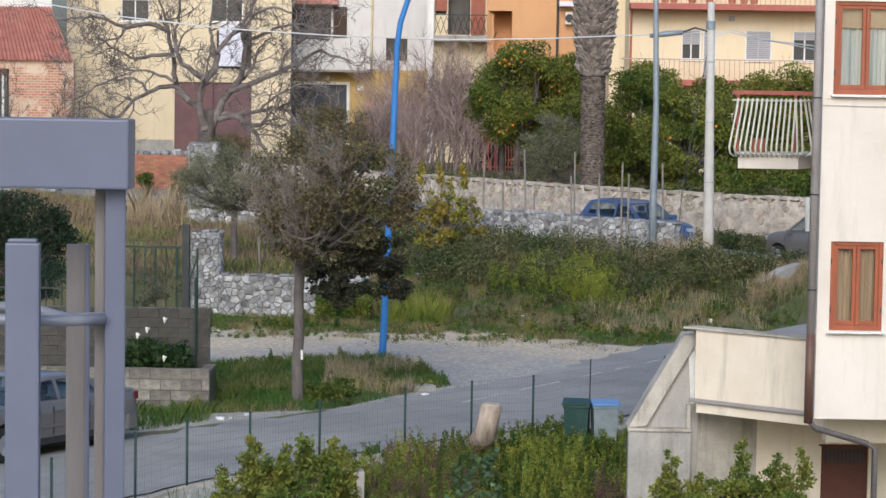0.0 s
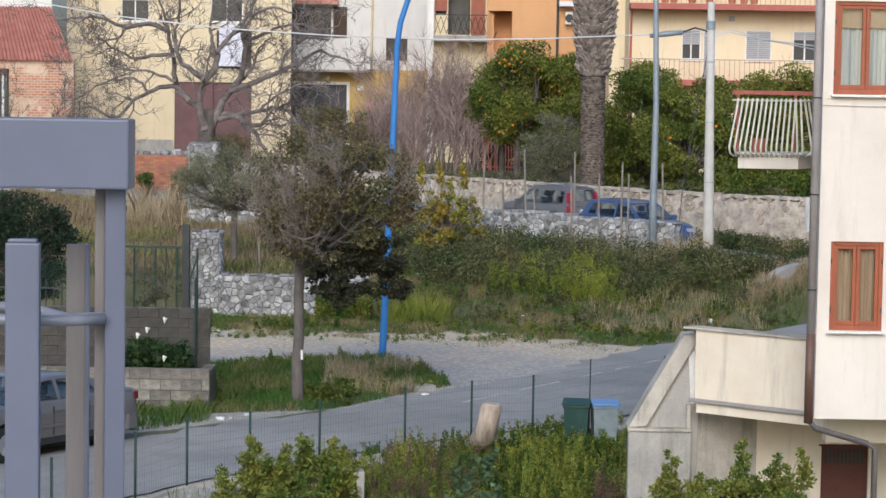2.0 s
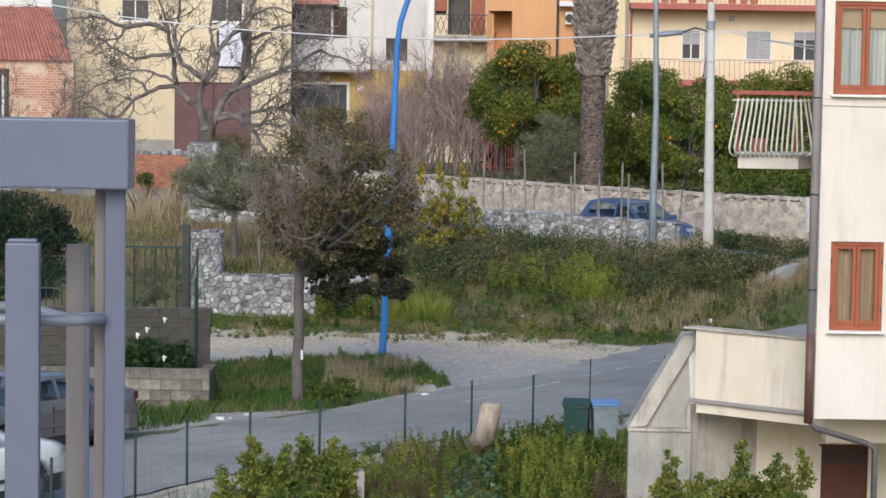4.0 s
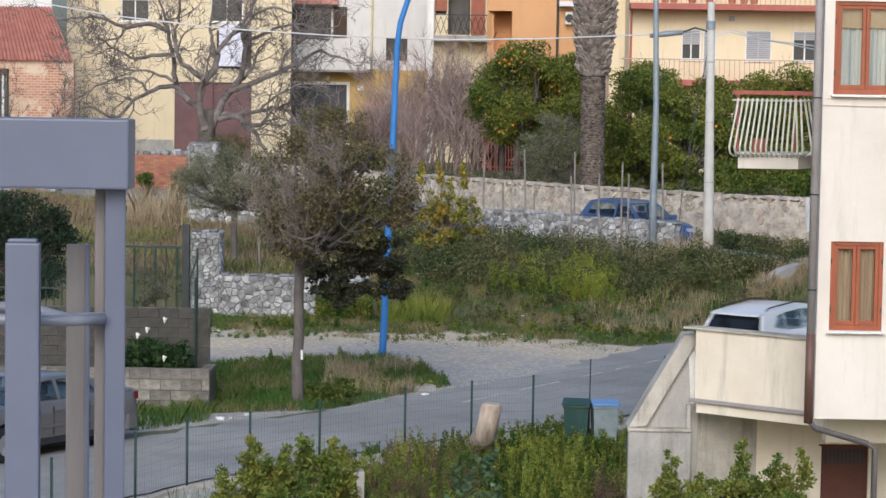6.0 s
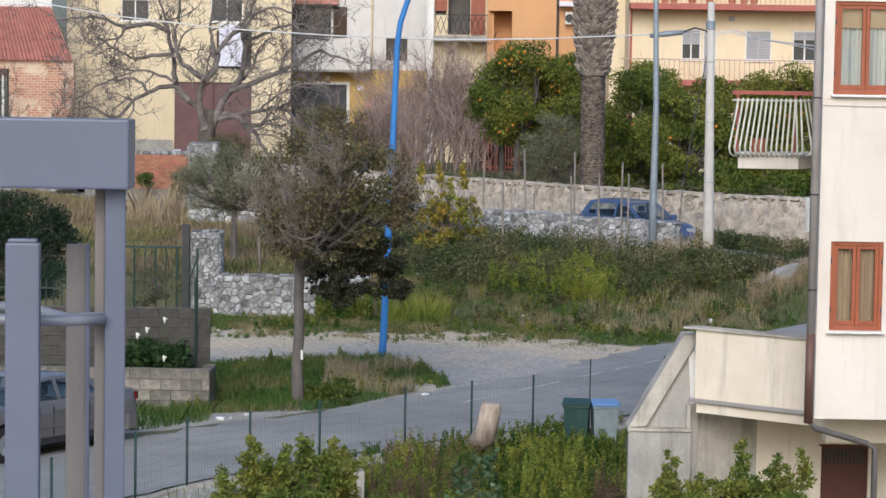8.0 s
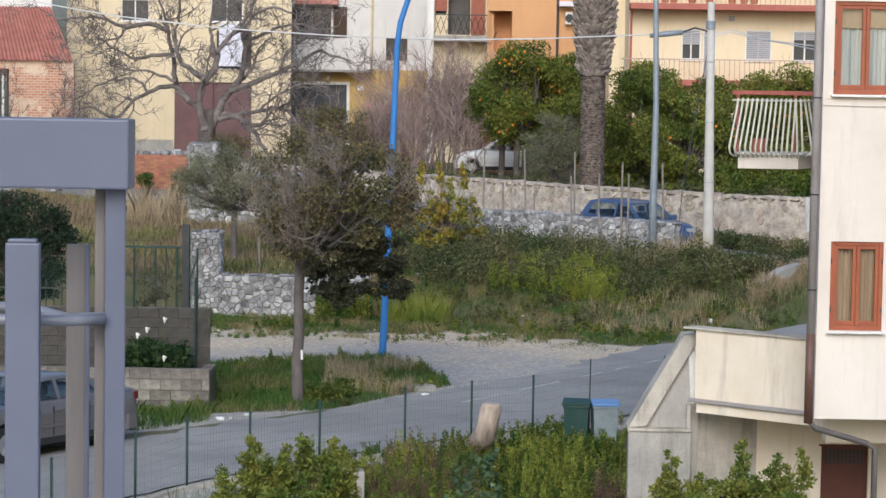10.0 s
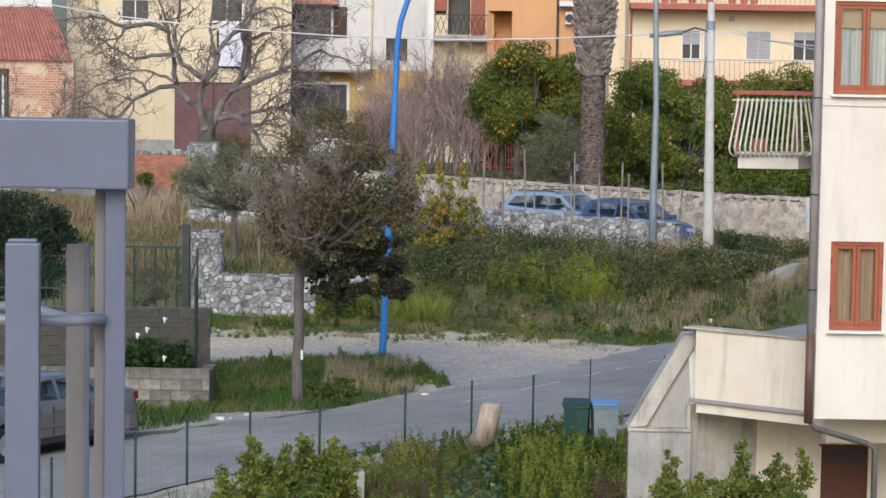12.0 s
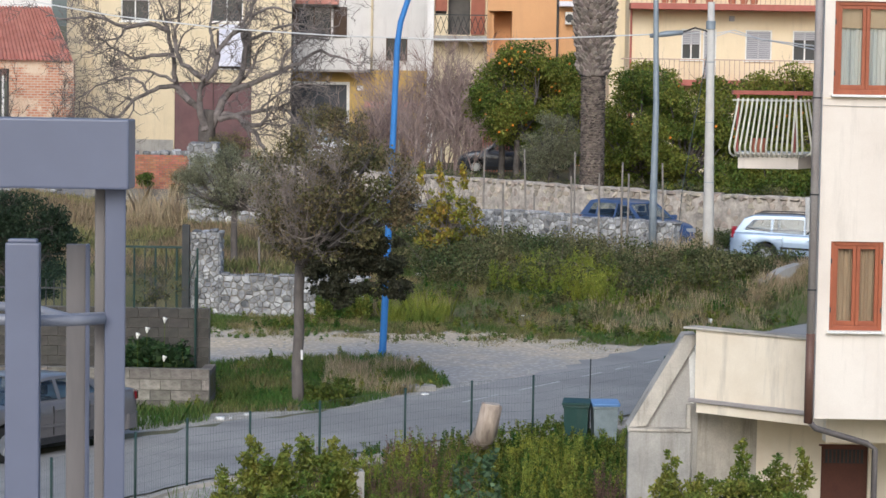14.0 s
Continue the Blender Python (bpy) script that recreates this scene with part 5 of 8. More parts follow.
def wire_fence():
    t = thing("wire_fence", "green wire mesh fence on slim posts beside the road", "fence")
    posts = [(-7.6, 28.5, 1.2), (-5.70, 33.14, 1.15), (-4.81, 35.69, 1.15), (-4.15, 37.09, 1.18), (-3.21, 38.17, 1.15), (-2.10, 39.40, 1.18), (-0.64, 41.05, 1.20), (0.58, 42.23, 1.20), (1.75, 42.81, 1.25), (4.6, 46.6, 1.2)]
    for x, y, z in posts:
        part("post", tubem([(x, y, -0.3), (x, y, z)], 0.022, 8), "green_metal", t, "", True)
    bm = bmesh.new()
    for (x0, y0, z0), (x1, y1, z1) in zip(posts[:-1], posts[1:]):
        ln = math.hypot(x1 - x0, y1 - y0)
        for hgt in np.linspace(0.02, 1.0, 9):
            a, b = landz(x0, y0), landz(x1, y1)
            mid = ((x0 + x1) / 2, (y0 + y1) / 2, (a + b) / 2 + hgt * (0.99 * (z0 + z1) / 2 - (a + b) / 2) - 0.02 * hgt)
            tube(bm, [(x0, y0, a + hgt * (z0 - 0.03 - a)), mid, (x1, y1, b + hgt * (z1 - 0.03 - b))], 0.0022, 3, False)
        n = int(ln / 0.065)
        for i in range(n + 1):
            u = i / n
            x, y = x0 + (x1 - x0) * u, y0 + (y1 - y0) * u
            tube(bm, [(x, y, 0.0), (x, y, z0 + (z1 - z0) * u - 0.035)], 0.0018, 3, False)
    part("wire_mesh", bm, "wire", t, "fine dark wire mesh")
    kerb = bmesh.new()
    for (x0, y0, _), (x1, y1, _) in zip(posts[:-1], posts[1:]):
        ang = math.atan2(y1 - y0, x1 - x0)
        box(kerb, 0, -0.07, -0.35, math.hypot(x1 - x0, y1 - y0), 0.07, 0.06, 0.0, Matrix.Translation((x0, y0, 0)) @ Matrix.Rotation(ang, 4, "Z"))
    tagged(part("kerb", kerb, "concrete_light", None), "low weathered concrete kerb under the fence", "kerb", kind="structure")
    # bare thin stake by the bins
    q = (2.83, 43.02, 0.20)
    solid("stake", tubem([(q[0], q[1], -0.2), (q[0] + 0.01, q[1], 1.55)], 0.012, 6), "dark_metal", "thin rusty metal stake by the bins", "stake")


wire_fence()


def wheelie_bin(x, y, turn, body, lidm, label, w=0.47, hgt=1.05):
    t = thing("wheelie_bin", label, "bin", pose(x, y, landz(x, y) + 0.02, 0, 0, turn), "bins")
    bm = bmesh.new()
    dpt = 0.52
    r = []
    for z, s in ((0.06, 0.8), (0.3, 0.86), (0.7, 0.95), (hgt - 0.08, 1.0)):
        r.append([bm.verts.new((sx * w / 2 * s, sy * dpt / 2 * s, z)) for sx, sy in ((-1, -1), (1, -1), (1, 1), (-1, 1))])
    for a, b in zip(r, r[1:]):
        for k in range(4):
            bm.faces.new((a[k], a[(k + 1) % 4], b[(k + 1) % 4], b[k]))
    bm.faces.new(r[0][::-1])
    bm.faces.new(r[-1])
    bmesh.ops.bevel(bm, geom=[e for e in bm.edges if abs(e.verts[0].co.z - e.verts[1].co.z) > 0.1], offset=0.04, segments=2, affect="EDGES")
    part("bin_body", bm, body, t)
    part("rim", boxm(-w / 2 - 0.015, -dpt / 2 - 0.015, hgt - 0.12, w / 2 + 0.015, dpt / 2 + 0.015, hgt - 0.075, 0.012), body, t)
    lid = bmesh.new()
    prism(lid, [(-dpt / 2 - 0.04, hgt - 0.07), (dpt / 2 + 0.05, hgt - 0.07), (dpt / 2 + 0.05, hgt - 0.01), (0.1, hgt + 0.03), (-dpt / 2 - 0.04, hgt - 0.02)], "x", -w / 2 - 0.03, w / 2 + 0.03)
    bmesh.ops.bevel(lid, geom=lid.edges[:], offset=0.012, segments=2, affect="EDGES")
    part("lid", lid, lidm, t, "flat plastic lid")
    part("handle", tubem([(-w / 2 + 0.05, dpt / 2 + 0.07, hgt - 0.05), (w / 2 - 0.05, dpt / 2 + 0.07, hgt - 0.05)], 0.015, 8), lidm, t)
    for s in (-1, 1):
        part("bin_wheel", tubem([(s * (w / 2 - 0.06), dpt / 2 - 0.05, 0.08), (s * (w / 2 - 0.005), dpt / 2 - 0.05, 0.08)], 0.1, 14), "rubber", t)


qb = (2.57, 42.55, 0.00)
wheelie_bin(qb[0], qb[1], -8, "bin_green", "bin_green", "dark green plastic wheelie bin among weeds by the fence")
qb = (3.08, 42.53, 0.00)
wheelie_bin(qb[0], qb[1], 4, "bin_grey", "bin_blue", "grey-green plastic wheelie bin with a blue lid by the fence")


def cut_log():
    a, b = (0.71, 41.99, -0.10), (0.91, 40.50, 1.00)
    t = thing("tree_stump", "pale cut tree stump leaning among weeds by the fence", "tree stump")
    bm = tubem([(a[0] - 0.05, a[1], -0.5), (a[0], a[1], 0.0), (a[0] * 0.5 + b[0] * 0.5, b[1], b[2] * 0.5), b], [0.23, 0.21, 0.195, 0.185], 40)
    for v in bm.verts:
        v.co.x += 0.035 * noise.noise(Vector((v.co.x * 14, v.co.y * 14, v.co.z * 1.2)))
        v.co.y += 0.035 * noise.noise(Vector((v.co.x * 14, v.co.y * 14, v.co.z * 1.2 + 7)))
    part("trunk", bm, "log", t, "", True)
    part("cut_face", tubem([(b[0], b[1], b[2] - 0.02), (b[0] + 0.003, b[1], b[2] + 0.015)], 0.155, 14), "log_end", t, "sawn pale end grain")


cut_log()
for k, (p, s) in enumerate((((-1.47, 36.00, 0.38), (0.5, 0.4, 0.35)), ((-2.43, 35.00, 0.47), (0.4, 0.3, 0.22)))):
    bm = boxm(-s[0] / 2, -s[1] / 2, 0, s[0] / 2, s[1] / 2, p[2] + s[2] / 2 - landz(p[0], p[1]) + 0.1, 0.03)
    solid("concrete_block", bm, "concrete", "weathered concrete block half hidden by weeds", "concrete block", pose(p[0], p[1], landz(p[0], p[1]) - 0.1, 0, 0, 12 + 20 * k), "blocks")



def west_boundary():
    """Mesh fence on the block wall, iron gate by the pillar and railings further west."""
    zt = 1.94
    f = thing("wire_fence", "dark green chain-link fence on the block wall", "fence")
    for px, top in ((-7.41, 3.26), (-6.46, 2.49), (-5.14, 3.20), (-9.04, 3.23)):
        part("post", tubem([(px, 47.6, zt - 0.05), (px, 47.6, top)], 0.022, 8), "green_metal", f)
    part("brace", tubem([(-5.15, 47.6, 2.98), (-5.33, 47.62, 2.45)], 0.016, 6), "green_metal", f)
    px = -5.15
    part("post", tubem([(px, 47.4, 0.68), (px, 47.4, 2.60)], 0.026, 8), "green_metal", f)
    bm = bmesh.new()
    x0, x1, zt2 = -9.0, -5.14, 3.06
    n = 64
    for i in range(-12, n):
        xa, xb = x0 + (x1 - x0) * i / n, x0 + (x1 - x0) * (i + 12) / n
        for s_ in (0, 1):
            u0, u1 = max(0.0, (x0 - xa) / (xb - xa)), min(1.0, (x1 - xa) / (xb - xa))
            if u1 > u0:
                za, zb_ = (zt, zt2) if s_ == 0 else (zt2, zt)
                tube(bm, [(xa + (xb - xa) * u0, 47.6 + 0.004 * s_, za + (zb_ - za) * u0), (xa + (xb - xa) * u1, 47.6 + 0.004 * s_, za + (zb_ - za) * u1)], 0.0025, 3, False)
    part("wire_mesh", bm, "green_metal", f, "fine green chain link")
    g = thing("gate", "dark green iron gate with slim bars beside the stone pillar", "gate")
    y = 61.8
    gz0, gz1 = landz(-7.73, 61.0), 2.17
    gx0, gx1 = -8.97, -7.09
    part("gate_post", boxm(-7.09, y - 0.08, gz0 - 0.2, -6.89, y + 0.1, 2.79, 0.01), "dark_metal", g, "dark steel gate post")
    for z in (gz1, gz0 + 0.15):
        part("gate_rail", boxm(gx0, y - 0.025, z - 0.03, gx1, y + 0.025, z + 0.03), "green_metal", g)
    for i in range(7):
        x = gx0 + (gx1 - gx0) * i / 6.5
        part("gate_bar", tubem([(x, y, gz0 + 0.05), (x, y, gz1)], 0.016 if i % 2 else 0.03, 6), "green_metal", g)
    r = thing("railing", "dark iron railing with upright bars", "railing")
    ry = 54.0
    for i in range(14):
        x = -11.33 + 0.19 * i
        part("bar", tubem([(x, ry, 0.0), (x, ry, 1.93)], 0.016, 6), "dark_metal", r)
    for z in (1.05, 1.73):
        part("rail", boxm(-11.33, ry - 0.02, z - 0.02, -11.33 + 2.6, ry + 0.02, z + 0.02), "dark_metal", r)
    solid("bench", boxm(-9.2, 48.6, 0.25, -8.10, 49.0, 1.14, 0.02), "dark_metal", "dark blue-grey metal bench beyond the wall", "bench")


west_boundary()


def vine_stakes():
    """Weathered stakes standing along the parapet."""
    for k, (b, tp) in enumerate((((-1.50, 74.00, 3.20), (-1.49, 74.00, 4.89)), ((-0.09, 76.00, 3.31), (-0.11, 76.00, 4.60)), ((1.27, 72.00, 2.53), (1.27, 72.00, 4.71)), ((2.56, 70.50, 2.64), (2.47, 70.50, 4.74)), ((2.82, 70.00, 2.41), (2.77, 70.00, 3.42)), ((1.80, 68.00, 2.18), (1.76, 68.00, 3.78)), ((3.81, 68.00, 2.29), (3.79, 68.00, 4.03)), ((3.98, 69.00, 2.66), (3.95, 69.00, 4.73)),
                                 ((4.62, 67.50, 2.29), (4.60, 67.50, 4.15)), ((5.39, 67.00, 2.38), (5.43, 67.00, 4.18)), ((5.27, 67.20, 2.37), (5.26, 67.20, 4.49)), ((6.45, 66.50, 2.43), (6.36, 66.50, 4.51)), ((-5.18, 64.00, 1.38), (-5.19, 64.00, 2.34)), ((0.82, 68.00, 2.16), (0.85, 68.00, 3.35)), ((-3.78, 66.00, 1.40), (-3.79, 66.00, 2.22)))):
        z0 = landz(b[0], b[1]) - 0.1
        lean = 0.02 * math.sin(k * 2.3)
        solid("stake", tubem([(b[0], b[1], z0), ((b[0] + tp[0]) / 2 + lean, b[1], (z0 + tp[2]) / 2), tp], [0.034, 0.032, 0.028], 7), "stake", "weathered grey wooden vine stake", "stake", group="vine stakes")


vine_stakes()


def ramp_wall():
    """Low concrete wall stepping up the slope where the two roads part."""
    t = thing("wall_ramp", "low sloping concrete wall at the road fork", "wall", kind="structure")
    a, b, c, d = (8.7, 62.82, 1.42), (9.35, 63.6, 1.72), (9.87, 64.2, 1.82), (10.61, 65.0, 1.83)
    for nm, p, q in (("ramp", a, b), ("ramp", b, c), ("ramp", c, d)):
        bm = bmesh.new()
        ang = math.atan2(q[1] - p[1], q[0] - p[0])
        ln = math.hypot(q[0] - p[0], q[1] - p[1])
        prism(bm, [(0, landz(p[0], p[1]) - 0.3), (ln, landz(q[0], q[1]) - 0.3), (ln, q[2]), (0, p[2])], "y", -0.3, 0)
        bmesh.ops.transform(bm, matrix=Matrix.Translation((p[0], p[1], 0)) @ Matrix.Rotation(ang, 4, "Z"), verts=bm.verts[:])
        part(nm, bm, "concrete", t)


ramp_wall()


def litter():
    rng = random.Random(6)
    me = lump(91)
    me.materials.append(M["litter"])
    spots = [(-1.75, 59.20, 0.30), (7.19, 60.73, 0.90), (-4.36, 44.79, 0.10), (-4.17, 44.96, 0.10), (-3.89, 45.47, 0.10), (-0.34, 48.51, 0.06), (2.18, 61.17, 0.35), (-5.07, 60.76, 0.40), (-0.71, 66.64, 0.70), (-6.74, 39.42, 0.05), (2.62, 58.86, 0.20)]
    for k, q in enumerate(spots):
        s_ = 0.05 + 0.03 * (k % 3)
        ob = new("litter", me)
        z = landz(q[0], q[1])
        ob.matrix_basis = Matrix.Translation((q[0], q[1], z + s_ * 0.3)) @ Matrix.Rotation(rng.uniform(0, 6), 4, "Z") @ Matrix.Diagonal((s_ * 1.6, s_, s_ * (0.7 if k != 1 else 2.0), 1))
        tagged(ob, "crumpled white plastic litter on the ground", "litter", "litter")
    q = (-0.49, 49.31, 0.06)
    solid("stone_slab", boxm(-0.35, -0.2, -0.05, 0.35, 0.2, 0.12, 0.03), "concrete", "flat grey stone at the island's tip", "stone", pose(q[0], q[1], landz(q[0], q[1]), 0, 0, 20))
    # pebbles strewn over the dirt
    ng = np.random.default_rng(3)
    n = 2000
    x, y = ng.uniform(-6, 6, n), ng.uniform(49, 61, n)
    f = side(FENCE, x, y)
    k = (f > 4.8) & (inside(ISLAND, x, y) < 0.5) & (y < 60.6)
    x, y = x[k], y[k]
    z = land(x, y)
    sz = 0.008 + 0.04 * ng.uniform(0, 1, len(x)) ** 3
    corners = np.array([(-1, -1, 0), (1, -0.8, 0), (0.9, 1, 0), (-0.8, 0.9, 0), (0.1, 0, 1)], float)
    v = (np.stack([x, y, z], 1)[:, None, :] + corners[None] * (sz[:, None, None] * np.array([1, 1, 0.9])))
    fc = np.array([(0, 1, 4), (1, 2, 4), (2, 3, 4), (3, 0, 4)])
    me2 = quick_mesh("pebbles", v.reshape(-1, 3), (np.arange(len(x))[:, None, None] * 5 + fc[None]).reshape(-1, 3))
    tagged(part("pebbles", me2, "old_cap", None), "pale pebbles strewn over the dirt", "pebbles", kind="stuff")



def red_fence():
    t = thing("fence", "rusty red iron fence along the far street", "fence")
    x0, x1, y = 1.65, 3.48, 98.0
    for i in range(16):
        x = x0 + (x1 - x0) * i / 15
        part("bar", tubem([(x, y, 2.9), (x, y, 4.85)], 0.018, 5), "rail_red", t)
    for z in (4.71, 3.2):
        part("rail", boxm(x0, y - 0.02, z - 0.02, x1, y + 0.02, z + 0.02), "rail_red", t)


red_fence()
litter()


def old_wall_stones():
    """Field stones showing through the worn render of the lane wall, and its coping."""
    p = garden_pts[(garden_pts[:, 0] > -1.0) & (garden_pts[:, 0] < 14.5)]
    nrm = normals2(p)
    s_ = np.concatenate([[0], np.cumsum(np.hypot(*np.diff(p, axis=0).T))])

    def face(u, z):
        x, y = np.interp(u, s_, p[:, 0]), np.interp(u, s_, p[:, 1])
        nx, ny = np.interp(u, s_, nrm[:, 0]), np.interp(u, s_, nrm[:, 1])
        return Vector((x, y, z)), (-nx, -ny)
    stones_on(garden_wall, face, s_[-1], 1.55, 3.25, 0.25, "old_stone", "stone", 0.014, 9, 900, 0.16, 0.66)
    rng = random.Random(15)
    u = 0.0
    while u < s_[-1]:
        w = rng.uniform(0.2, 0.5)
        q, o = face(u + w / 2, 3.3)
        ob = new("coping_stone", rng.choice(LUMPS["old_stone"]))
        ob.parent = garden_wall
        ob.matrix_basis = Matrix.Translation(q - Vector((o[0], o[1], 0)) * 0.2 + Vector((0, 0, rng.uniform(-0.1, -0.06)))) @ Matrix.Rotation(math.atan2(o[1], o[0]) - math.pi / 2, 4, "Z") @ Matrix.Diagonal((w * 1.1, 0.45, rng.uniform(0.08, 0.2), 1))
        u += w * rng.uniform(1.0, 1.5)


old_wall_stones()


# ================= plants: helpers =================
def leaf_mesh(name, c, d, ln, wd, rng):
    """Leaves as folded quads: centres c, ways d, lengths ln and widths wd."""
    n = len(c)
    d = d / np.linalg.norm(d, axis=1)[:, None]
    s = np.cross(d, rng.normal(size=(n, 3)))
    s /= np.linalg.norm(s, axis=1)[:, None]
    up = np.cross(s, d)
    ln, wd = np.broadcast_to(ln, n)[:, None], np.broadcast_to(wd, n)[:, None]
    v = np.stack([c - d * ln * 0.5, c + s * wd * 0.5 + up * wd * 0.18, c + d * ln * 0.5, c - s * wd * 0.5 + up * wd * 0.18], 1).reshape(-1, 3)
    return quick_mesh(name, v, np.arange(4 * n).reshape(n, 4))


def blade_mesh(name, b, h, w, lean, rng):
    """Grass blades: two-piece tapering ribbons from base points b."""
    n = len(b)
    a = rng.uniform(0, 2 * np.pi, n)
    side_ = np.stack([np.cos(a), np.sin(a), np.zeros(n)], 1) * (w * 0.5)
    a2 = rng.uniform(0, 2 * np.pi, n)
    k = lean * rng.uniform(0.2, 1.0, n) * h
    out = np.stack([np.cos(a2) * k, np.sin(a2) * k, np.zeros(n)], 1)
    hz = np.stack([np.zeros(n), np.zeros(n), h], 1)
    mid = b + hz * 0.55 + out * 0.35
    tip = b + hz * np.sqrt(np.clip(1 - lean * lean * 0.4, 0.2, 1)) + out
    v = np.stack([b - side_, b + side_, mid + side_ * 0.8, tip, mid - side_ * 0.8], 1).reshape(-1, 3)
    return quick_mesh(name, v, np.arange(5 * n).reshape(n, 5))


def clump_points(clumps, rng, per, shell=0.45):
    """Points in ellipsoid clumps (x, y, z, rx, ry, rz), denser outwards; also the way out."""
    pts, outs = [], []
    for x, y, z, rx, ry, rz in clumps:
        n = max(3, int(per * rx * rz))
        u = rng.normal(size=(n, 3))
        u /= np.linalg.norm(u, axis=1)[:, None]
        r = rng.uniform(0, 1, n) ** shell
        pts.append(np.array([x, y, z]) + u * r[:, None] * np.array([rx, ry, rz]))
        outs.append(u)
    return np.concatenate(pts), np.concatenate(outs)


def branch(rng, p, d, ln, r, bend=0.25, rise=0.0, segs=5):
    """A crooked tapering line of points."""
    pts, rad = [Vector(p)], [r]
    d = Vector(d).normalized()
    for i in range(segs):
        d = (d + Vector((rng.gauss(0, bend), rng.gauss(0, bend), rng.gauss(0, bend) + rise))).normalized()
        pts.append(pts[-1] + d * ln / segs)
        rad.append(r * (1 - 0.75 * (i + 1) / segs))
    return pts, rad, d


def limbs(bm, rng, pts, rad, depth, count, ln, spread, bend, rise, tips, seg=5, thin=0.004):
    """Side branches off a line of points, and theirs in turn."""
    for _ in range(count):
        i = rng.randrange(max(1, len(pts) // 3), len(pts))
        base = pts[i]
        along = (pts[i] - pts[i - 1]).normalized()
        d = (along + Vector((rng.gauss(0, spread), rng.gauss(0, spread), rng.gauss(0, spread)))).normalized()
        r = max(thin, rad[i] * rng.uniform(0.45, 0.75))
        q, qr, _ = branch(rng, base, d, ln * rng.uniform(0.6, 1.2), r, bend, rise)
        tube(bm, q, qr, seg, False)
        tips.append(q[-1])
        tips.append(q[len(q) // 2])
        if depth > 1:
            limbs(bm, rng, q, qr, depth - 1, count, ln * 0.6, spread, bend, rise, tips, 3, thin)


def leafy_tree(name, label, base, top, r, clumps, per, leafm, size, aspect=0.45, bark="bark_grey", seed=1, category="tree", group="", drop=0.2, twigs=2, extra=None):
    """A tree whose trunk forks into limbs that reach its clumps of leaves."""
    rng, ng = random.Random(seed), np.random.default_rng(seed)
    t = thing(name, label, category, group=group)
    z0 = landz(base[0], base[1]) - 0.15
    b, e = Vector((base[0], base[1], z0)), Vector(top)
    pts = [b.lerp(e, k) + Vector((rng.gauss(0, r * 0.15), rng.gauss(0, r * 0.15), 0)) * (0 < k < 1) for k in (0, 0.07, 0.3, 0.55, 0.8, 1)]
    tr = tubem(pts, [r * 1.5, r * 1.12, r, r * 0.95, r * 0.92, r * 0.95], 12)
    part("trunk", tr, bark, t, "", True)
    for c in clumps[:: 1 + len(clumps) // 40]:
        bm = bmesh.new()
        c = Vector(c[:3])
        m = e.lerp(c, 0.5) + Vector((rng.gauss(0, 0.12), rng.gauss(0, 0.12), -0.08)) * (c - e).length * 0.5
        q = [e - Vector((0, 0, r * 0.3)), e.lerp(m, 0.5) + Vector((0, 0, 0.03)), m, m.lerp(c, 0.6), c]
        rr_ = min(r * 0.55, 0.02 + 0.05 * (c - e).length) if twigs else 0.009
        qr = [rr_, rr_ * 0.8, rr_ * 0.6, rr_ * 0.4, rr_ * 0.2]
        tube(bm, q, qr, 6, False)
        if twigs:
            limbs(bm, rng, q, qr, twigs, 4, (c - e).length * 0.4 + 0.15, 0.6, 0.25, 0.05, [], 3)
        part("limb", bm, bark, t)
    p, o = clump_points(clumps, ng, per)
    d = o * 0.6 + ng.normal(size=p.shape) * 0.7 + np.array([0, 0, -drop])
    sz = size * ng.uniform(0.6, 1.3, len(p))
    me = leaf_mesh("crown", p, d, sz, sz * aspect, ng)
    part("crown", me, leafm, t)
    if extra:
        extra(t, p, ng)
    return t


def ground_points(n, x0, x1, y0, y1, ng, keep=None):
    x, y = ng.uniform(x0, x1, n), ng.uniform(y0, y1, n)
    if keep is not None:
        k = keep(x, y)
        x, y = x[k], y[k]
    return np.stack([x, y, land(x, y)], 1)


def patchy(x, y, scale, seed, level=0.0):
    return np.array([noise.noise(Vector((a * scale, b * scale, seed))) for a, b in zip(x, y)]) > level


def grass(name, label, pts, hgt, wid, lean, material, ng):
    n = len(pts)
    h = hgt * ng.uniform(0.45, 1.25, n)
    h *= np.array([0.95 + 0.8 * noise.noise(Vector((a * 1.3, b * 1.3, 40))) for a, b in pts[:, :2]])
    pts = pts - np.array([0, 0, 0.02])
    return tagged(part(name, blade_mesh(name, pts, h, wid, lean, ng), material, None), label, "grass", kind="stuff")


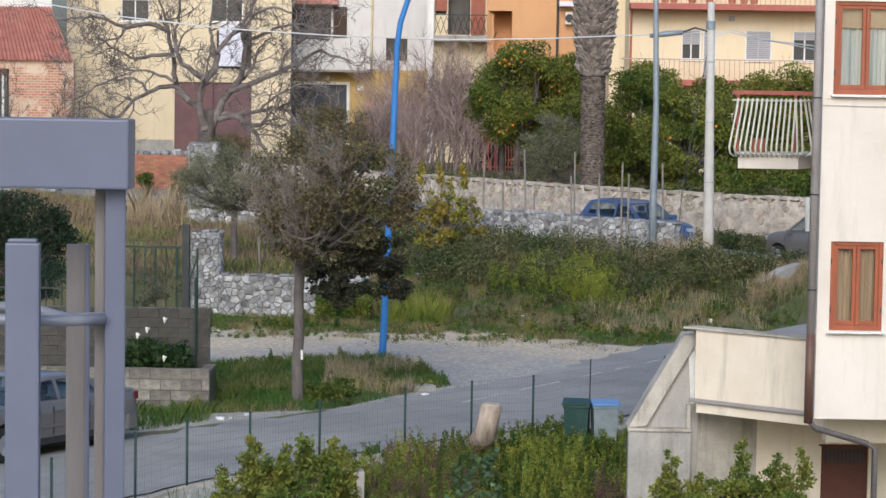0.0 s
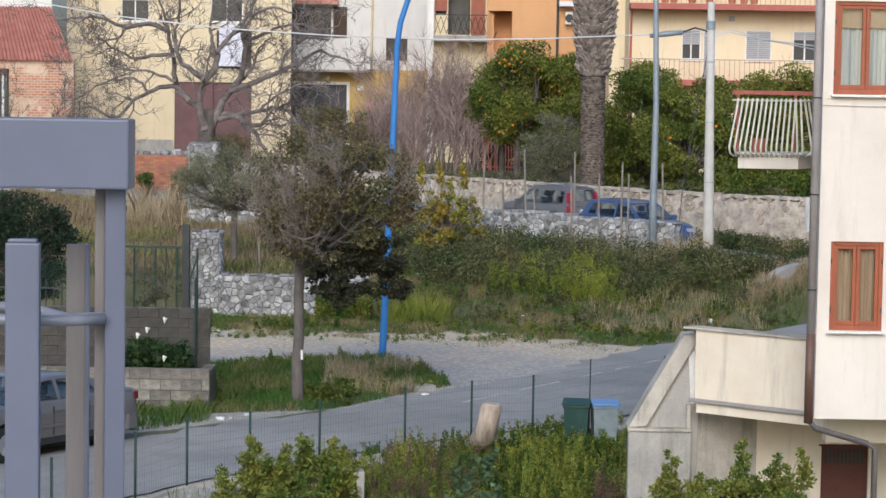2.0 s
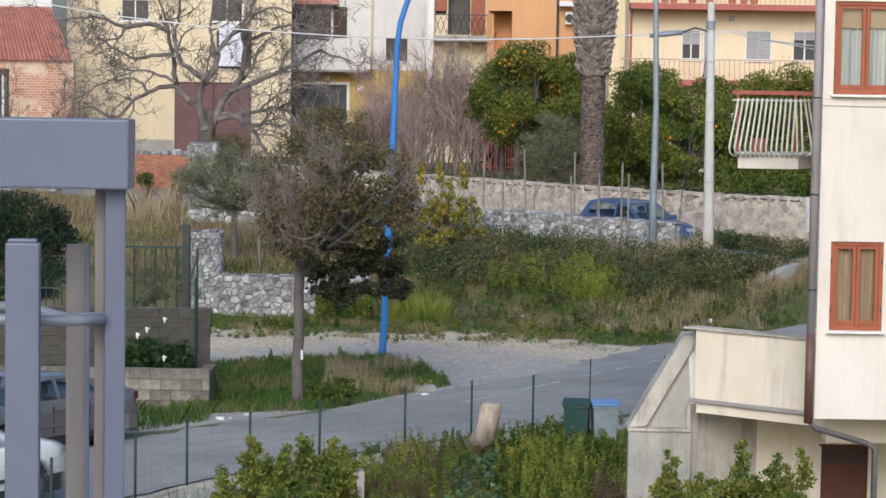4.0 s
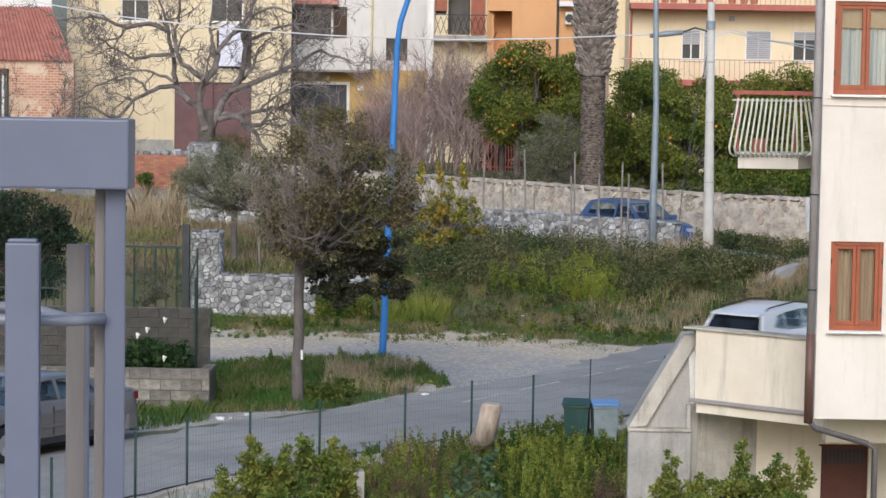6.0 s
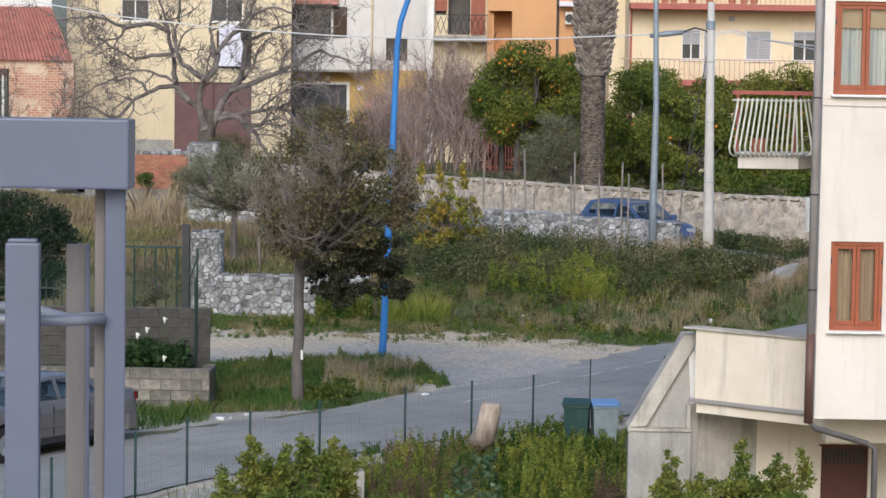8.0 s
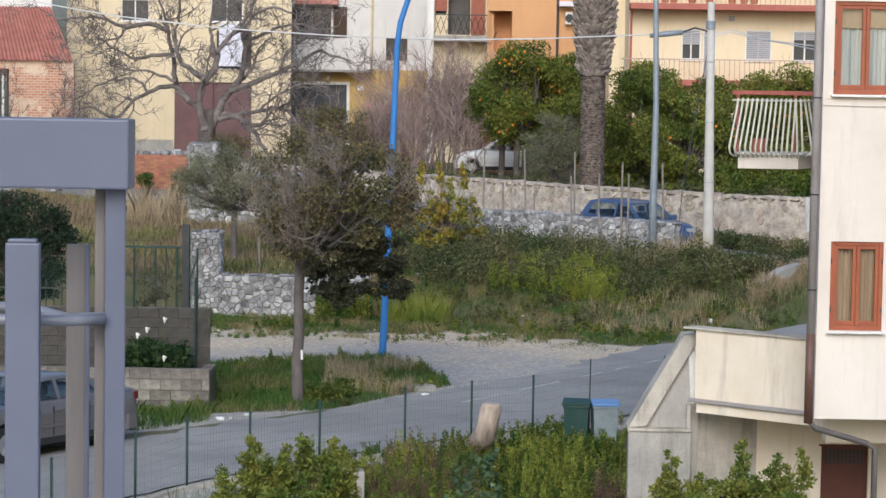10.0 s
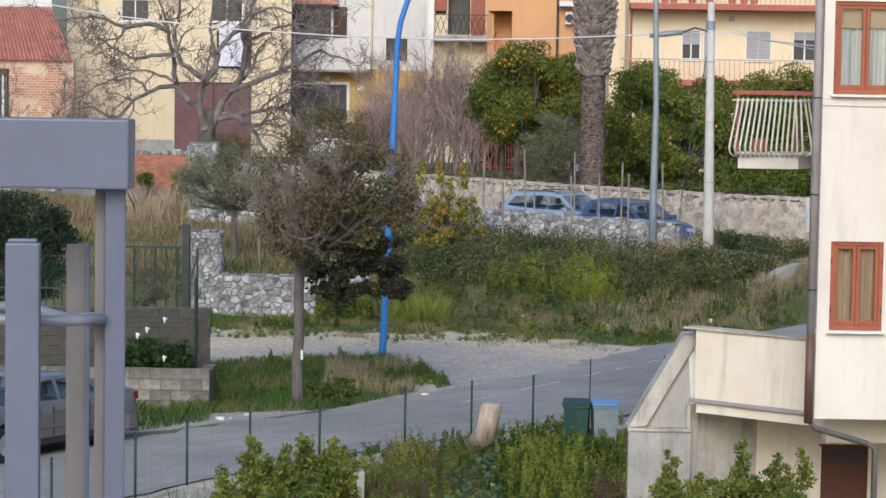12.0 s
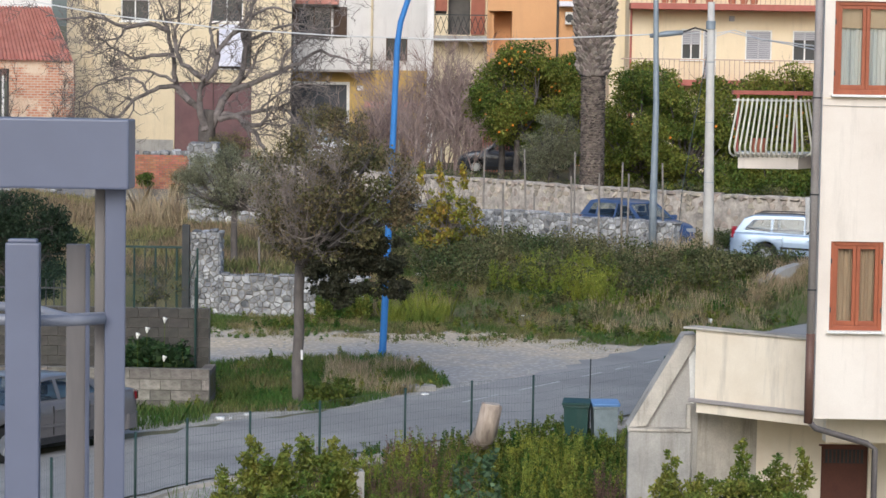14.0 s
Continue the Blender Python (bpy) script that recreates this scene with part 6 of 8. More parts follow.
def weeds(name, label, pts, hgt, leaves, size, material, ng, aspect=0.4, stem="leaf_weed", upright=0.5, category="weeds", droop=0.0):
    """Leafy upright stems; one object of stuff with stems and leaves."""
    n = len(pts)
    h = hgt * ng.uniform(0.55, 1.2, n)
    lean = ng.normal(0, 0.14, (n, 2)) * h[:, None]
    k = ng.uniform(0.12, 1.0, (n, leaves)) ** 0.8
    c = np.repeat(pts[:, None, :], leaves, 1)
    c[:, :, 2] += k * h[:, None]
    c[:, :, :2] += lean[:, None, :] * k[:, :, None]
    d = ng.normal(size=(n, leaves, 3))
    d[:, :, 2] = upright + 0.3 * ng.normal(size=(n, leaves)) - droop
    off = d.copy()
    off[:, :, 2] = 0
    off /= np.linalg.norm(off, axis=2)[:, :, None] + 1e-6
    s = size * ng.uniform(0.6, 1.3, (n, leaves)) * (1.15 - 0.55 * k)
    c += off * (s * 0.45)[:, :, None]
    a = leaf_mesh(name, c.reshape(-1, 3), d.reshape(-1, 3), s.ravel(), s.ravel() * aspect, ng)
    t = tagged(part(name, a, material, None), label, category, kind="stuff")
    bl = blade_mesh("stems", pts - np.array([0, 0, 0.03]), h, 0.014, 0.15, ng)
    part("stems", bl, stem, t)
    return t


# ================= trees and shrubs =================
def scatter_clumps(rng, cx, cy, cz, rx, ry, rz, n, r0, r1):
    """Small clumps spread through a large ellipsoid, leaving gaps."""
    out = []
    while len(out) < n:
        u = Vector((rng.uniform(-1, 1), rng.uniform(-1, 1), rng.uniform(-1, 1)))
        if not 0.3 < u.length < 1:
            continue
        s = rng.uniform(r0, r1)
        out.append((cx + u.x * rx, cy + u.y * ry, cz + u.z * rz, s * 1.2, s * 1.2, s * 0.8))
    return out


def street_tree():
    rng = random.Random(5)
    c = (-2.3, 47.50, 4.28)
    cl = scatter_clumps(rng, c[0], c[1], c[2], 1.6, 1.5, 1.35, 72, 0.16, 0.44)
    cl += [(*(-3.50, 47.60, 5.06), 0.5, 0.5, 0.3), (*(-3.73, 47.60, 4.34), 0.45, 0.5, 0.3), (*(-2.32, 47.50, 5.67), 0.5, 0.5, 0.25), (*(-1.00, 47.20, 4.58), 0.45, 0.5, 0.35), (*(-1.49, 47.60, 5.26), 0.5, 0.5, 0.3), (*(-0.71, 47.40, 4.40), 0.3, 0.3, 0.25)]
    t = leafy_tree("street_tree", "evergreen street tree with sparse olive-brown crown and pale trunk", (-3.00, 47.34, 0.00), (-2.98, 47.50, 2.88), 0.115, cl, 2900, "leaf_tree", 0.085, 0.5, "bark_grey", 11, twigs=2)
    ng = np.random.default_rng(4)
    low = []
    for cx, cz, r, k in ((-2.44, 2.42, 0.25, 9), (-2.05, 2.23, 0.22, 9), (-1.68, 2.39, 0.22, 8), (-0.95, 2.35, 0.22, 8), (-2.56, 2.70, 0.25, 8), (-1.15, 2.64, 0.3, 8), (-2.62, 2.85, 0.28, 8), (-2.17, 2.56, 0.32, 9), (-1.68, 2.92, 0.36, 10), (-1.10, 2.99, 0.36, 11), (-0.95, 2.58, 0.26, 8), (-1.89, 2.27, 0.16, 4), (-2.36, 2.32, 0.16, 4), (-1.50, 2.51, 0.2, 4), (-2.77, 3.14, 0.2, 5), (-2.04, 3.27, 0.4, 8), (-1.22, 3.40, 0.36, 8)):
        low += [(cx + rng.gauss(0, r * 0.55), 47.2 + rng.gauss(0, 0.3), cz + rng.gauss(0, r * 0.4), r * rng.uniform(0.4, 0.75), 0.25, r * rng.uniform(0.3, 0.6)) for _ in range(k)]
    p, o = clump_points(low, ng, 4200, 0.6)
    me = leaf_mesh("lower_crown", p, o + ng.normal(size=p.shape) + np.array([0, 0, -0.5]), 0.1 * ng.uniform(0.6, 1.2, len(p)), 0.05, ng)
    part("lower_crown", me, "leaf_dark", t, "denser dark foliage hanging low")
    # bare grey twigs standing out of the crown
    e = Vector((-2.98, 47.50, 2.88))
    tg = [(-3.70, 47.30, 4.07), (-3.30, 46.60, 4.57), (-2.82, 46.30, 4.71), (-3.54, 46.80, 3.75), (-3.87, 47.20, 3.89), (-2.59, 46.20, 4.95), (-3.04, 46.20, 4.37), (-0.59, 46.60, 4.96), (-2.12, 46.00, 4.62), (-3.21, 46.20, 3.96), (-2.74, 46.00, 4.15)]
    for q in tg:
        bm = bmesh.new()
        q = Vector(q)
        m = e.lerp(q, 0.5) + Vector((0, 0, -0.15))
        pts = [e, m, m.lerp(q, 0.5), q]
        rad = [0.05, 0.035, 0.02, 0.009]
        tube(bm, pts, rad, 6, False)
        limbs(bm, rng, pts, rad, 3, 6, 0.75, 0.5, 0.2, 0.12, [], 3)
        part("bare_twig", bm, "bark_pale", t, "bare grey twigs")
    part("tag", boxm(-2.95, 47.32, 0.92, -2.89, 47.34, 1.12), "litter", t, "small white paper tag")


def bare_tree():
    rng = random.Random(21)
    t = thing("bare_tree", "large leafless fig tree with crooked grey limbs", "tree")

    def limb(y0, y1, r0, r1, pts):
        """One crooked limb from its fork to its tip, with its twigs; pts are (x, z) along it."""
        n = len(pts) - 1
        q = [Vector((x, y0 + (y1 - y0) * i / n, z)) for i, (x, z) in enumerate(pts)]
        line = [q[0]]
        for i in range(n):
            a, b, c, d = q[max(i - 1, 0)], q[i], q[i + 1], q[min(i + 2, n)]
            for u in (0.33, 0.67, 1.0):
                p = 0.5 * (2 * b + (c - a) * u + (2 * a - 5 * b + 4 * c - d) * u * u + (3 * b - a - 3 * c + d) * u ** 3)
                line.append(p + Vector((rng.gauss(0, 0.035), rng.gauss(0, 0.08), rng.gauss(0, 0.035))) * (u < 1))
        m = len(line) - 1
        rad = [0.8 * (r0 + (r1 - r0) * (k / m) ** 0.8) for k in range(m + 1)]
        bm = tubem(line, rad, 8)
        limbs(bm, rng, line, [min(r, 0.07) for r in rad], 3, 6, 1.75, 0.75, 0.4, 0.05, [], 4, 0.015)
        part("limb", bm, "bark_fig", t)

    bm = tubem([(-10.28, 99.0, 2.67), (-10.3, 99.0, 3.62), (-10.34, 99.0, 4.2), (-10.3, 99.0, 4.68), (-10.2, 99.0, 5.09), (-10.14, 99.0, 5.44)], [0.5, 0.4, 0.36, 0.34, 0.3, 0.22], 18)
    for v in bm.verts:
        k = noise.noise(Vector((v.co.x * 4, v.co.y * 4, v.co.z * 2.2)))
        v.co.x += 0.12 * k
        v.co.y += 0.12 * k
    part("trunk", bm, "bark_dark", t, "dark gnarled trunk", True)
    limb(98.8, 97.8, 0.26, 0.07, [(-10.35, 4.56), (-10.58, 5.50), (-10.53, 6.44), (-10.32, 6.77)])
    limb(97.8, 97.0, 0.17, 0.05, [(-10.32, 6.77), (-10.83, 7.11), (-11.37, 7.64), (-11.54, 8.61), (-11.37, 9.42), (-11.26, 10.33)])
    limb(97.8, 98.6, 0.2, 0.05, [(-10.32, 6.77), (-9.98, 7.09), (-9.80, 7.67), (-9.67, 8.14), (-9.21, 8.69), (-8.58, 9.12), (-8.19, 9.62), (-7.44, 9.89), (-6.60, 9.67)])
    limb(99, 99.4, 0.25, 0.07, [(-10.13, 4.74), (-9.77, 5.51), (-9.33, 6.28), (-8.99, 6.70), (-8.76, 7.58), (-8.78, 8.46), (-8.81, 9.17), (-8.50, 9.70), (-8.16, 10.47)])
    limb(99, 98, 0.17, 0.05, [(-9.32, 6.28), (-8.14, 6.71), (-7.09, 7.17), (-6.24, 7.53), (-5.54, 8.03), (-4.94, 7.86), (-4.12, 7.58)])
    limb(98.8, 97.5, 0.17, 0.04, [(-10.71, 5.55), (-11.52, 6.36), (-12.08, 6.41), (-12.76, 6.17), (-13.44, 5.79), (-13.98, 5.13), (-14.44, 5.10), (-15.00, 5.46), (-15.56, 5.43)])
    limb(98.8, 98.2, 0.2, 0.05, [(-10.94, 5.73), (-11.52, 6.25), (-11.73, 7.00), (-11.75, 7.76), (-11.95, 8.84), (-12.11, 9.44), (-12.31, 10.36)])
    limb(98.2, 97.2, 0.12, 0.035, [(-11.71, 7.76), (-12.62, 7.76), (-13.29, 7.60), (-13.94, 7.89), (-14.19, 8.02), (-14.82, 7.75)])
    limb(98.2, 97, 0.15, 0.035, [(-11.97, 8.83), (-12.74, 9.10), (-13.62, 8.91), (-14.41, 9.20), (-15.09, 9.36), (-16.10, 9.23), (-16.99, 9.32)])
    limb(99, 98, 0.15, 0.04, [(-9.78, 5.21), (-8.83, 5.29), (-7.99, 5.45), (-7.25, 5.55), (-6.65, 5.31), (-6.37, 4.75), (-6.12, 4.18)])
    limb(98.6, 97.6, 0.17, 0.09, [(-9.74, 5.04), (-9.02, 5.18), (-8.65, 4.83), (-8.10, 4.47), (-7.97, 4.15), (-7.71, 3.87)])
    limb(98.6, 97.8, 0.15, 0.07, [(-8.68, 4.89), (-8.02, 4.82), (-7.71, 5.08), (-7.40, 5.50)])
    limb(98.6, 99.6, 0.13, 0.03, [(-10.00, 7.67), (-10.13, 8.43), (-10.23, 9.14), (-10.15, 9.97), (-10.13, 10.57)])
    limb(99.4, 99.8, 0.12, 0.03, [(-8.79, 8.47), (-7.97, 8.77), (-7.27, 9.08), (-6.33, 9.22), (-5.51, 8.99), (-4.69, 9.19)])
    limb(98.4, 97.6, 0.1, 0.03, [(-7.07, 7.17), (-6.81, 8.01), (-6.22, 8.48), (-5.63, 8.60), (-5.04, 8.49)])
    limb(97.6, 97.2, 0.09, 0.03, [(-12.67, 6.17), (-13.13, 6.63), (-13.70, 6.74), (-14.38, 6.61), (-15.06, 6.25), (-15.63, 5.90)])
    limb(97.8, 97.3, 0.08, 0.025, [(-13.62, 8.91), (-13.97, 8.47), (-14.52, 8.34), (-15.07, 7.87)])
    limb(98.2, 97.5, 0.1, 0.03, [(-11.59, 6.65), (-12.27, 6.88), (-12.83, 7.10), (-13.50, 7.09), (-14.29, 7.25)])
    limb(98, 97.4, 0.08, 0.025, [(-7.94, 5.45), (-7.35, 6.02), (-6.64, 6.38), (-5.82, 6.63), (-5.00, 6.53)])
    limb(99.4, 99.2, 0.1, 0.03, [(-9.01, 6.70), (-8.42, 7.29), (-8.19, 8.00), (-7.83, 8.48), (-7.48, 8.60)])


def fruit_on(t, p, ng, n, front):
    """Single fruits on the crown's outside."""
    me = bpy.data.meshes.new("fruit")
    bm = bmesh.new()
    bmesh.ops.create_icosphere(bm, subdivisions=1, radius=0.055)
    bm.to_mesh(me)
    bm.free()
    me.materials.append(M["fruit"])
    idx = ng.permutation(len(p))
    k = [i for i in idx if p[i, 1] < front][:n]
    for i in k:
        part("fruit", me, "fruit", t, at=Matrix.Translation(p[i] - np.array([0, 0.08, 0])))


def orange_trees():
    rng = random.Random(31)
    sets = [(1.9, 2.1, 60, 30), (1.3, 1.9, 40, 14), (1.3, 1.3, 30, 6), (1.8, 2.5, 64, 5), (1.9, 2.3, 60, 7), (2.2, 2.3, 66, 12), (1.8, 2.1, 54, 6), (2.2, 1.2, 44, 2), (1.1, 1.2, 22, 4), (1.3, 1.6, 36, 3), (1.0, 1.3, 26, 3), (1.5, 1.1, 34, 4)]
    centres = [(3.16, 90.00, 6.31), (4.43, 91.00, 6.43), (2.27, 90.00, 6.25), (7.23, 84.00, 5.05), (8.69, 82.00, 4.81), (10.87, 84.00, 5.32), (12.74, 84.00, 5.34), (11.32, 79.50, 3.57), (7.99, 87.00, 6.72), (6.39, 85.00, 4.28), (5.02, 89.00, 5.13), (2.81, 89.00, 5.38)]
    for i, (c, s) in enumerate(zip(centres, sets)):
        rx, rz, n, nf = s
        cl = scatter_clumps(rng, c[0], c[1], c[2], rx * 0.95, 1.3, rz * 0.95, n, 0.28, 0.66)
        leafy_tree("orange_tree", "dense green orange tree hung with ripe fruit" if nf > 5 else "dense dark green citrus tree behind the wall", (c[0], c[1] + 0.2), (c[0], c[1], c[2] - rz * 0.6), 0.12, cl, 1500, "leaf_citrus_far", 0.13, 0.5, "bark_dark", 40 + i, group="orange trees", twigs=1,
                   extra=lambda t, p, ng, nf=nf, c=c: fruit_on(t, p, ng, nf, c[1] - 0.7))


def palm():
    t = thing("palm_tree", "tall date palm trunk, rough with cut leaf bases above", "palm tree")
    D = 79.0
    a, b = (5.12, 79.00, 3.26), (5.09, 79.00, 9.70)
    zk = 7.21
    z1 = b[2] + 3.0
    bm = bmesh.new()
    n = 110
    pts, rad = [], []
    for i in range(n):
        z = 2.8 + (zk + 0.3 - 2.8) * i / (n - 1)
        pts.append((a[0] + (b[0] - a[0]) * (z - a[2]) / (b[2] - a[2]), D, z))
        rad.append(0.40 + 0.016 * (1 if i % 2 else -1) + 0.012 * math.sin(i * 0.7) + 0.012 * noise.noise(Vector((i * 0.9, 0, 0))))
    tube(bm, pts, rad, 26)
    for v in bm.verts:
        k = noise.noise(Vector((v.co.x * 9, v.co.y * 9, v.co.z * 5)))
        v.co.x += 0.03 * k
        v.co.y += 0.03 * k
        v.co.z += 0.04 * noise.noise(Vector((v.co.x * 4, v.co.y * 4, v.co.z * 3)))
    part("trunk", bm, "palm_bark", t)
    ng = np.random.default_rng(8)
    rows_ = int((zk + 0.2 - 2.9) / 0.082)
    zz = (2.9 + 0.082 * np.arange(rows_))[:, None] + ng.normal(0, 0.012, (rows_, 13))
    th = np.pi + np.pi * (np.arange(13)[None, :] + 0.5 * (np.arange(rows_) % 2)[:, None]) / 12.5 + ng.normal(0, 0.04, (rows_, 13))
    zz, th = zz.ravel(), th.ravel()
    cx = a[0] + (b[0] - a[0]) * (zz - a[2]) / (b[2] - a[2])
    out = np.stack([np.cos(th), np.sin(th), np.zeros(len(th))], 1)
    tan = np.stack([-np.sin(th), np.cos(th), np.zeros(len(th))], 1) * ng.uniform(0.04, 0.075, (len(th), 1))
    up = np.array([0, 0, 1.0]) * ng.uniform(0.018, 0.036, (len(th), 1))
    base = np.stack([cx, np.full(len(th), D), zz], 1) + out * 0.405
    lip = out * ng.uniform(0.02, 0.055, (len(th), 1))
    v = np.stack([base - tan - up, base + tan - up, base + tan * 0.7 + up + lip, base - tan * 0.7 + up + lip, base + up * 1.5 - out * 0.03], 1)
    fc = np.array([(0, 1, 2), (0, 2, 3), (3, 2, 4), (0, 3, 4), (1, 4, 2)])
    part("bark_relief", quick_mesh("bark_relief", v.reshape(-1, 3), (np.arange(len(th))[:, None, None] * 5 + fc[None]).reshape(-1, 3)), "palm_bark", t, "rings of broken leaf scars")
    core = [(a[0] + (b[0] - a[0]) * (z - a[2]) / (b[2] - a[2]), D, z) for z in (zk - 0.15, zk + 0.3, zk + 1, z1)]
    part("upper_trunk", tubem(core, [0.42, 0.5, 0.58, 0.64], 14), "palm_bark", t)
    me = mesh_of(prism(bmesh.new(), [(-0.09, 0), (0.09, 0), (0.06, 0.16), (0.0, 0.22), (-0.06, 0.16)], "y", -0.035, 0.035), "leaf_base")
    me.materials.append(M["palm_base"])
    rng = random.Random(3)
    z, row, made = zk - 0.1, 0, 0
    while z < z1 - 0.4 and made < 520:
        x = a[0] + (b[0] - a[0]) * (z - a[2]) / (b[2] - a[2])
        r = 0.45 + 0.19 * min(1, max(0, (z - zk) / 1.6))
        for k in range(11):
            th = math.pi + math.pi * (k + 0.5 * (row % 2)) / 10.5 + rng.gauss(0, 0.05)
            ob = part("leaf_base", me, "palm_base", t)
            s = rng.uniform(0.8, 1.35)
            ob.matrix_basis = Matrix.Translation((x + math.cos(th) * r, D + math.sin(th) * r, z + rng.gauss(0, 0.02))) @ Matrix.Rotation(th + math.pi / 2, 4, "Z") @ Matrix.Rotation(0.62 + rng.gauss(0, 0.15), 4, "X") @ Matrix.Diagonal((s, s, s, 1))
            made += 1
        z += 0.115
        row += 1


def twig_shrub(label, x, y, z0, w, h, n, seed, mat_="twig_brown", r=0.022, spread=0.35, ln=1.0):
    rng = random.Random(seed)
    t = thing("bare_shrub", label, "shrub")
    for i in range(n):
        bm = bmesh.new()
        b = Vector((x + rng.uniform(-w, w) * 0.8, y + rng.uniform(-0.8, 0.8), z0 - 0.1))
        q, qr, _ = branch(rng, b, (rng.gauss(0, 0.22), rng.gauss(0, 0.22), 1), h * rng.uniform(0.6, 1.1), r, 0.12, 0.05, 6)
        tube(bm, q, qr, 4, False)
        limbs(bm, rng, q, qr, 2, 8, ln, spread, 0.18, 0.05, [], 3, 0.012)
        part("branch", bm, mat_, t)


def shrubs():
    rng = random.Random(77)
    # olive trees and silvery bushes
    c = (-6.32, 66.00, 3.86)
    cl = scatter_clumps(rng, c[0] + 0.05, c[1], c[2] + 0.05, 1.5, 0.9, 1.0, 64, 0.18, 0.42)
    cl += [(c[0] + rng.gauss(0.3, 0.7), c[1], c[2] - rng.uniform(0.6, 1.1), 0.22, 0.2, 0.2) for _ in range(12)]
    leafy_tree("olive_tree", "small grey-green olive tree by the stone pillar", (-6.06, 66), (-6.06, 66.00, 2.98), 0.1, cl, 3600, "leaf_olive", 0.08, 0.25, "bark_dark", 61, group="olive trees")
    c = (3.92, 84.00, 4.44)
    cl = scatter_clumps(rng, c[0], c[1], c[2], 1.05, 0.8, 1.2, 44, 0.25, 0.45)
    leafy_tree("olive_tree", "bushy silvery olive tree behind the lane wall", (c[0], c[1]), (c[0], c[1], c[2] - 0.7), 0.09, cl, 3000, "leaf_olive", 0.1, 0.22, "bark_dark", 62, group="olive trees")
    c = (3.79, 100.00, 4.09)
    cl = scatter_clumps(rng, c[0], c[1], c[2], 3.0, 0.6, 1.3, 66, 0.3, 0.5)
    leafy_tree("shrub", "dark brown-green shrub behind the red fence", (c[0], c[1]), (c[0], c[1], c[2] - 0.7), 0.07, cl, 1900, "leaf_hedge", 0.13, 0.4, "bark_dark", 81, category="shrub")
    c = (-8.32, 88.00, 3.96)
    cl = scatter_clumps(rng, c[0], c[1], c[2], 0.8, 0.8, 0.8, 16, 0.22, 0.4)
    leafy_tree("shrub", "olive-brown shrub beside the tall stone pillar", (c[0], c[1]), (c[0], c[1], c[2] - 0.4), 0.06, cl, 2600, "leaf_tree", 0.1, 0.4, "bark_dark", 63, category="shrub")
    c = (-4.18, 90.00, 4.97)
    cl = scatter_clumps(rng, c[0], c[1], c[2], 1.6, 0.8, 0.9, 22, 0.25, 0.45)
    leafy_tree("shrub", "wide olive-green shrub before the garage", (c[0], c[1]), (c[0], c[1], c[2] - 0.4), 0.06, cl, 2200, "leaf_tree", 0.1, 0.4, "bark_dark", 64, category="shrub")
    c = (-12.22, 94.00, 2.60)
    cl = scatter_clumps(rng, c[0], c[1], c[2], 0.4, 0.3, 0.25, 7, 0.16, 0.24)
    leafy_tree("shrub", "small bright green bush against the brick wall", (c[0], c[1]), (c[0], c[1], c[2] - 0.2), 0.04, cl, 5000, "leaf_fresh", 0.1, 0.45, "bark_dark", 65, category="shrub")
    c = (-10.68, 92.00, 2.43)
    cl = scatter_clumps(rng, c[0], c[1], c[2], 0.35, 0.3, 0.6, 10, 0.16, 0.28)
    leafy_tree("shrub", "olive-green bush at the end of the brick wall", (c[0], c[1]), (c[0], c[1], c[2] - 0.3), 0.04, cl, 3000, "leaf_tree", 0.1, 0.45, "bark_dark", 66, category="shrub")
    # dark evergreen behind the steel frame
    c = (-10.43, 56.00, 2.51)
    cl = scatter_clumps(rng, c[0], c[1], c[2], 1.3, 0.9, 1.45, 62, 0.25, 0.42)
    leafy_tree("garden_tree", "dark green garden tree behind the boundary fence", (c[0], c[1]), (c[0], c[1], c[2] - 1.0), 0.1, cl, 3600, "leaf_hedge", 0.1, 0.4, "bark_dark", 67)
    c = (-6.26, 49.50, 2.20)
    cl = scatter_clumps(rng, c[0], c[1], c[2], 0.5, 0.3, 0.5, 16, 0.12, 0.2)
    leafy_tree("climbing_shrub", "thin leafy climber behind the mesh fence", (c[0], c[1]), (c[0], c[1], c[2] - 0.3), 0.03, cl, 1800, "leaf_tree", 0.07, 0.5, "bark_dark", 68, category="shrub")
    # brown leafless thicket behind the lane
    for i, q in enumerate(((-1.51, 98.50, 4.24), (-0.41, 98.50, 4.26), (0.61, 99.00, 4.26), (1.50, 99.00, 4.28), (-2.44, 92.00, 4.62))):
        twig_shrub("leafless brown thicket of thin upright stems", q[0], q[1], 2.9, 1.15, 4.3 if i < 4 else 2.4, 24, 80 + i, r=0.03, ln=1.3)
    for i, q in enumerate(((-0.92, 89.00, 4.27), (0.62, 89.00, 4.29))):
        twig_shrub("thin leafless shrub on the near side of the far street", q[0], q[1], 2.9, 0.9, 3.0, 5, 95 + i, r=0.02, ln=0.9)
    twig_shrub("leafless bush in front of the old brick wall", *(-18.74, 104.00, 5.89)[:2], 2.8, 1.6, 3.4, 6, 91, "bark_dark", 0.02)
    # young tree with yellowing leaves before the white parapet
    c = (0.17, 68.00, 2.74)
    cl = scatter_clumps(rng, c[0], c[1], c[2] - 0.1, 1.2, 0.7, 1.0, 60, 0.1, 0.24)
    for q in ((-0.70, 68.00, 4.34), (-0.14, 68.00, 4.34), (0.60, 68.00, 4.27), (0.24, 68.00, 3.84)):
        cl += [(q[0] + rng.gauss(0, 0.04), q[1], q[2] - 0.14 * k, 0.1 + 0.02 * k, 0.12, 0.14) for k in range(5)]
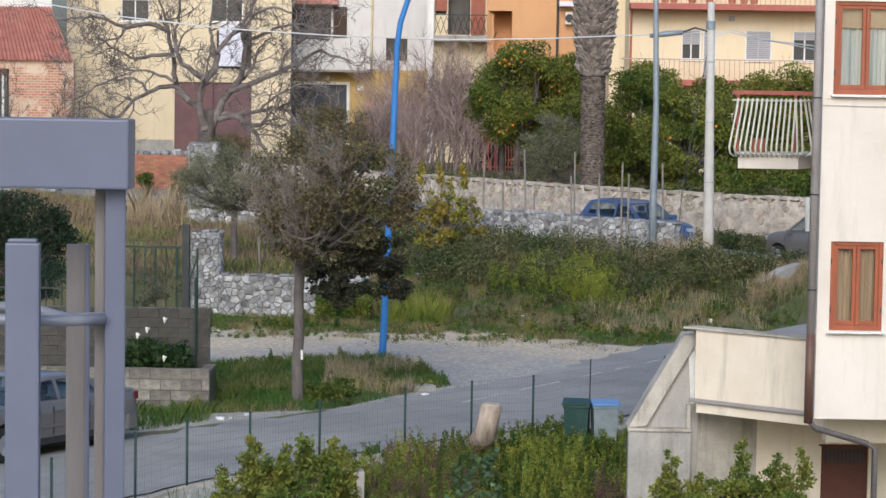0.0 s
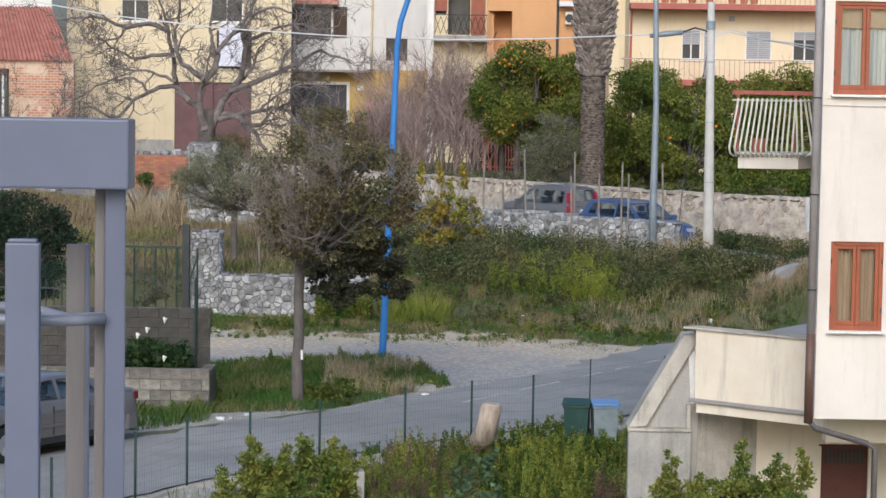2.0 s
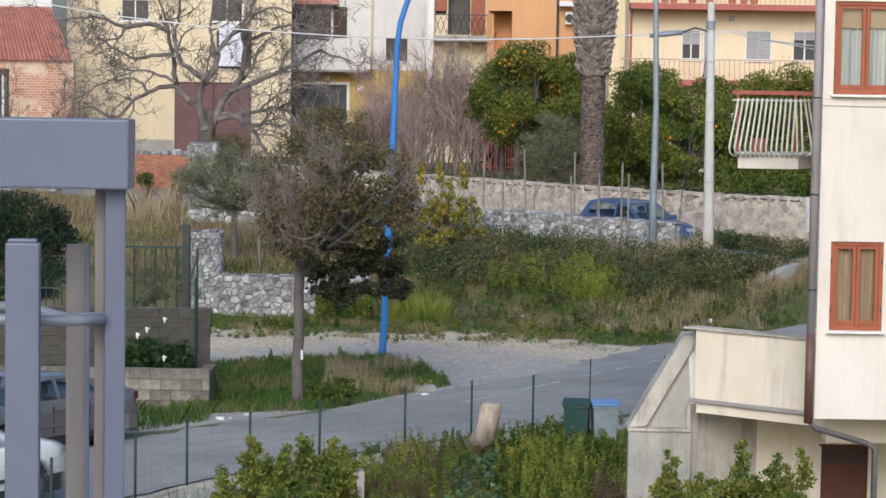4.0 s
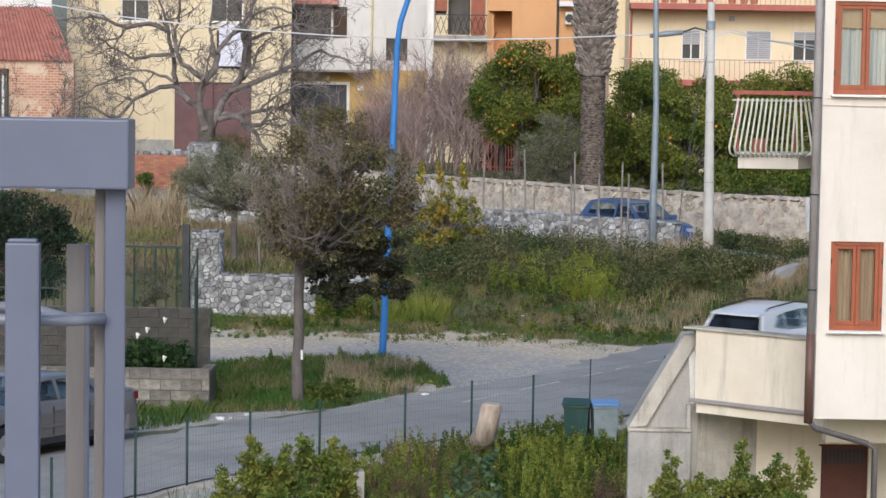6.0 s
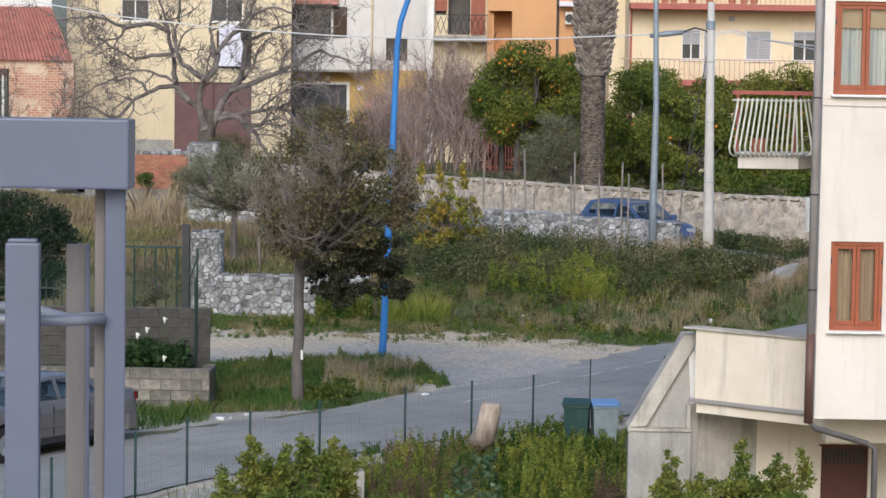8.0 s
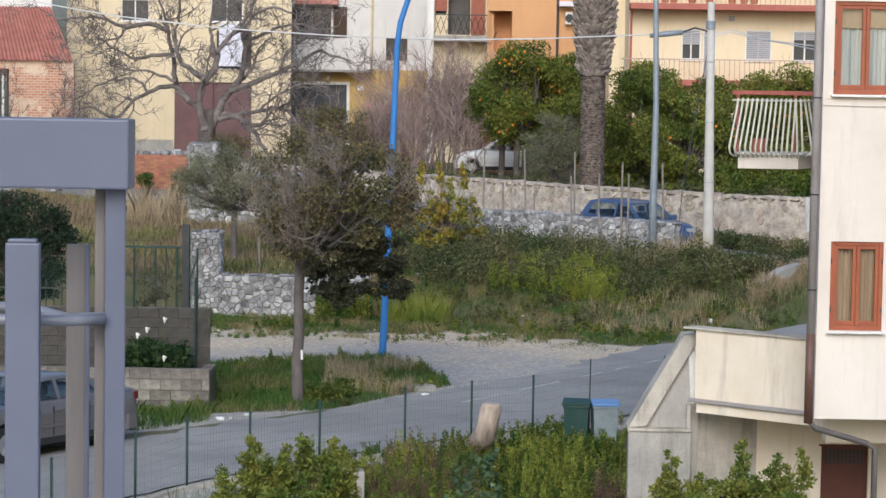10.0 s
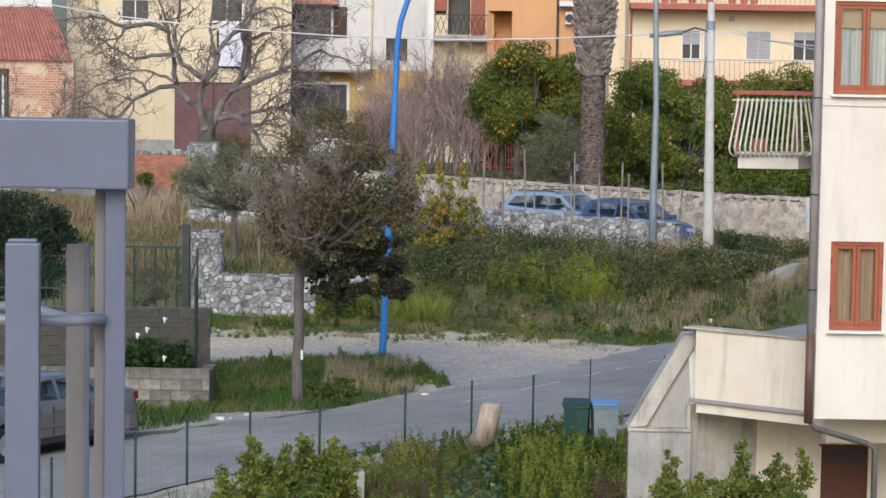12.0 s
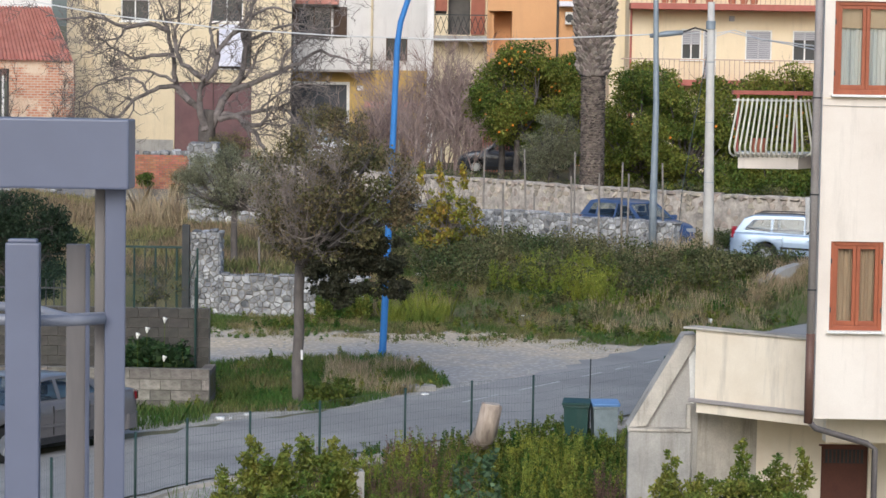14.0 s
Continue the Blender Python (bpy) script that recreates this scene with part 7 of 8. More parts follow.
    leafy_tree("young_tree", "slender young tree with yellow and orange autumn leaves", (c[0], c[1]), (0.18, 68.00, 2.07), 0.05, cl, 1500, "leaf_yellow", 0.14, 0.5, "bark_pale", 71, drop=0.6)
    # foreground citrus
    c = (-1.94, 27.00, 1.74)
    cl = scatter_clumps(rng, c[0], c[1], c[2] - 0.35, 0.82, 0.7, 0.55, 56, 0.12, 0.21)
    for q in ((-2.29, 27.00, 2.39), (-1.58, 27.00, 2.45), (-1.21, 27.00, 2.40), (-1.85, 27.00, 2.29), (-2.08, 27.00, 2.19), (-2.59, 27.00, 2.01), (-1.37, 27.00, 2.23), (-1.07, 27.00, 2.10)):
        cl += [(q[0] + rng.gauss(0, 0.05), q[1] + rng.gauss(0, 0.08), q[2] - 0.09 * k, 0.08 + 0.025 * k, 0.1, 0.09) for k in range(6)]
    leafy_tree("citrus_tree", "young citrus tree with fresh yellow-green leaves in the garden", (c[0], c[1]), (c[0], c[1], c[2] - 0.9), 0.06, cl, 9500, "leaf_citrus", 0.075, 0.42, "bark_grey", 72, group="garden citrus", drop=-0.3, twigs=0)
    c = (3.21, 25.00, 2.13)
    cl = scatter_clumps(rng, c[0], c[1], c[2] - 0.08, 0.98, 0.6, 0.3, 70, 0.08, 0.17)
    for q, k0 in (((2.56, 25.00, 2.65), 5), ((3.34, 25.00, 2.80), 8), ((3.71, 25.00, 2.63), 4), ((4.01, 25.00, 2.70), 6), ((3.55, 25.00, 2.48), 4), ((2.89, 25.00, 2.41), 3), ((3.86, 25.00, 2.52), 4), ((2.45, 25.00, 2.43), 3)):
        cl += [(q[0] + rng.gauss(0, 0.03), q[1], q[2] - 0.075 * k, 0.05 + 0.018 * k, 0.08, 0.06) for k in range(k0)]
    leafy_tree("citrus_tree", "glossy green citrus tree below the terrace wall", (c[0], c[1]), (c[0], c[1], c[2] - 0.9), 0.06, cl, 11000, "leaf_citrus", 0.06, 0.5, "bark_grey", 73, group="garden citrus", drop=-0.3, twigs=0)


street_tree()
bare_tree()
orange_trees()
palm()
shrubs()


# ================= grass, brambles and weeds =================
def undergrowth():
    ng = np.random.default_rng(12)
    rng = random.Random(12)
    # brambles heaped on the bank below the lane
    p = ground_points(1050, -3.5, 9.6, 57, 74, ng, lambda x, y: (side(UPPER, x, y) > np.interp(x, [-3, 3, 8, 9.4], [-9.5, -8.8, -7.6, -6.0])) & (side(UPPER, x, y) < -4.5) & (x < 8.1))
    cl = []
    for x, y, z in p:
        d = side(UPPER, [x], [y])[0]
        s = rng.uniform(0.3, 0.62)
        cl.append((x, y, z + s * 0.5 + rng.uniform(0, 0.3) * (0.5 if d > -6.5 else 1), s * 1.15, s * 1.15, s * 0.85))
    c, o = clump_points(cl, ng, 900, 0.35)
    me = leaf_mesh("brambles", c, o * 0.4 + ng.normal(size=c.shape), 0.085 * ng.uniform(0.6, 1.4, len(c)), 0.05, ng)
    t = tagged(part("brambles", me, "leaf_bramble", None), "tangled dark green bramble thicket on the bank", "brambles", kind="stuff")
    bm = bmesh.new()
    for i in range(0, len(cl), 2):
        x, y, z = cl[i][:3]
        q, qr, _ = branch(rng, (x, y, z - 0.3), (rng.gauss(0, 1), rng.gauss(0, 1), 1.2), rng.uniform(0.5, 1.1), 0.009, 0.3, -0.12, 5)
        tube(bm, q, qr, 3, False)
    part("canes", bm, "twig_brown", t, "thin brown arching canes")
    # strip of greenery on the far side of the lane, below the old wall
    p = ground_points(900, 6.8, 16, 66, 76, ng, lambda x, y: (side(UPPER, x, y) > 2.2) & (side(UPPER, x, y) < 3.4))
    cl = [(x, y, z + rng.uniform(0, 0.5), 0.28, 0.28, 0.22) for x, y, z in p]
    c, o = clump_points(cl, ng, 2200, 0.35)
    tagged(part("verge_plants", leaf_mesh("verge_plants", c, ng.normal(size=c.shape), 0.08, 0.05, ng), "leaf_bramble", None), "low green plants along the foot of the wall", "weeds", kind="stuff")
    # plants on the garden level behind the wall
    p = ground_points(700, -8, 14, 74, 96, ng, lambda x, y: (side(UPPER, x, y) > 4.0) & (side(UPPER, x, y) < 6.0))
    cl = [(x, y, 3.15 + rng.uniform(0, 0.25), 0.35, 0.35, 0.25) for x, y, z in p]
    c, o = clump_points(cl, ng, 600, 0.35)
    tagged(part("ivy", leaf_mesh("ivy", c, ng.normal(size=c.shape), 0.09, 0.05, ng), "leaf_bramble", None), "dark creeping plants over the wall top", "ivy", kind="stuff")
    # tall yellow-green weeds before the brambles
    p = ground_points(900, 1.3, 4.9, 60.5, 65.5, ng, lambda x, y: (side(UPPER, x, y) > -9.2) & (side(UPPER, x, y) < -6.8) & patchy(x, y, 0.9, 4, -0.15))
    weeds("tall_weeds", "tall yellow-green flowering weeds before the brambles", p, 0.72, 60, 0.12, "grass_yellow", ng, 0.24, "grass_yellow", 1.3)
    p = ground_points(260, 4.6, 8.0, 58.5, 63.5, ng, lambda x, y: (side(UPPER, x, y) > -9.0) & (side(UPPER, x, y) < -6.0) & patchy(x, y, 0.9, 14, 0.0))
    weeds("tall_weeds", "scattered yellow-green weeds on the bank", p, 0.8, 30, 0.1, "leaf_weed", ng, 0.25, "grass_dry", 1.2)
    p = ground_points(90, -1.6, 0.2, 60.2, 62, ng)
    grass("tall_grass", "tall fresh green grass clump behind the pole", np.repeat(p, 22, 0) + ng.normal(0, 0.05, (len(p) * 22, 3)) * np.array([1, 1, 0]), 0.7, 0.008, 0.5, "grass_yellow", ng)
    # bank foot: green and straw-coloured grass
    far_edge = lambda x: np.interp(x, [-7, -3, 1, 3, 5, 6, 8.3, 9.9, 12], [58.3, 58.6, 58.9, 57.9, 57.0, 57.6, 59.3, 61.6, 65]) + 0.25 * np.sin(x * 2.1) + 0.45 * np.sin(x * 4.7 + 1.0) * np.sin(x * 1.3) + 0.3 * np.sin(x * 9.1)
    p = ground_points(158000, -6.8, 12, 56.4, 70, ng, lambda x, y: (y > far_edge(x)) & (side(UPPER, x, y) < -4.2) & ~((x < -2.2) & (y > 61.8)))
    far = patchy(p[:, 0], p[:, 1], 0.75, 7, 0.02)
    far &= (p[:, 0] < 3.5) | (p[:, 1] > far_edge(p[:, 0]) + 1.6)
    grass("bank_grass", "fresh green grass at the foot of the bank", p[~far], 0.15, 0.01, 0.7, "grass_green", ng)
    grass("bank_grass_dry", "straw-coloured grass mixed on the bank", p[far], 0.21, 0.008, 0.7, "grass_mixed", ng)
    p = ground_points(520, -6.5, 6.5, 56.8, 60.4, ng, lambda x, y: (inside(ISLAND, x, y) < 0.1) & (y < far_edge(x) + 0.6) & (y > far_edge(x) - 1.5) & patchy(x, y, 1.3, 83, 0.05))
    weeds("bank_weeds", "low green tufts creeping onto the trodden dirt", p, 0.14, 30, 0.09, "grass_green", ng, 0.3, "grass_green", 0.7)
    # leafy weeds in patches over the bank
    p = ground_points(1500, -6.5, 9.5, 57.2, 66, ng, lambda x, y: (y > far_edge(x) + 0.3) & (side(UPPER, x, y) < -5) & patchy(x, y, 1.0, 51, 0.15) & ~((x < -2.2) & (y > 61.6)))
    weeds("bank_weeds", "low leafy green weeds in patches on the bank", p, 0.3, 44, 0.1, "leaf_weed", ng, 0.45, "leaf_weed", 0.5)
    p = ground_points(1300, -1.5, 9.5, 57.8, 66, ng, lambda x, y: (y > far_edge(x) + 0.8) & (side(UPPER, x, y) < -5) & patchy(x, y, 1.2, 61, 0.25))
    weeds("bank_weeds", "dark broad-leaved weeds in patches on the bank", p, 0.42, 44, 0.11, "leaf_bramble", ng, 0.5, "leaf_weed", 0.4)
    # dry stalks on the slope
    p = ground_points(11000, 4, 11, 59, 66, ng, lambda x, y: (side(UPPER, x, y) < -4.2) & (y > far_edge(x) + 0.4) & patchy(x, y, 0.7, 31, -0.02))
    grass("dry_grass", "dry pale grass on the slope", p, 0.38, 0.007, 0.45, "grass_straw", ng)
    p = ground_points(2600, 8.7, 11.2, 64.3, 66.4, ng, lambda x, y: side(UPPER, x, y) < -2.7)
    grass("dry_grass", "dry brown grass at the lane's edge by the ramp wall", p, 0.34, 0.008, 0.5, "grass_dry", ng)
    k = ng.uniform(0, 1, 9000)
    p = np.stack([np.interp(k, [0, 0.5, 1], [8.4, 9.6, 10.9]), np.interp(k, [0, 0.5, 1], [62.0, 63.3, 64.3]), k * 0], 1) + ng.normal(0, 1, (9000, 3)) * np.array([0.22, 0.14, 0])
    p[:, 2] = land(p[:, 0], p[:, 1])
    grass("dry_grass", "dry grass grown up against the ramp wall", p[::2], 0.4, 0.008, 0.5, "grass_straw", ng)
    grass("bank_grass", "green grass before the ramp wall", p[1::2], 0.26, 0.01, 0.6, "grass_green", ng)
    q = (6.74, 66.00, 2.06)
    p = ng.normal(0, 1, (1600, 3)) * np.array([0.6, 0.3, 0]) + np.array([q[0], 65.6, 0])
    p[:, 2] = land(p[:, 0], p[:, 1])
    grass("dry_grass", "tuft of dry pale reeds beside the parapet end", p, 0.85, 0.007, 0.35, "grass_straw", ng)
    # the field behind the stone wall
    p = ground_points(60000, -17, -1.5, 62.6, 95, ng, lambda x, y: side(UPPER, x, y) < -4.6)
    k = patchy(p[:, 0], p[:, 1], 0.35, 3, 0.0)
    grass("field_grass", "mixed green and straw grass in the field", p[~k], 0.3, 0.022, 0.6, "grass_mixed", ng)
    grass("field_grass_dry", "dry straw grass in the field", p[k], 0.34, 0.022, 0.6, "grass_dry", ng)
    q = (-9.92, 80.00, 0.99)
    p = ng.normal(0, 1, (1900, 3)) * np.array([0.85, 1.2, 0]) + np.array([q[0], 80, 0])
    p[:, 2] = land(p[:, 0], p[:, 1])
    grass("tall_dry_grass", "tall dry straw-coloured grass in the field", p, 0.95, 0.014, 0.5, "grass_straw", ng)
    # the grassy island under the street tree
    p = ground_points(42000, -6, 0.3, 45, 54.5, ng, lambda x, y: inside(ISLAND, x, y) > 0.5)
    k = patchy(p[:, 0], p[:, 1], 0.8, 8, 0.28)
    grass("island_grass", "lush green grass under the street tree", p[~k], 0.19, 0.014, 0.6, "grass_green", ng)
    grass("island_grass_dry", "thin straw grass among the green", p[k], 0.25, 0.012, 0.6, "grass_mixed", ng)
    p = ground_points(3400, -2.6, -0.6, 48.3, 52.8, ng, lambda x, y: (inside(ISLAND, x, y) > 0.5) & patchy(x, y, 0.6, 18, -0.25))
    grass("dry_grass", "tall dry grass round the foot of the blue lamp post", p, 0.42, 0.006, 0.5, "grass_straw", ng)
    p = ground_points(60, -2.75, -1.9, 46.9, 47.8, ng)
    weeds("mallow", "broad-leaved dark green weeds at the foot of the tree", p, 0.4, 34, 0.14, "leaf_fresh", ng, 0.7)
    p = ground_points(500, -6, 0.3, 45, 54.5, ng, lambda x, y: (inside(ISLAND, x, y) > 0.5) & patchy(x, y, 1.1, 71, 0.1))
    weeds("island_weeds", "leafy weeds among the grass under the tree", p, 0.3, 40, 0.09, "leaf_weed", ng, 0.45, "leaf_weed", 0.6)
    p = ground_points(5500, -9, -4.6, 43.2, 46.1, ng, lambda x, y: side(FENCE, x, y) > 5.2)
    grass("verge_grass", "green verge grass before the block wall", p, 0.26, 0.014, 0.6, "grass_green", ng)
    # sparse grass on the trodden dirt
    p = ground_points(44000, -6.8, 4.5, 55, 60.8, ng, lambda x, y: (inside(ISLAND, x, y) < 0.2) & patchy(x, y, 1.1, 2, -0.02) & (y > 56.2 - 0.12 * x + ng.uniform(0, 2.6, len(x))))
    grass("sparse_grass", "sparse short grass on trodden dirt", p, 0.09, 0.014, 0.9, "grass_mixed", ng)
    # near garden: dense weeds between the fence and the lower frame edge
    near = lambda x, y: (side(FENCE, x, y) < -0.35) & (side(FENCE, x, y) > -9.5) & (x > -2.4) & (x < 3.4)
    p = ground_points(2300, -2.6, 3.4, 31, 43.4, ng, lambda x, y: near(x, y) & (x > 0.0) & ~((y < 35.5) & (x > 2.6)))
    weeds("garden_weeds", "dense leafy green weeds in the garden by the road", p, 0.47, 84, 0.085, "leaf_weed", ng, 0.4, "leaf_weed", 0.8)
    p = ground_points(1500, -2.2, 3.3, 33, 43.2, ng, lambda x, y: near(x, y) & patchy(x, y, 0.8, 44, 0.1))
    weeds("yellow_weeds", "yellowing upright weeds among the green", p, 0.64, 70, 0.07, "grass_yellow", ng, 0.36, "grass_yellow", 0.9)
    p = ground_points(1500, -2.6, 0.7, 33, 41, ng, lambda x, y: near(x, y) & ~((x < -0.9) & (y > 38.6)))
    weeds("red_stalks", "reddish-brown dry flower stalks in the garden", p[:520], 0.62, 50, 0.055, "stalk_red", ng, 0.3, "stalk_red", 1.4)
    weeds("garden_weeds", "low mixed weeds in the near garden", p[520:], 0.5, 70, 0.06, "leaf_weed", ng, 0.36, "leaf_weed", 0.7)
    p = ground_points(900, -3.5, 4.2, 38, 46, ng, lambda x, y: (side(FENCE, x, y) < 0.12) & (side(FENCE, x, y) > -0.75))
    weeds("garden_weeds", "rough weeds and grass along the foot of the wire fence", p, 0.3, 46, 0.08, "leaf_weed", ng, 0.34, "leaf_weed", 0.9)
    # brambles spilling over the lane's edge towards the ramp wall
    a, b = (7.00, 65.20, 2.05), (9.1, 64.4, 1.95)
    cl = []
    for i in range(300):
        k = rng.random()
        x, y = a[0] + (b[0] - a[0]) * k, a[1] + (b[1] - a[1]) * k + rng.gauss(0, 0.35)
        z0, z1 = landz(x, y), a[2] + (b[2] - a[2]) * k
        r = rng.uniform(0.25, 0.4)
        cl.append((x, y, z0 + max(0.1, z1 - r * 0.6 - z0) * rng.uniform(0.0, 1.0) ** 0.6, r * 1.2, r * 1.1, r * 0.9))
    c, o = clump_points(cl, ng, 500, 0.35)
    tagged(part("brambles", leaf_mesh("brambles", c, o * 0.4 + ng.normal(size=c.shape), 0.085 * ng.uniform(0.6, 1.4, len(c)), 0.05, ng), "leaf_bramble", None), "dark bramble mound spilling over the lane's edge", "brambles", kind="stuff")
    p = ground_points(900, 5.2, 13, 58, 76, ng, lambda x, y: (side(UPPER, x, y) > -4.0) & (side(UPPER, x, y) < -2.9))
    cl = [(x, y, z + rng.uniform(0.0, 0.6), 0.26, 0.26, 0.2) for x, y, z in p]
    c, o = clump_points(cl, ng, 1500, 0.35)
    tagged(part("verge_plants", leaf_mesh("verge_plants", c, ng.normal(size=c.shape), 0.085, 0.05, ng), "leaf_bramble", None), "bushy green plants along the lane's lower edge", "weeds", kind="stuff")
    # leafy plants hiding the end of the field wall
    p = ground_points(150, -3.38, -1.94, 60.6, 61.7, ng)
    weeds("tall_weeds", "leafy green weeds before the end of the field wall", p, 0.75, 90, 0.09, "leaf_weed", ng, 0.4, "leaf_weed", 0.8)
    p = ground_points(60, 0.25, 0.95, 35.5, 39.5, ng)
    weeds("mallow", "broad grey-green mallow leaves among the weeds", p, 0.62, 22, 0.17, "leaf_grey_green", ng, 0.85)
    p = ground_points(9000, -5.5, 4.0, 24, 42.6, ng, lambda x, y: (side(FENCE, x, y) < -0.15))
    grass("garden_grass", "rough grass in the near garden", p, 0.35, 0.012, 0.6, "grass_green", ng)
    p = ground_points(90, 2.15, 3.35, 41.5, 42.15, ng)
    weeds("garden_weeds", "rank green weeds growing up before the bins", p, 0.55, 60, 0.1, "leaf_weed", ng, 0.3, "leaf_weed", 1.0)
    p = ground_points(70, 2.6, 3.1, 36.2, 38.5, ng)
    weeds("red_stalks", "tall reddish dry stalks by the concrete wall", p, 0.75, 50, 0.06, "stalk_red", ng, 0.3, "stalk_red", 1.4)
    # arum lilies in the planter
    xs = ng.uniform(-6.54, -5.28, 70)
    p = np.stack([xs, ng.uniform(46.5, 47.3, 70), np.full(70, 0.67)], 1)
    weeds("arum_lilies", "dark glossy arum leaves filling the planter", p, 0.6, 16, 0.24, "leaf_arum", ng, 0.55, "leaf_weed", 0.3)
    for k, q in enumerate(((-6.24, 46.50, 1.40), (-6.06, 46.60, 1.51), (-5.71, 46.70, 1.71), (-5.68, 46.40, 0.95))):
        fl = thing("arum_flower", "white arum lily flower on a green stem", "flower", group="arum flowers")
        part("stem", tubem([(q[0], q[1], 0.67), q], 0.008, 5), "leaf_fresh", fl)
        part("petal", tubem([q, (q[0], q[1], q[2] + 0.06), (q[0] + 0.02, q[1], q[2] + 0.11)], [0.012, 0.035, 0.055], 8), "petal", fl)


undergrowth()


# ================= cars =================
def car(name, label, paintm, L, W, H, roof, belt, nose, tail, wheels, wr, panes, group="", deck=None, sill=0.24, rails=False, black_lower=False, lamp_style="tall", plate=True, rear_glass="car_glass"):
    """A car along +x. roof: outline (x, z) of the glasshouse from the tail's foot over the roof to the cowl;
    wheels: axle places; panes: outlines (x, z) of the side windows."""
    t = thing(name, label, "car", group=group)
    hw = W / 2
    ga = wr + 0.075
    def top(x):
        if x <= roof[0][0]:
            return np.interp(x, [-L / 2, -L / 2 + 0.12, roof[0][0]], [tail, (deck or belt) - 0.03, deck or belt])
        if x >= roof[-1][0]:
            return np.interp(x, [roof[-1][0], L / 2 - 0.35, L / 2 - 0.06, L / 2], [roof[-1][1], nose + 0.06, nose - 0.04, nose - 0.2])
        return np.interp(x, [roof[0][0], roof[-1][0]], [deck or belt, roof[-1][1]])
    def half(x):
        e = min(1.0, (L / 2 - abs(x)) / 0.55)
        return hw * (0.80 + 0.2 * math.sqrt(max(0.0, 1 - (1 - e) ** 2)))
    def low(x):
        z = sill + (0.06 if abs(x) > L / 2 - 0.3 else 0)
        for w in wheels:
            if abs(x - w) < ga:
                z = max(z, wr + math.sqrt(ga * ga - (x - w) ** 2) * 0.97)
        return z
    xs = sorted({*np.linspace(-L / 2, L / 2, 34).round(4), *[round(w + k * ga * 0.999, 4) for w in wheels for k in (-1, -0.97, -0.85, -0.6, -0.3, 0, 0.3, 0.6, 0.85, 0.97, 1)]})
    bm = bmesh.new()
    rings = []
    for x in xs:
        h, zt, zl = half(x), top(x), low(x)
        zm = max(zl + 0.02, min(0.62 * zt + 0.05, zt - 0.08))
        sect = [(h * 0.955, zl), (h * 0.985, zl + (zm - zl) * 0.3), (h * 0.99, zl + (zm - zl) * 0.8), (h, zm + 0.03), (h * 0.965, zt - 0.06), (h * 0.93, zt - 0.015), (h * 0.87, zt), (h * 0.45, zt + 0.025)]
        ring = [bm.verts.new((x, y, z)) for y, z in sect] + [bm.verts.new((x, -y, z)) for y, z in sect[::-1]]
        rings.append(ring)
    for a, b in zip(rings, rings[1:]):
        for k in range(len(a) - 1):
            bm.faces.new((a[k], b[k], b[k + 1], a[k + 1]))
    bm.faces.new(rings[0])
    bm.faces.new(rings[-1][::-1])
    bmesh.ops.recalc_face_normals(bm, faces=bm.faces[:])
    body = part("body", bm, paintm, t, "", True)
    part("underbody", boxm(-L / 2 + 0.15, -hw + 0.2, 0.18, L / 2 - 0.15, hw - 0.2, 0.5), "trim_black", t)
    # glasshouse
    zr = max(p[1] for p in roof)
    def gw(z):
        return hw * 0.905 - (hw * 0.905 - hw * 0.70) * np.clip((z - belt) / (zr - belt), 0, 1)
    ends = (0, len(roof) - 1)
    row = []
    for i, (x, z) in enumerate(roof):
        g, z = gw(z), z - (0.03 if i in ends else 0)
        k = 0.3 if i in ends else 1.0
        row.append([(x, g * y, z + k * c) for y, c in ((1, 0), (0.93, 0.02), (0.6, 0.033), (0, 0.038), (-0.6, 0.033), (-0.93, 0.02), (-1, 0))])

    def sheet(outer, holes):
        """A panel filled between its outline and the openings in it."""
        bm = bmesh.new()
        es = []
        for loop in (outer, *holes):
            vs = [bm.verts.new(p) for p in loop]
            es += [bm.edges.new((vs[k], vs[(k + 1) % len(vs)])) for k in range(len(vs))]
        bmesh.ops.triangle_fill(bm, use_beauty=True, edges=es)
        bmesh.ops.recalc_face_normals(bm, faces=bm.faces[:])
        bmesh.ops.solidify(bm, geom=bm.faces[:], thickness=0.02)
        return bm

    def pane(nm, loop, out, look_):
        bm = bmesh.new()
        bm.faces.new([bm.verts.new(Vector(p) + Vector(out) * 0.006) for p in loop])
        bmesh.ops.solidify(bm, geom=bm.faces[:], thickness=0.005)
        part(nm, bm, look_, t)

    skin = bmesh.new()
    vr = [[skin.verts.new(p) for p in r] for r in row[1:-1]]
    for a, b in zip(vr, vr[1:]):
        for k in range(6):
            skin.faces.new((a[k], a[k + 1], b[k + 1], b[k]))
    part("roof", skin, paintm, t, "", True)
    for s in (1, -1):
        side_ = [(x, s * gw(z), z - (0.03 if i in ends else 0)) for i, (x, z) in enumerate(roof)]
        holes = [[(x, s * gw(z), z) for x, z in poly] for poly in panes]
        part("side_frame", sheet(side_, holes), paintm, t)
        for loop in holes:
            pane("side_window", loop, (0, s, 0.2), "car_glass")
    for nm, i, j, k0, k1 in (("windscreen", -1, -2, 0.08, 0.95), ("rear_window", 0, 1, 0.3, 0.93)):
        lo, hi = row[i], row[j]
        loop = []
        for k, r0 in ((k0, 0.9), (k1, 0.88)):
            line = [Vector(lo[m]).lerp(Vector(hi[m]), k) for m in range(7)]
            line = [Vector((p.x, p.y * r0, p.z)) for p in line]
            loop += line if k == k0 else line[::-1]
        part("screen_frame", sheet([*lo, *hi[::-1]], [loop]), paintm, t)
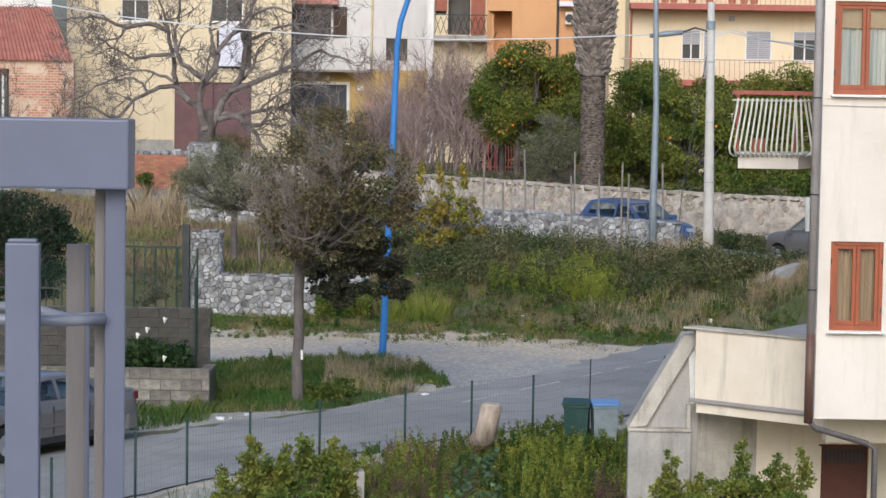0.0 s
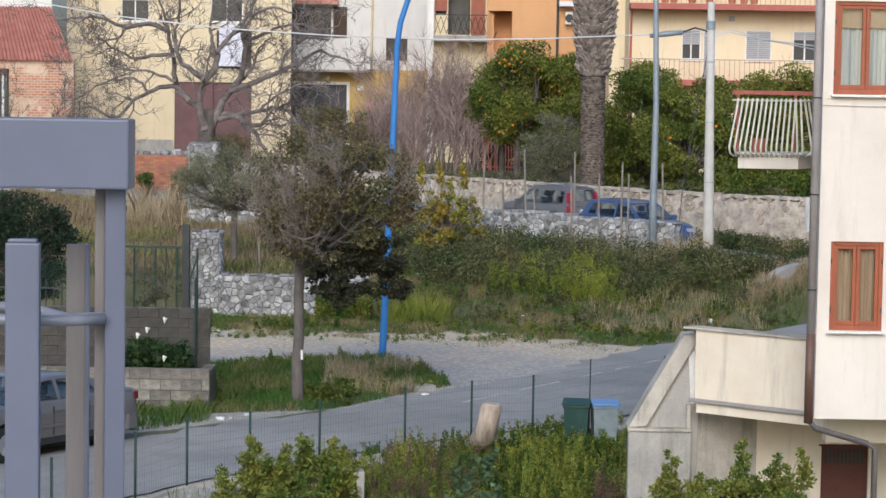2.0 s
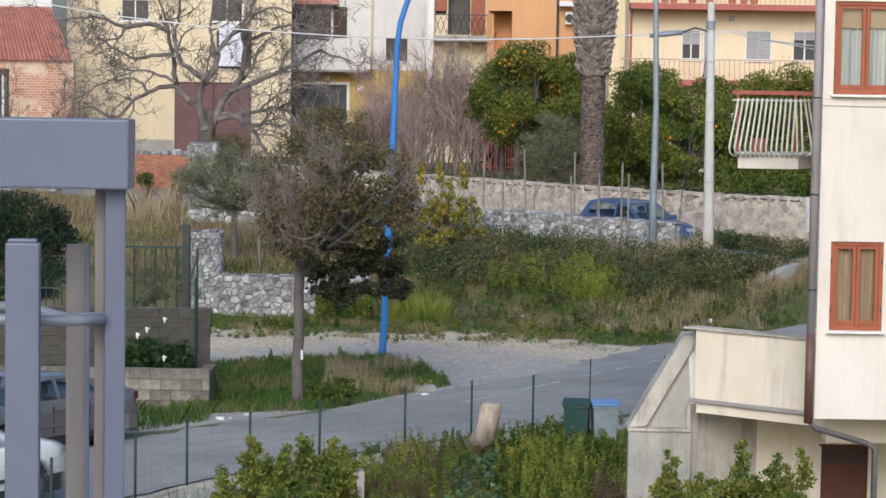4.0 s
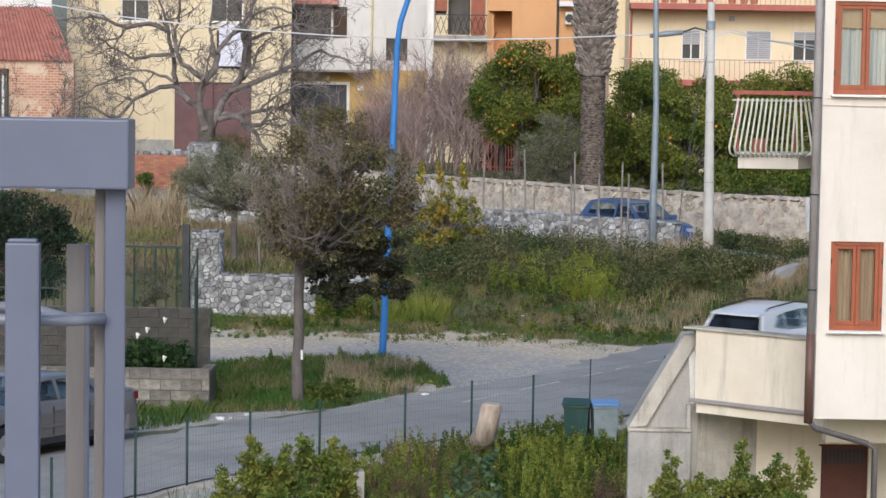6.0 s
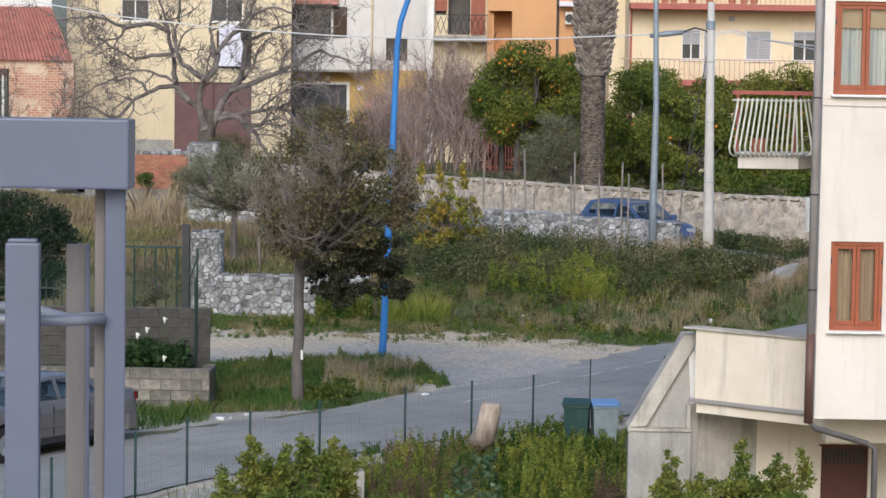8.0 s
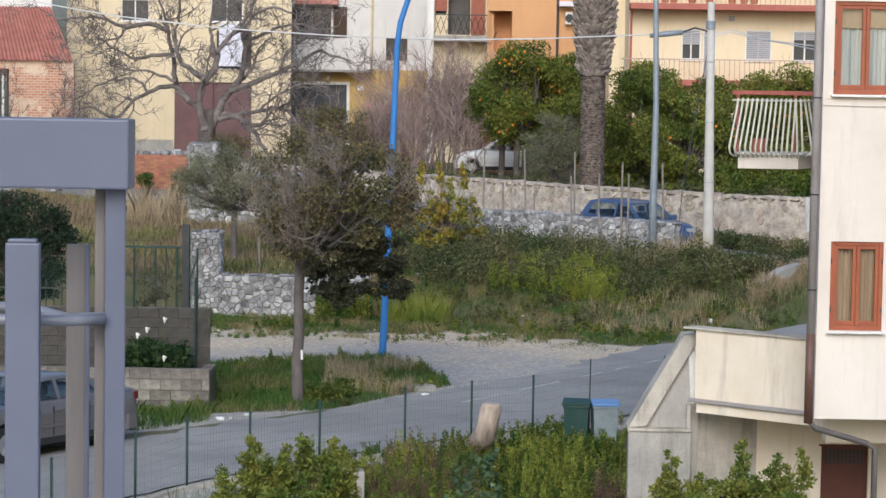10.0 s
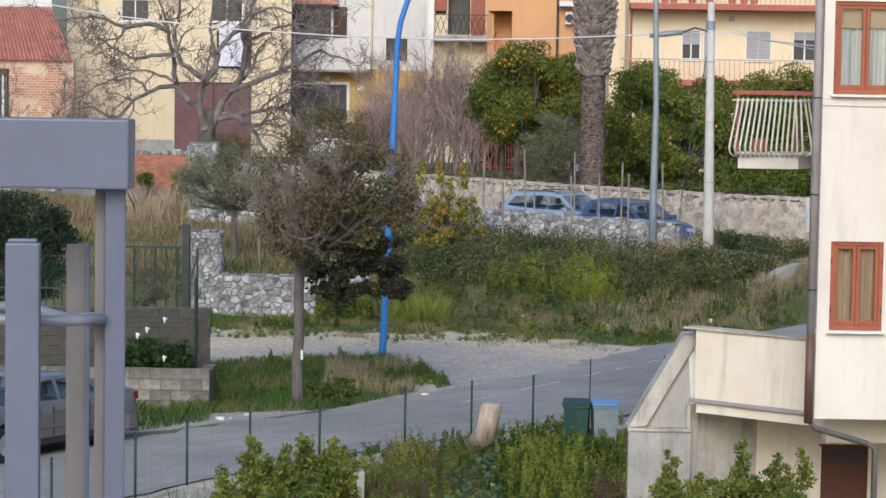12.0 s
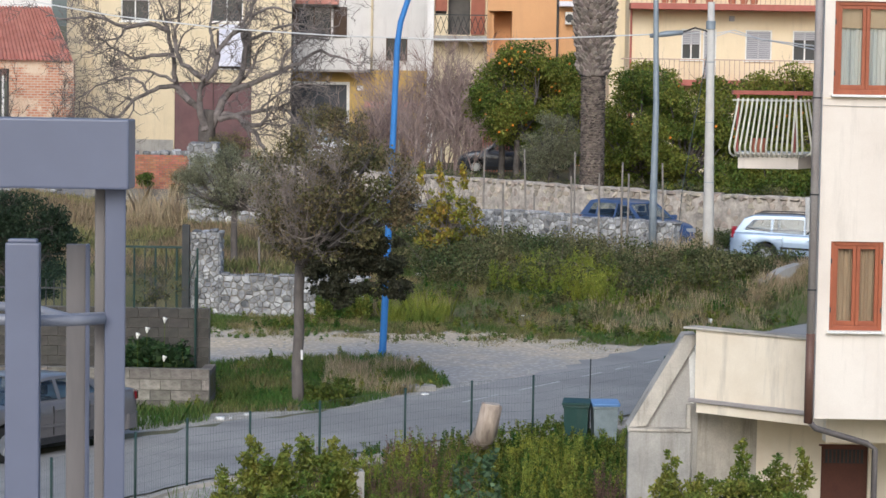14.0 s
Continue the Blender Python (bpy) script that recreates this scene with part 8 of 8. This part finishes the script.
        pane(nm, loop, (1 if nm == "windscreen" else -1, 0, 0.5), "car_glass" if nm == "windscreen" else rear_glass)
    # inside: dark trim and seats
    part("cabin_trim", boxm(roof[0][0] + 0.12, -hw * 0.86, belt - 0.05, roof[-1][0] - 0.1, hw * 0.86, belt + 0.035), "trim_black", t)
    for x, top_ in ((roof[-1][0] - 1.3, zr - 0.16),):
        for s in (1, -1):
            seat = bmesh.new()
            box(seat, x, s * 0.36 - 0.22, belt, x + 0.13, s * 0.36 + 0.22, top_ - 0.2, 0.04)
            box(seat, x + 0.01, s * 0.36 - 0.12, top_ - 0.18, x + 0.1, s * 0.36 + 0.12, top_, 0.03)
            part("seat", seat, "trim_black", t)
    # bumpers, sills, lamps
    low_m = "trim_black" if black_lower else paintm
    for s, nm in ((1, "front_bumper"), (-1, "rear_bumper")):
        bm = bmesh.new()
        pts = [(s * (L / 2 - 0.42), hw * 1.012), (s * (L / 2 - 0.18), hw * 0.975), (s * (L / 2 - 0.03), hw * 0.86), (s * (L / 2 + 0.04), hw * 0.5), (s * (L / 2 + 0.05), 0)]
        pts = pts + [(x, -y) for x, y in pts[-2::-1]]
        inn = [(x - s * 0.12, y * 0.9) for x, y in pts]
        prism(bm, pts + inn[::-1], "z", 0.23, 0.5 if black_lower else 0.52)
        bmesh.ops.bevel(bm, geom=bm.edges[:], offset=0.012, segments=2, affect="EDGES")
        part(nm, bm, low_m, t, "black plastic bumper" if black_lower else "")
    for s in (1, -1):
        part("sill", boxm(wheels[0] + ga, s * hw * 0.985 - 0.02, sill - 0.03, wheels[1] - ga, s * hw * 0.985 + 0.012, sill + 0.09, 0.01), "trim_black", t)
        if lamp_style == "tall":
            bx = boxm(-L / 2 + 0.035, s * hw * 0.8 - 0.07, belt - 0.2, -L / 2 + 0.2, s * hw * 0.8 + 0.085, belt + 0.16, 0.03)
        elif lamp_style == "pillar":
            # tall lamps that climb the rear pillars
            (xa, _), (xb, zb_) = roof[0], roof[1]
            y0, y1 = sorted((s * hw * 0.76, s * hw * 0.945))
            bx = prism(bmesh.new(), [(xa - 0.1, belt - 0.22), (xa + 0.1, belt - 0.2), (xb + 0.1, zb_ - 0.1), (xb - 0.05, zb_ - 0.08)], "y", y0, y1)
            for v in bx.verts:
                v.co.y -= s * 0.3 * max(0.0, v.co.z - belt)
        else:
            # lamps that wrap round the rear corners
            line = [(x, half(x) + 0.012) for x in np.linspace(-L / 2 + (0.4 if black_lower else 0.15), -L / 2 + 0.01, 7)] + [(-L / 2 - 0.015, half(-L / 2) * 0.97), (-L / 2 - 0.018, hw * 0.5)]
            inn = [(x + 0.08, y - 0.08) for x, y in line]
            bx = prism(bmesh.new(), [(x, s * y) for x, y in line + inn[::-1]], "z", belt - 0.17, belt - 0.03)
        if black_lower:
            for xw in wheels:
                arc = [(xw + math.cos(a) * (ga + 0.005), s * (hw + 0.004), wr + math.sin(a) * (ga + 0.005)) for a in np.linspace(-0.15, math.pi + 0.15, 14)]
                part("arch_trim", tubem(arc, 0.028, 6), "trim_black", t, "black plastic arch trim")
        part("tail_lamp", bx, "lamp_maroon" if lamp_style == "wide" else "lamp_red", t, "red tail lamp")
        part("headlamp", boxm(L / 2 - 0.32, s * hw * 0.66 - 0.19, nose - 0.2, L / 2 - 0.02, s * hw * 0.66 + 0.17, nose - 0.05, 0.03), "lamp_clear", t, "clear headlamp")
        part("mirror", boxm(roof[-1][0] - 0.42, s * (hw + 0.02) - 0.02 + (0.02 if s > 0 else -0.16), belt + 0.02, roof[-1][0] - 0.28, s * (hw + 0.02) + (0.16 if s > 0 else -0.02), belt + 0.16, 0.025), paintm if not black_lower else "trim_black", t)
        for xh in (roof[-1][0] - 1.15, roof[-1][0] - 2.05):
            part("door_handle", boxm(xh - 0.1, s * (hw + 0.004) - 0.015, belt - 0.16, xh + 0.08, s * (hw + 0.004) + 0.015, belt - 0.125, 0.006), paintm, t)
        # fine door gaps
        for xg in (roof[-1][0] - 0.1, roof[-1][0] - 1.02, roof[-1][0] - 1.95):
            if xg > wheels[0] + ga:
                part("door_gap", boxm(xg - 0.006, s * hw * 0.985 - 0.004, sill + 0.12, xg + 0.006, s * hw * 1.003 + 0.001, belt - 0.06), "trim_black", t)
        part("rub_strip", boxm(wheels[0] + ga + 0.05, s * hw - 0.006, 0.5, wheels[1] - ga - 0.05, s * hw + 0.012, 0.56, 0.004), "trim_black" if name == "estate_car" else low_m, t)
        if rails:
            part("roof_rail", tubem([(x, s * hw * 0.63, np.interp(x, [q[0] for q in roof], [q[1] for q in roof]) + 0.045 + dz) for x, dz in ((roof[1][0] + 0.3, 0.0), (roof[1][0] + 0.42, 0.035), (roof[1][0] + 0.9, 0.035), (roof[-2][0] - 0.7, 0.035), (roof[-2][0] - 0.25, 0.035), (roof[-2][0] - 0.1, 0.0))], 0.018, 6), "galvanised" if rails == "pale" else "trim_black", t)
    if black_lower:
        # roof spoiler, raised white bumper, reflectors and the tailgate's grip bar
        (xb, zb_) = roof[1]
        sp = prism(bmesh.new(), [(xb + 0.25, zb_ + 0.07), (xb - 0.14, zb_ + 0.035), (xb - 0.15, zb_ - 0.005), (xb + 0.1, zb_ - 0.01)], "y", -gw(zb_) * 0.93, gw(zb_) * 0.93)
        part("spoiler", sp, paintm, t)
        bm = bmesh.new()
        line = [(x, half(x) + 0.02) for x in np.linspace(-L / 2 + 0.5, -L / 2 + 0.01, 8)] + [(-L / 2 - 0.05, hw * 0.6), (-L / 2 - 0.06, 0)]
        line += [(x, -y) for x, y in line[-2::-1]]
        prism(bm, line + [(x + 0.1, y * 0.88) for x, y in line[::-1]], "z", 0.5, 0.68)
        part("bumper_upper", bm, paintm, t)
        part("grip_bar", boxm(-L / 2 - 0.03, -0.33, belt - 0.04, -L / 2 + 0.1, 0.33, belt - 0.005, 0.008), "rim", t, "bright trim bar")
        for s in (1, -1):
            part("reflector", boxm(-L / 2 - 0.06, s * 0.6 - 0.1, 0.42, -L / 2 + 0.1, s * 0.6 + 0.1, 0.46), "lamp_red", t)
    if plate:
        part("number_plate", boxm(-L / 2 - 0.055, -0.26, 0.72 if not black_lower else 0.76, -L / 2 + 0.06, 0.26, 0.83 if not black_lower else 0.87), "plate", t, "plain pale number plate")
    # wheels
    ws = []
    for x in wheels:
        for s in (1, -1):
            w = new("wheel")
            w.empty_display_size = 0.1
            w.parent = t
            w.matrix_basis = pose(x, s * (hw - 0.12), wr)
            bm = bmesh.new()
            tube(bm, [(0, -0.1, 0), (0, -0.085, 0), (0, 0.085, 0), (0, 0.1, 0)], [wr * 0.9, wr, wr, wr * 0.9], 24)
            part("tyre", bm, "rubber", w, "", True)
            rim = bmesh.new()
            tube(rim, [(0, s * 0.05, 0), (0, s * 0.104, 0)], [wr * 0.62, wr * 0.6], 20)
            for k in range(5):
                a = 2 * math.pi * k / 5
                box(rim, 0.04, -0.012, -0.035, wr * 0.58, 0.012, 0.035, 0.0, Matrix.Translation((0, s * 0.108, 0)) @ Matrix.Rotation(a, 4, "Y"))
            part("rim", rim, "rim", w)
            ws.append((w, x, s * (hw - 0.12), wr))
    return t, ws


def suv():
    return car("suv", "white compact sport utility car with black lower trim", "paint_white", 4.4, 1.82, 1.56,
               [(-2.14, 0.98), (-1.86, 1.42), (-1.45, 1.49), (-0.3, 1.54), (0.4, 1.49), (1.22, 1.02)], 0.98, 0.95, 0.88, (-1.33, 1.31), 0.345,
               [[(-1.5, 1.14), (-1.0, 1.05), (-1.0, 1.42), (-1.25, 1.39)], [(-0.96, 1.05), (-0.1, 1.03), (-0.1, 1.46), (-0.96, 1.43)], [(-0.06, 1.03), (0.92, 1.04), (0.4, 1.42), (-0.06, 1.46)]],
               deck=0.99, sill=0.3, rails=True, black_lower=True, lamp_style="wide", rear_glass="privacy_glass")


def city_car():
    return car("city_car", "grey small hatchback with pale roof rails", "paint_grey", 3.54, 1.58, 1.54,
               [(-1.7, 0.95), (-1.56, 1.46), (-1.25, 1.53), (-0.1, 1.54), (0.35, 1.48), (1.0, 1.0)], 0.93, 0.88, 0.8, (-1.12, 1.18), 0.285,
               [[(-1.38, 1.02), (-1.05, 0.99), (-1.05, 1.42), (-1.34, 1.4)], [(-0.98, 0.99), (-0.2, 0.98), (-0.2, 1.44), (-0.98, 1.42)], [(-0.12, 0.98), (0.8, 1.0), (0.36, 1.41), (-0.12, 1.44)]], rails="pale", lamp_style="pillar")


def estate_car():
    return car("estate_car", "silver-blue estate car with dark roof rails", "paint_silver_blue", 4.76, 1.75, 1.47,
               [(-2.24, 0.95), (-2.0, 1.3), (-1.7, 1.42), (-0.3, 1.47), (0.25, 1.42), (1.15, 0.95)], 0.92, 0.78, 0.78, (-1.3, 1.4), 0.315,
               [[(-1.98, 1.0), (-1.17, 0.97), (-1.17, 1.35), (-1.72, 1.31)], [(-1.13, 0.97), (-0.2, 0.96), (-0.2, 1.39), (-1.13, 1.36)], [(-0.16, 0.96), (0.9, 0.98), (0.26, 1.36), (-0.16, 1.39)]], rails=True, lamp_style="tall")


def hatch(name, label, paintm):
    return car(name, label, paintm, 3.9, 1.64, 1.45,
               [(-1.82, 0.95), (-1.5, 1.36), (-1.15, 1.43), (-0.1, 1.45), (0.3, 1.39), (1.05, 0.95)], 0.91, 0.82, 0.76, (-1.2, 1.25), 0.29,
               [[(-1.45, 0.99), (-1.1, 0.97), (-1.1, 1.34), (-1.32, 1.3)], [(-1.02, 0.97), (-0.25, 0.96), (-0.25, 1.37), (-1.02, 1.34)], [(-0.17, 0.96), (0.82, 0.98), (0.3, 1.33), (-0.17, 1.37)]], lamp_style="wide")


def saloon():
    return car("saloon_car", "taupe-grey four-door saloon parked by the road", "paint_taupe", 4.45, 1.76, 1.45,
               [(-1.55, 0.98), (-0.95, 1.27), (-0.5, 1.34), (0.0, 1.355), (0.4, 1.32), (1.2, 0.94)], 0.93, 0.9, 0.8, (-1.3, 1.35), 0.315,
               [[(-1.05, 1.0), (-0.86, 0.99), (-0.86, 1.24)], [(-0.78, 0.98), (-0.1, 0.97), (-0.1, 1.31), (-0.66, 1.28)], [(-0.02, 0.97), (0.95, 0.99), (0.38, 1.28), (-0.02, 1.31)]], deck=0.98, lamp_style="wide")


def put(t, x, y, z, hx, hy):
    tilt = -math.degrees(math.atan2(landz(x + hx, y + hy) - landz(x - hx, y - hy), 2.0))
    t.matrix_basis = pose(x, y, z, 0, tilt, math.degrees(math.atan2(hy, hx)))


SUV, SUV_W = suv()
CITY, CITY_W = city_car()
ESTATE, ESTATE_W = estate_car()
WHITE, WHITE_W = hatch("hatchback", "white hatchback passing on the far street", "paint_white")
WHITE2, WHITE2_W = hatch("hatchback", "white car passing behind the thicket on the far street", "paint_white")
DARK, DARK_W = hatch("hatchback", "dark blue-grey car on the far street", "paint_dark")
PARKED, _ = hatch("hatchback", "blue hatchback parked behind the rubble parapet", "paint_blue")
pk = (5.91, 70.00, 1.76)
put(PARKED, pk[0], 70.0, landz(pk[0], 70.0) + 0.035, 0.6, -0.8)
SALOON, _ = saloon()
put(SALOON, -7.48, 40.7, 0.035, -0.55, -0.835)


# ================= what moves =================
class Path:
    """A smooth line on the ground with a place for each distance along it."""

    def __init__(self, line):
        self.p = smooth_line(line, 0.25)
        self.s = np.concatenate([[0], np.cumsum(np.hypot(*np.diff(self.p, axis=0).T))])

    def at(self, s):
        q = [float(np.interp(s + k, self.s, self.p[:, 0])) for k in (-0.8, 0, 0.8)]
        r = [float(np.interp(s + k, self.s, self.p[:, 1])) for k in (-0.8, 0, 0.8)]
        z = landz(q[1], r[1]) + 0.035
        tilt = -math.degrees(math.atan2(landz(q[2], r[2]) - landz(q[0], r[0]), math.hypot(q[2] - q[0], r[2] - r[0])))
        return pose(q[1], r[1], z, 0, tilt, math.degrees(math.atan2(r[2] - r[0], q[2] - q[0])))

    def near_x(self, x):
        """Distance along the line at which it crosses x."""
        o = np.argsort(self.p[:, 0])
        return float(np.interp(x, self.p[o, 0], self.s[o]))


def drive(t, wheels, path, marks):
    """marks: (seconds, distance along the path); wheels roll with the distance."""
    tm, sm = [m[0] for m in marks], [m[1] for m in marks]
    rows, dist = [], []
    n = 14 * FPS
    for k in range(n + 1):
        s = float(np.interp(k / FPS, tm, sm))
        dist.append(s)
    # even out the speed changes
    sp = np.array(dist)
    for _ in range(3):
        sp[2:-2] = (sp[:-4] + sp[1:-3] + sp[2:-2] + sp[3:-1] + sp[4:]) / 5
    moving = np.abs(np.gradient(sp)) > 1e-4
    keep = [k for k in range(n + 1) if k in (0, n) or moving[k] or (k > 0 and moving[k - 1]) or (k < n and moving[k + 1])]
    rows = [(k / FPS, path.at(sp[k])) for k in keep]
    walk(t, rows)
    for w, x, y, r in wheels:
        walk(w, [(k / FPS, Matrix.Translation((x, y, r)) @ Matrix.Rotation((sp[k] - sp[0]) / r, 4, "Y")) for k in keep])


def lane(off, backwards=False):
    p = offset_line(UPPER, off, 1.0)
    return p[::-1] if backwards else p


def motions():
    # white sport utility car: along the lower road, away to the east
    p = Path([(-26, 2), (-16, 19), (-11.5, 28), (-8.0, 34), (-4.6, 38.9), (-1.0, 42.8), (1.6, 45.0), (3.7, 47.6), (6.4, 51.4), (9.6, 55.6), (13, 59.0), (18, 62.6), (30, 67), (60, 74)])
    s = p.near_x(3.5)
    v = 12.4
    drive(SUV, SUV_W, p, [(0, s - v * 4.4), (1.0, s - v * 4.4), (5.4, s), (9.4, s + v * 4), (14, s + v * 4)])
    # grey small car: up the lane to the west
    far_side = lane(1.3, True)
    p = Path([(14, 64.7), (12.3, 66.5), (11.1, 67.9), (9.9, 69.3), (8.7, 70.6), (7.2, 72.2), *far_side[far_side[:, 0] < 5.4].tolist()])
    x = p.near_x
    drive(CITY, CITY_W, p, [(0, x(11.35)), (0.4, x(10.2)), (0.8, x(8.95)), (1.2, x(7.3)), (1.6, x(5.55)), (2.0, x(3.6)), (2.4, x(1.6)), (2.8, x(-0.5)), (3.3, x(-0.5) + 4.2), (7.5, x(-0.5) + 46), (14, x(-0.5) + 46)])
    # silver-blue estate: down the lane to the east
    p = Path(lane(-1.0))
    x = p.near_x
    drive(ESTATE, ESTATE_W, p, [(0, x(1.2) - 46), (6.2, x(1.2) - 46), (10.4, x(1.2) - 7), (11.3, x(1.2)), (11.7, x(2.7)), (12.1, x(4.4)), (12.5, x(5.9)), (12.9, x(7.4)), (13.3, x(8.8)), (14, x(11.0))])
    # cars on the far street, all heading west
    far = Path(FAR_ROAD[::-1])
    a = far.near_x(1.4)
    drive(WHITE, WHITE_W, far, [(0, a - 42), (8.8, a - 42), (12.5, a), (13.2, a + 7), (14, a + 12)])
    b = far.near_x(-0.9)
    drive(WHITE2, WHITE2_W, far, [(0, b - 42), (6.6, b - 42), (10.3, b), (12.2, b + 17), (14, b + 17)])
    c = far.near_x(2.6)
    drive(DARK, DARK_W, far, [(0, c - 36), (10.5, c - 36), (14, c)])


motions()
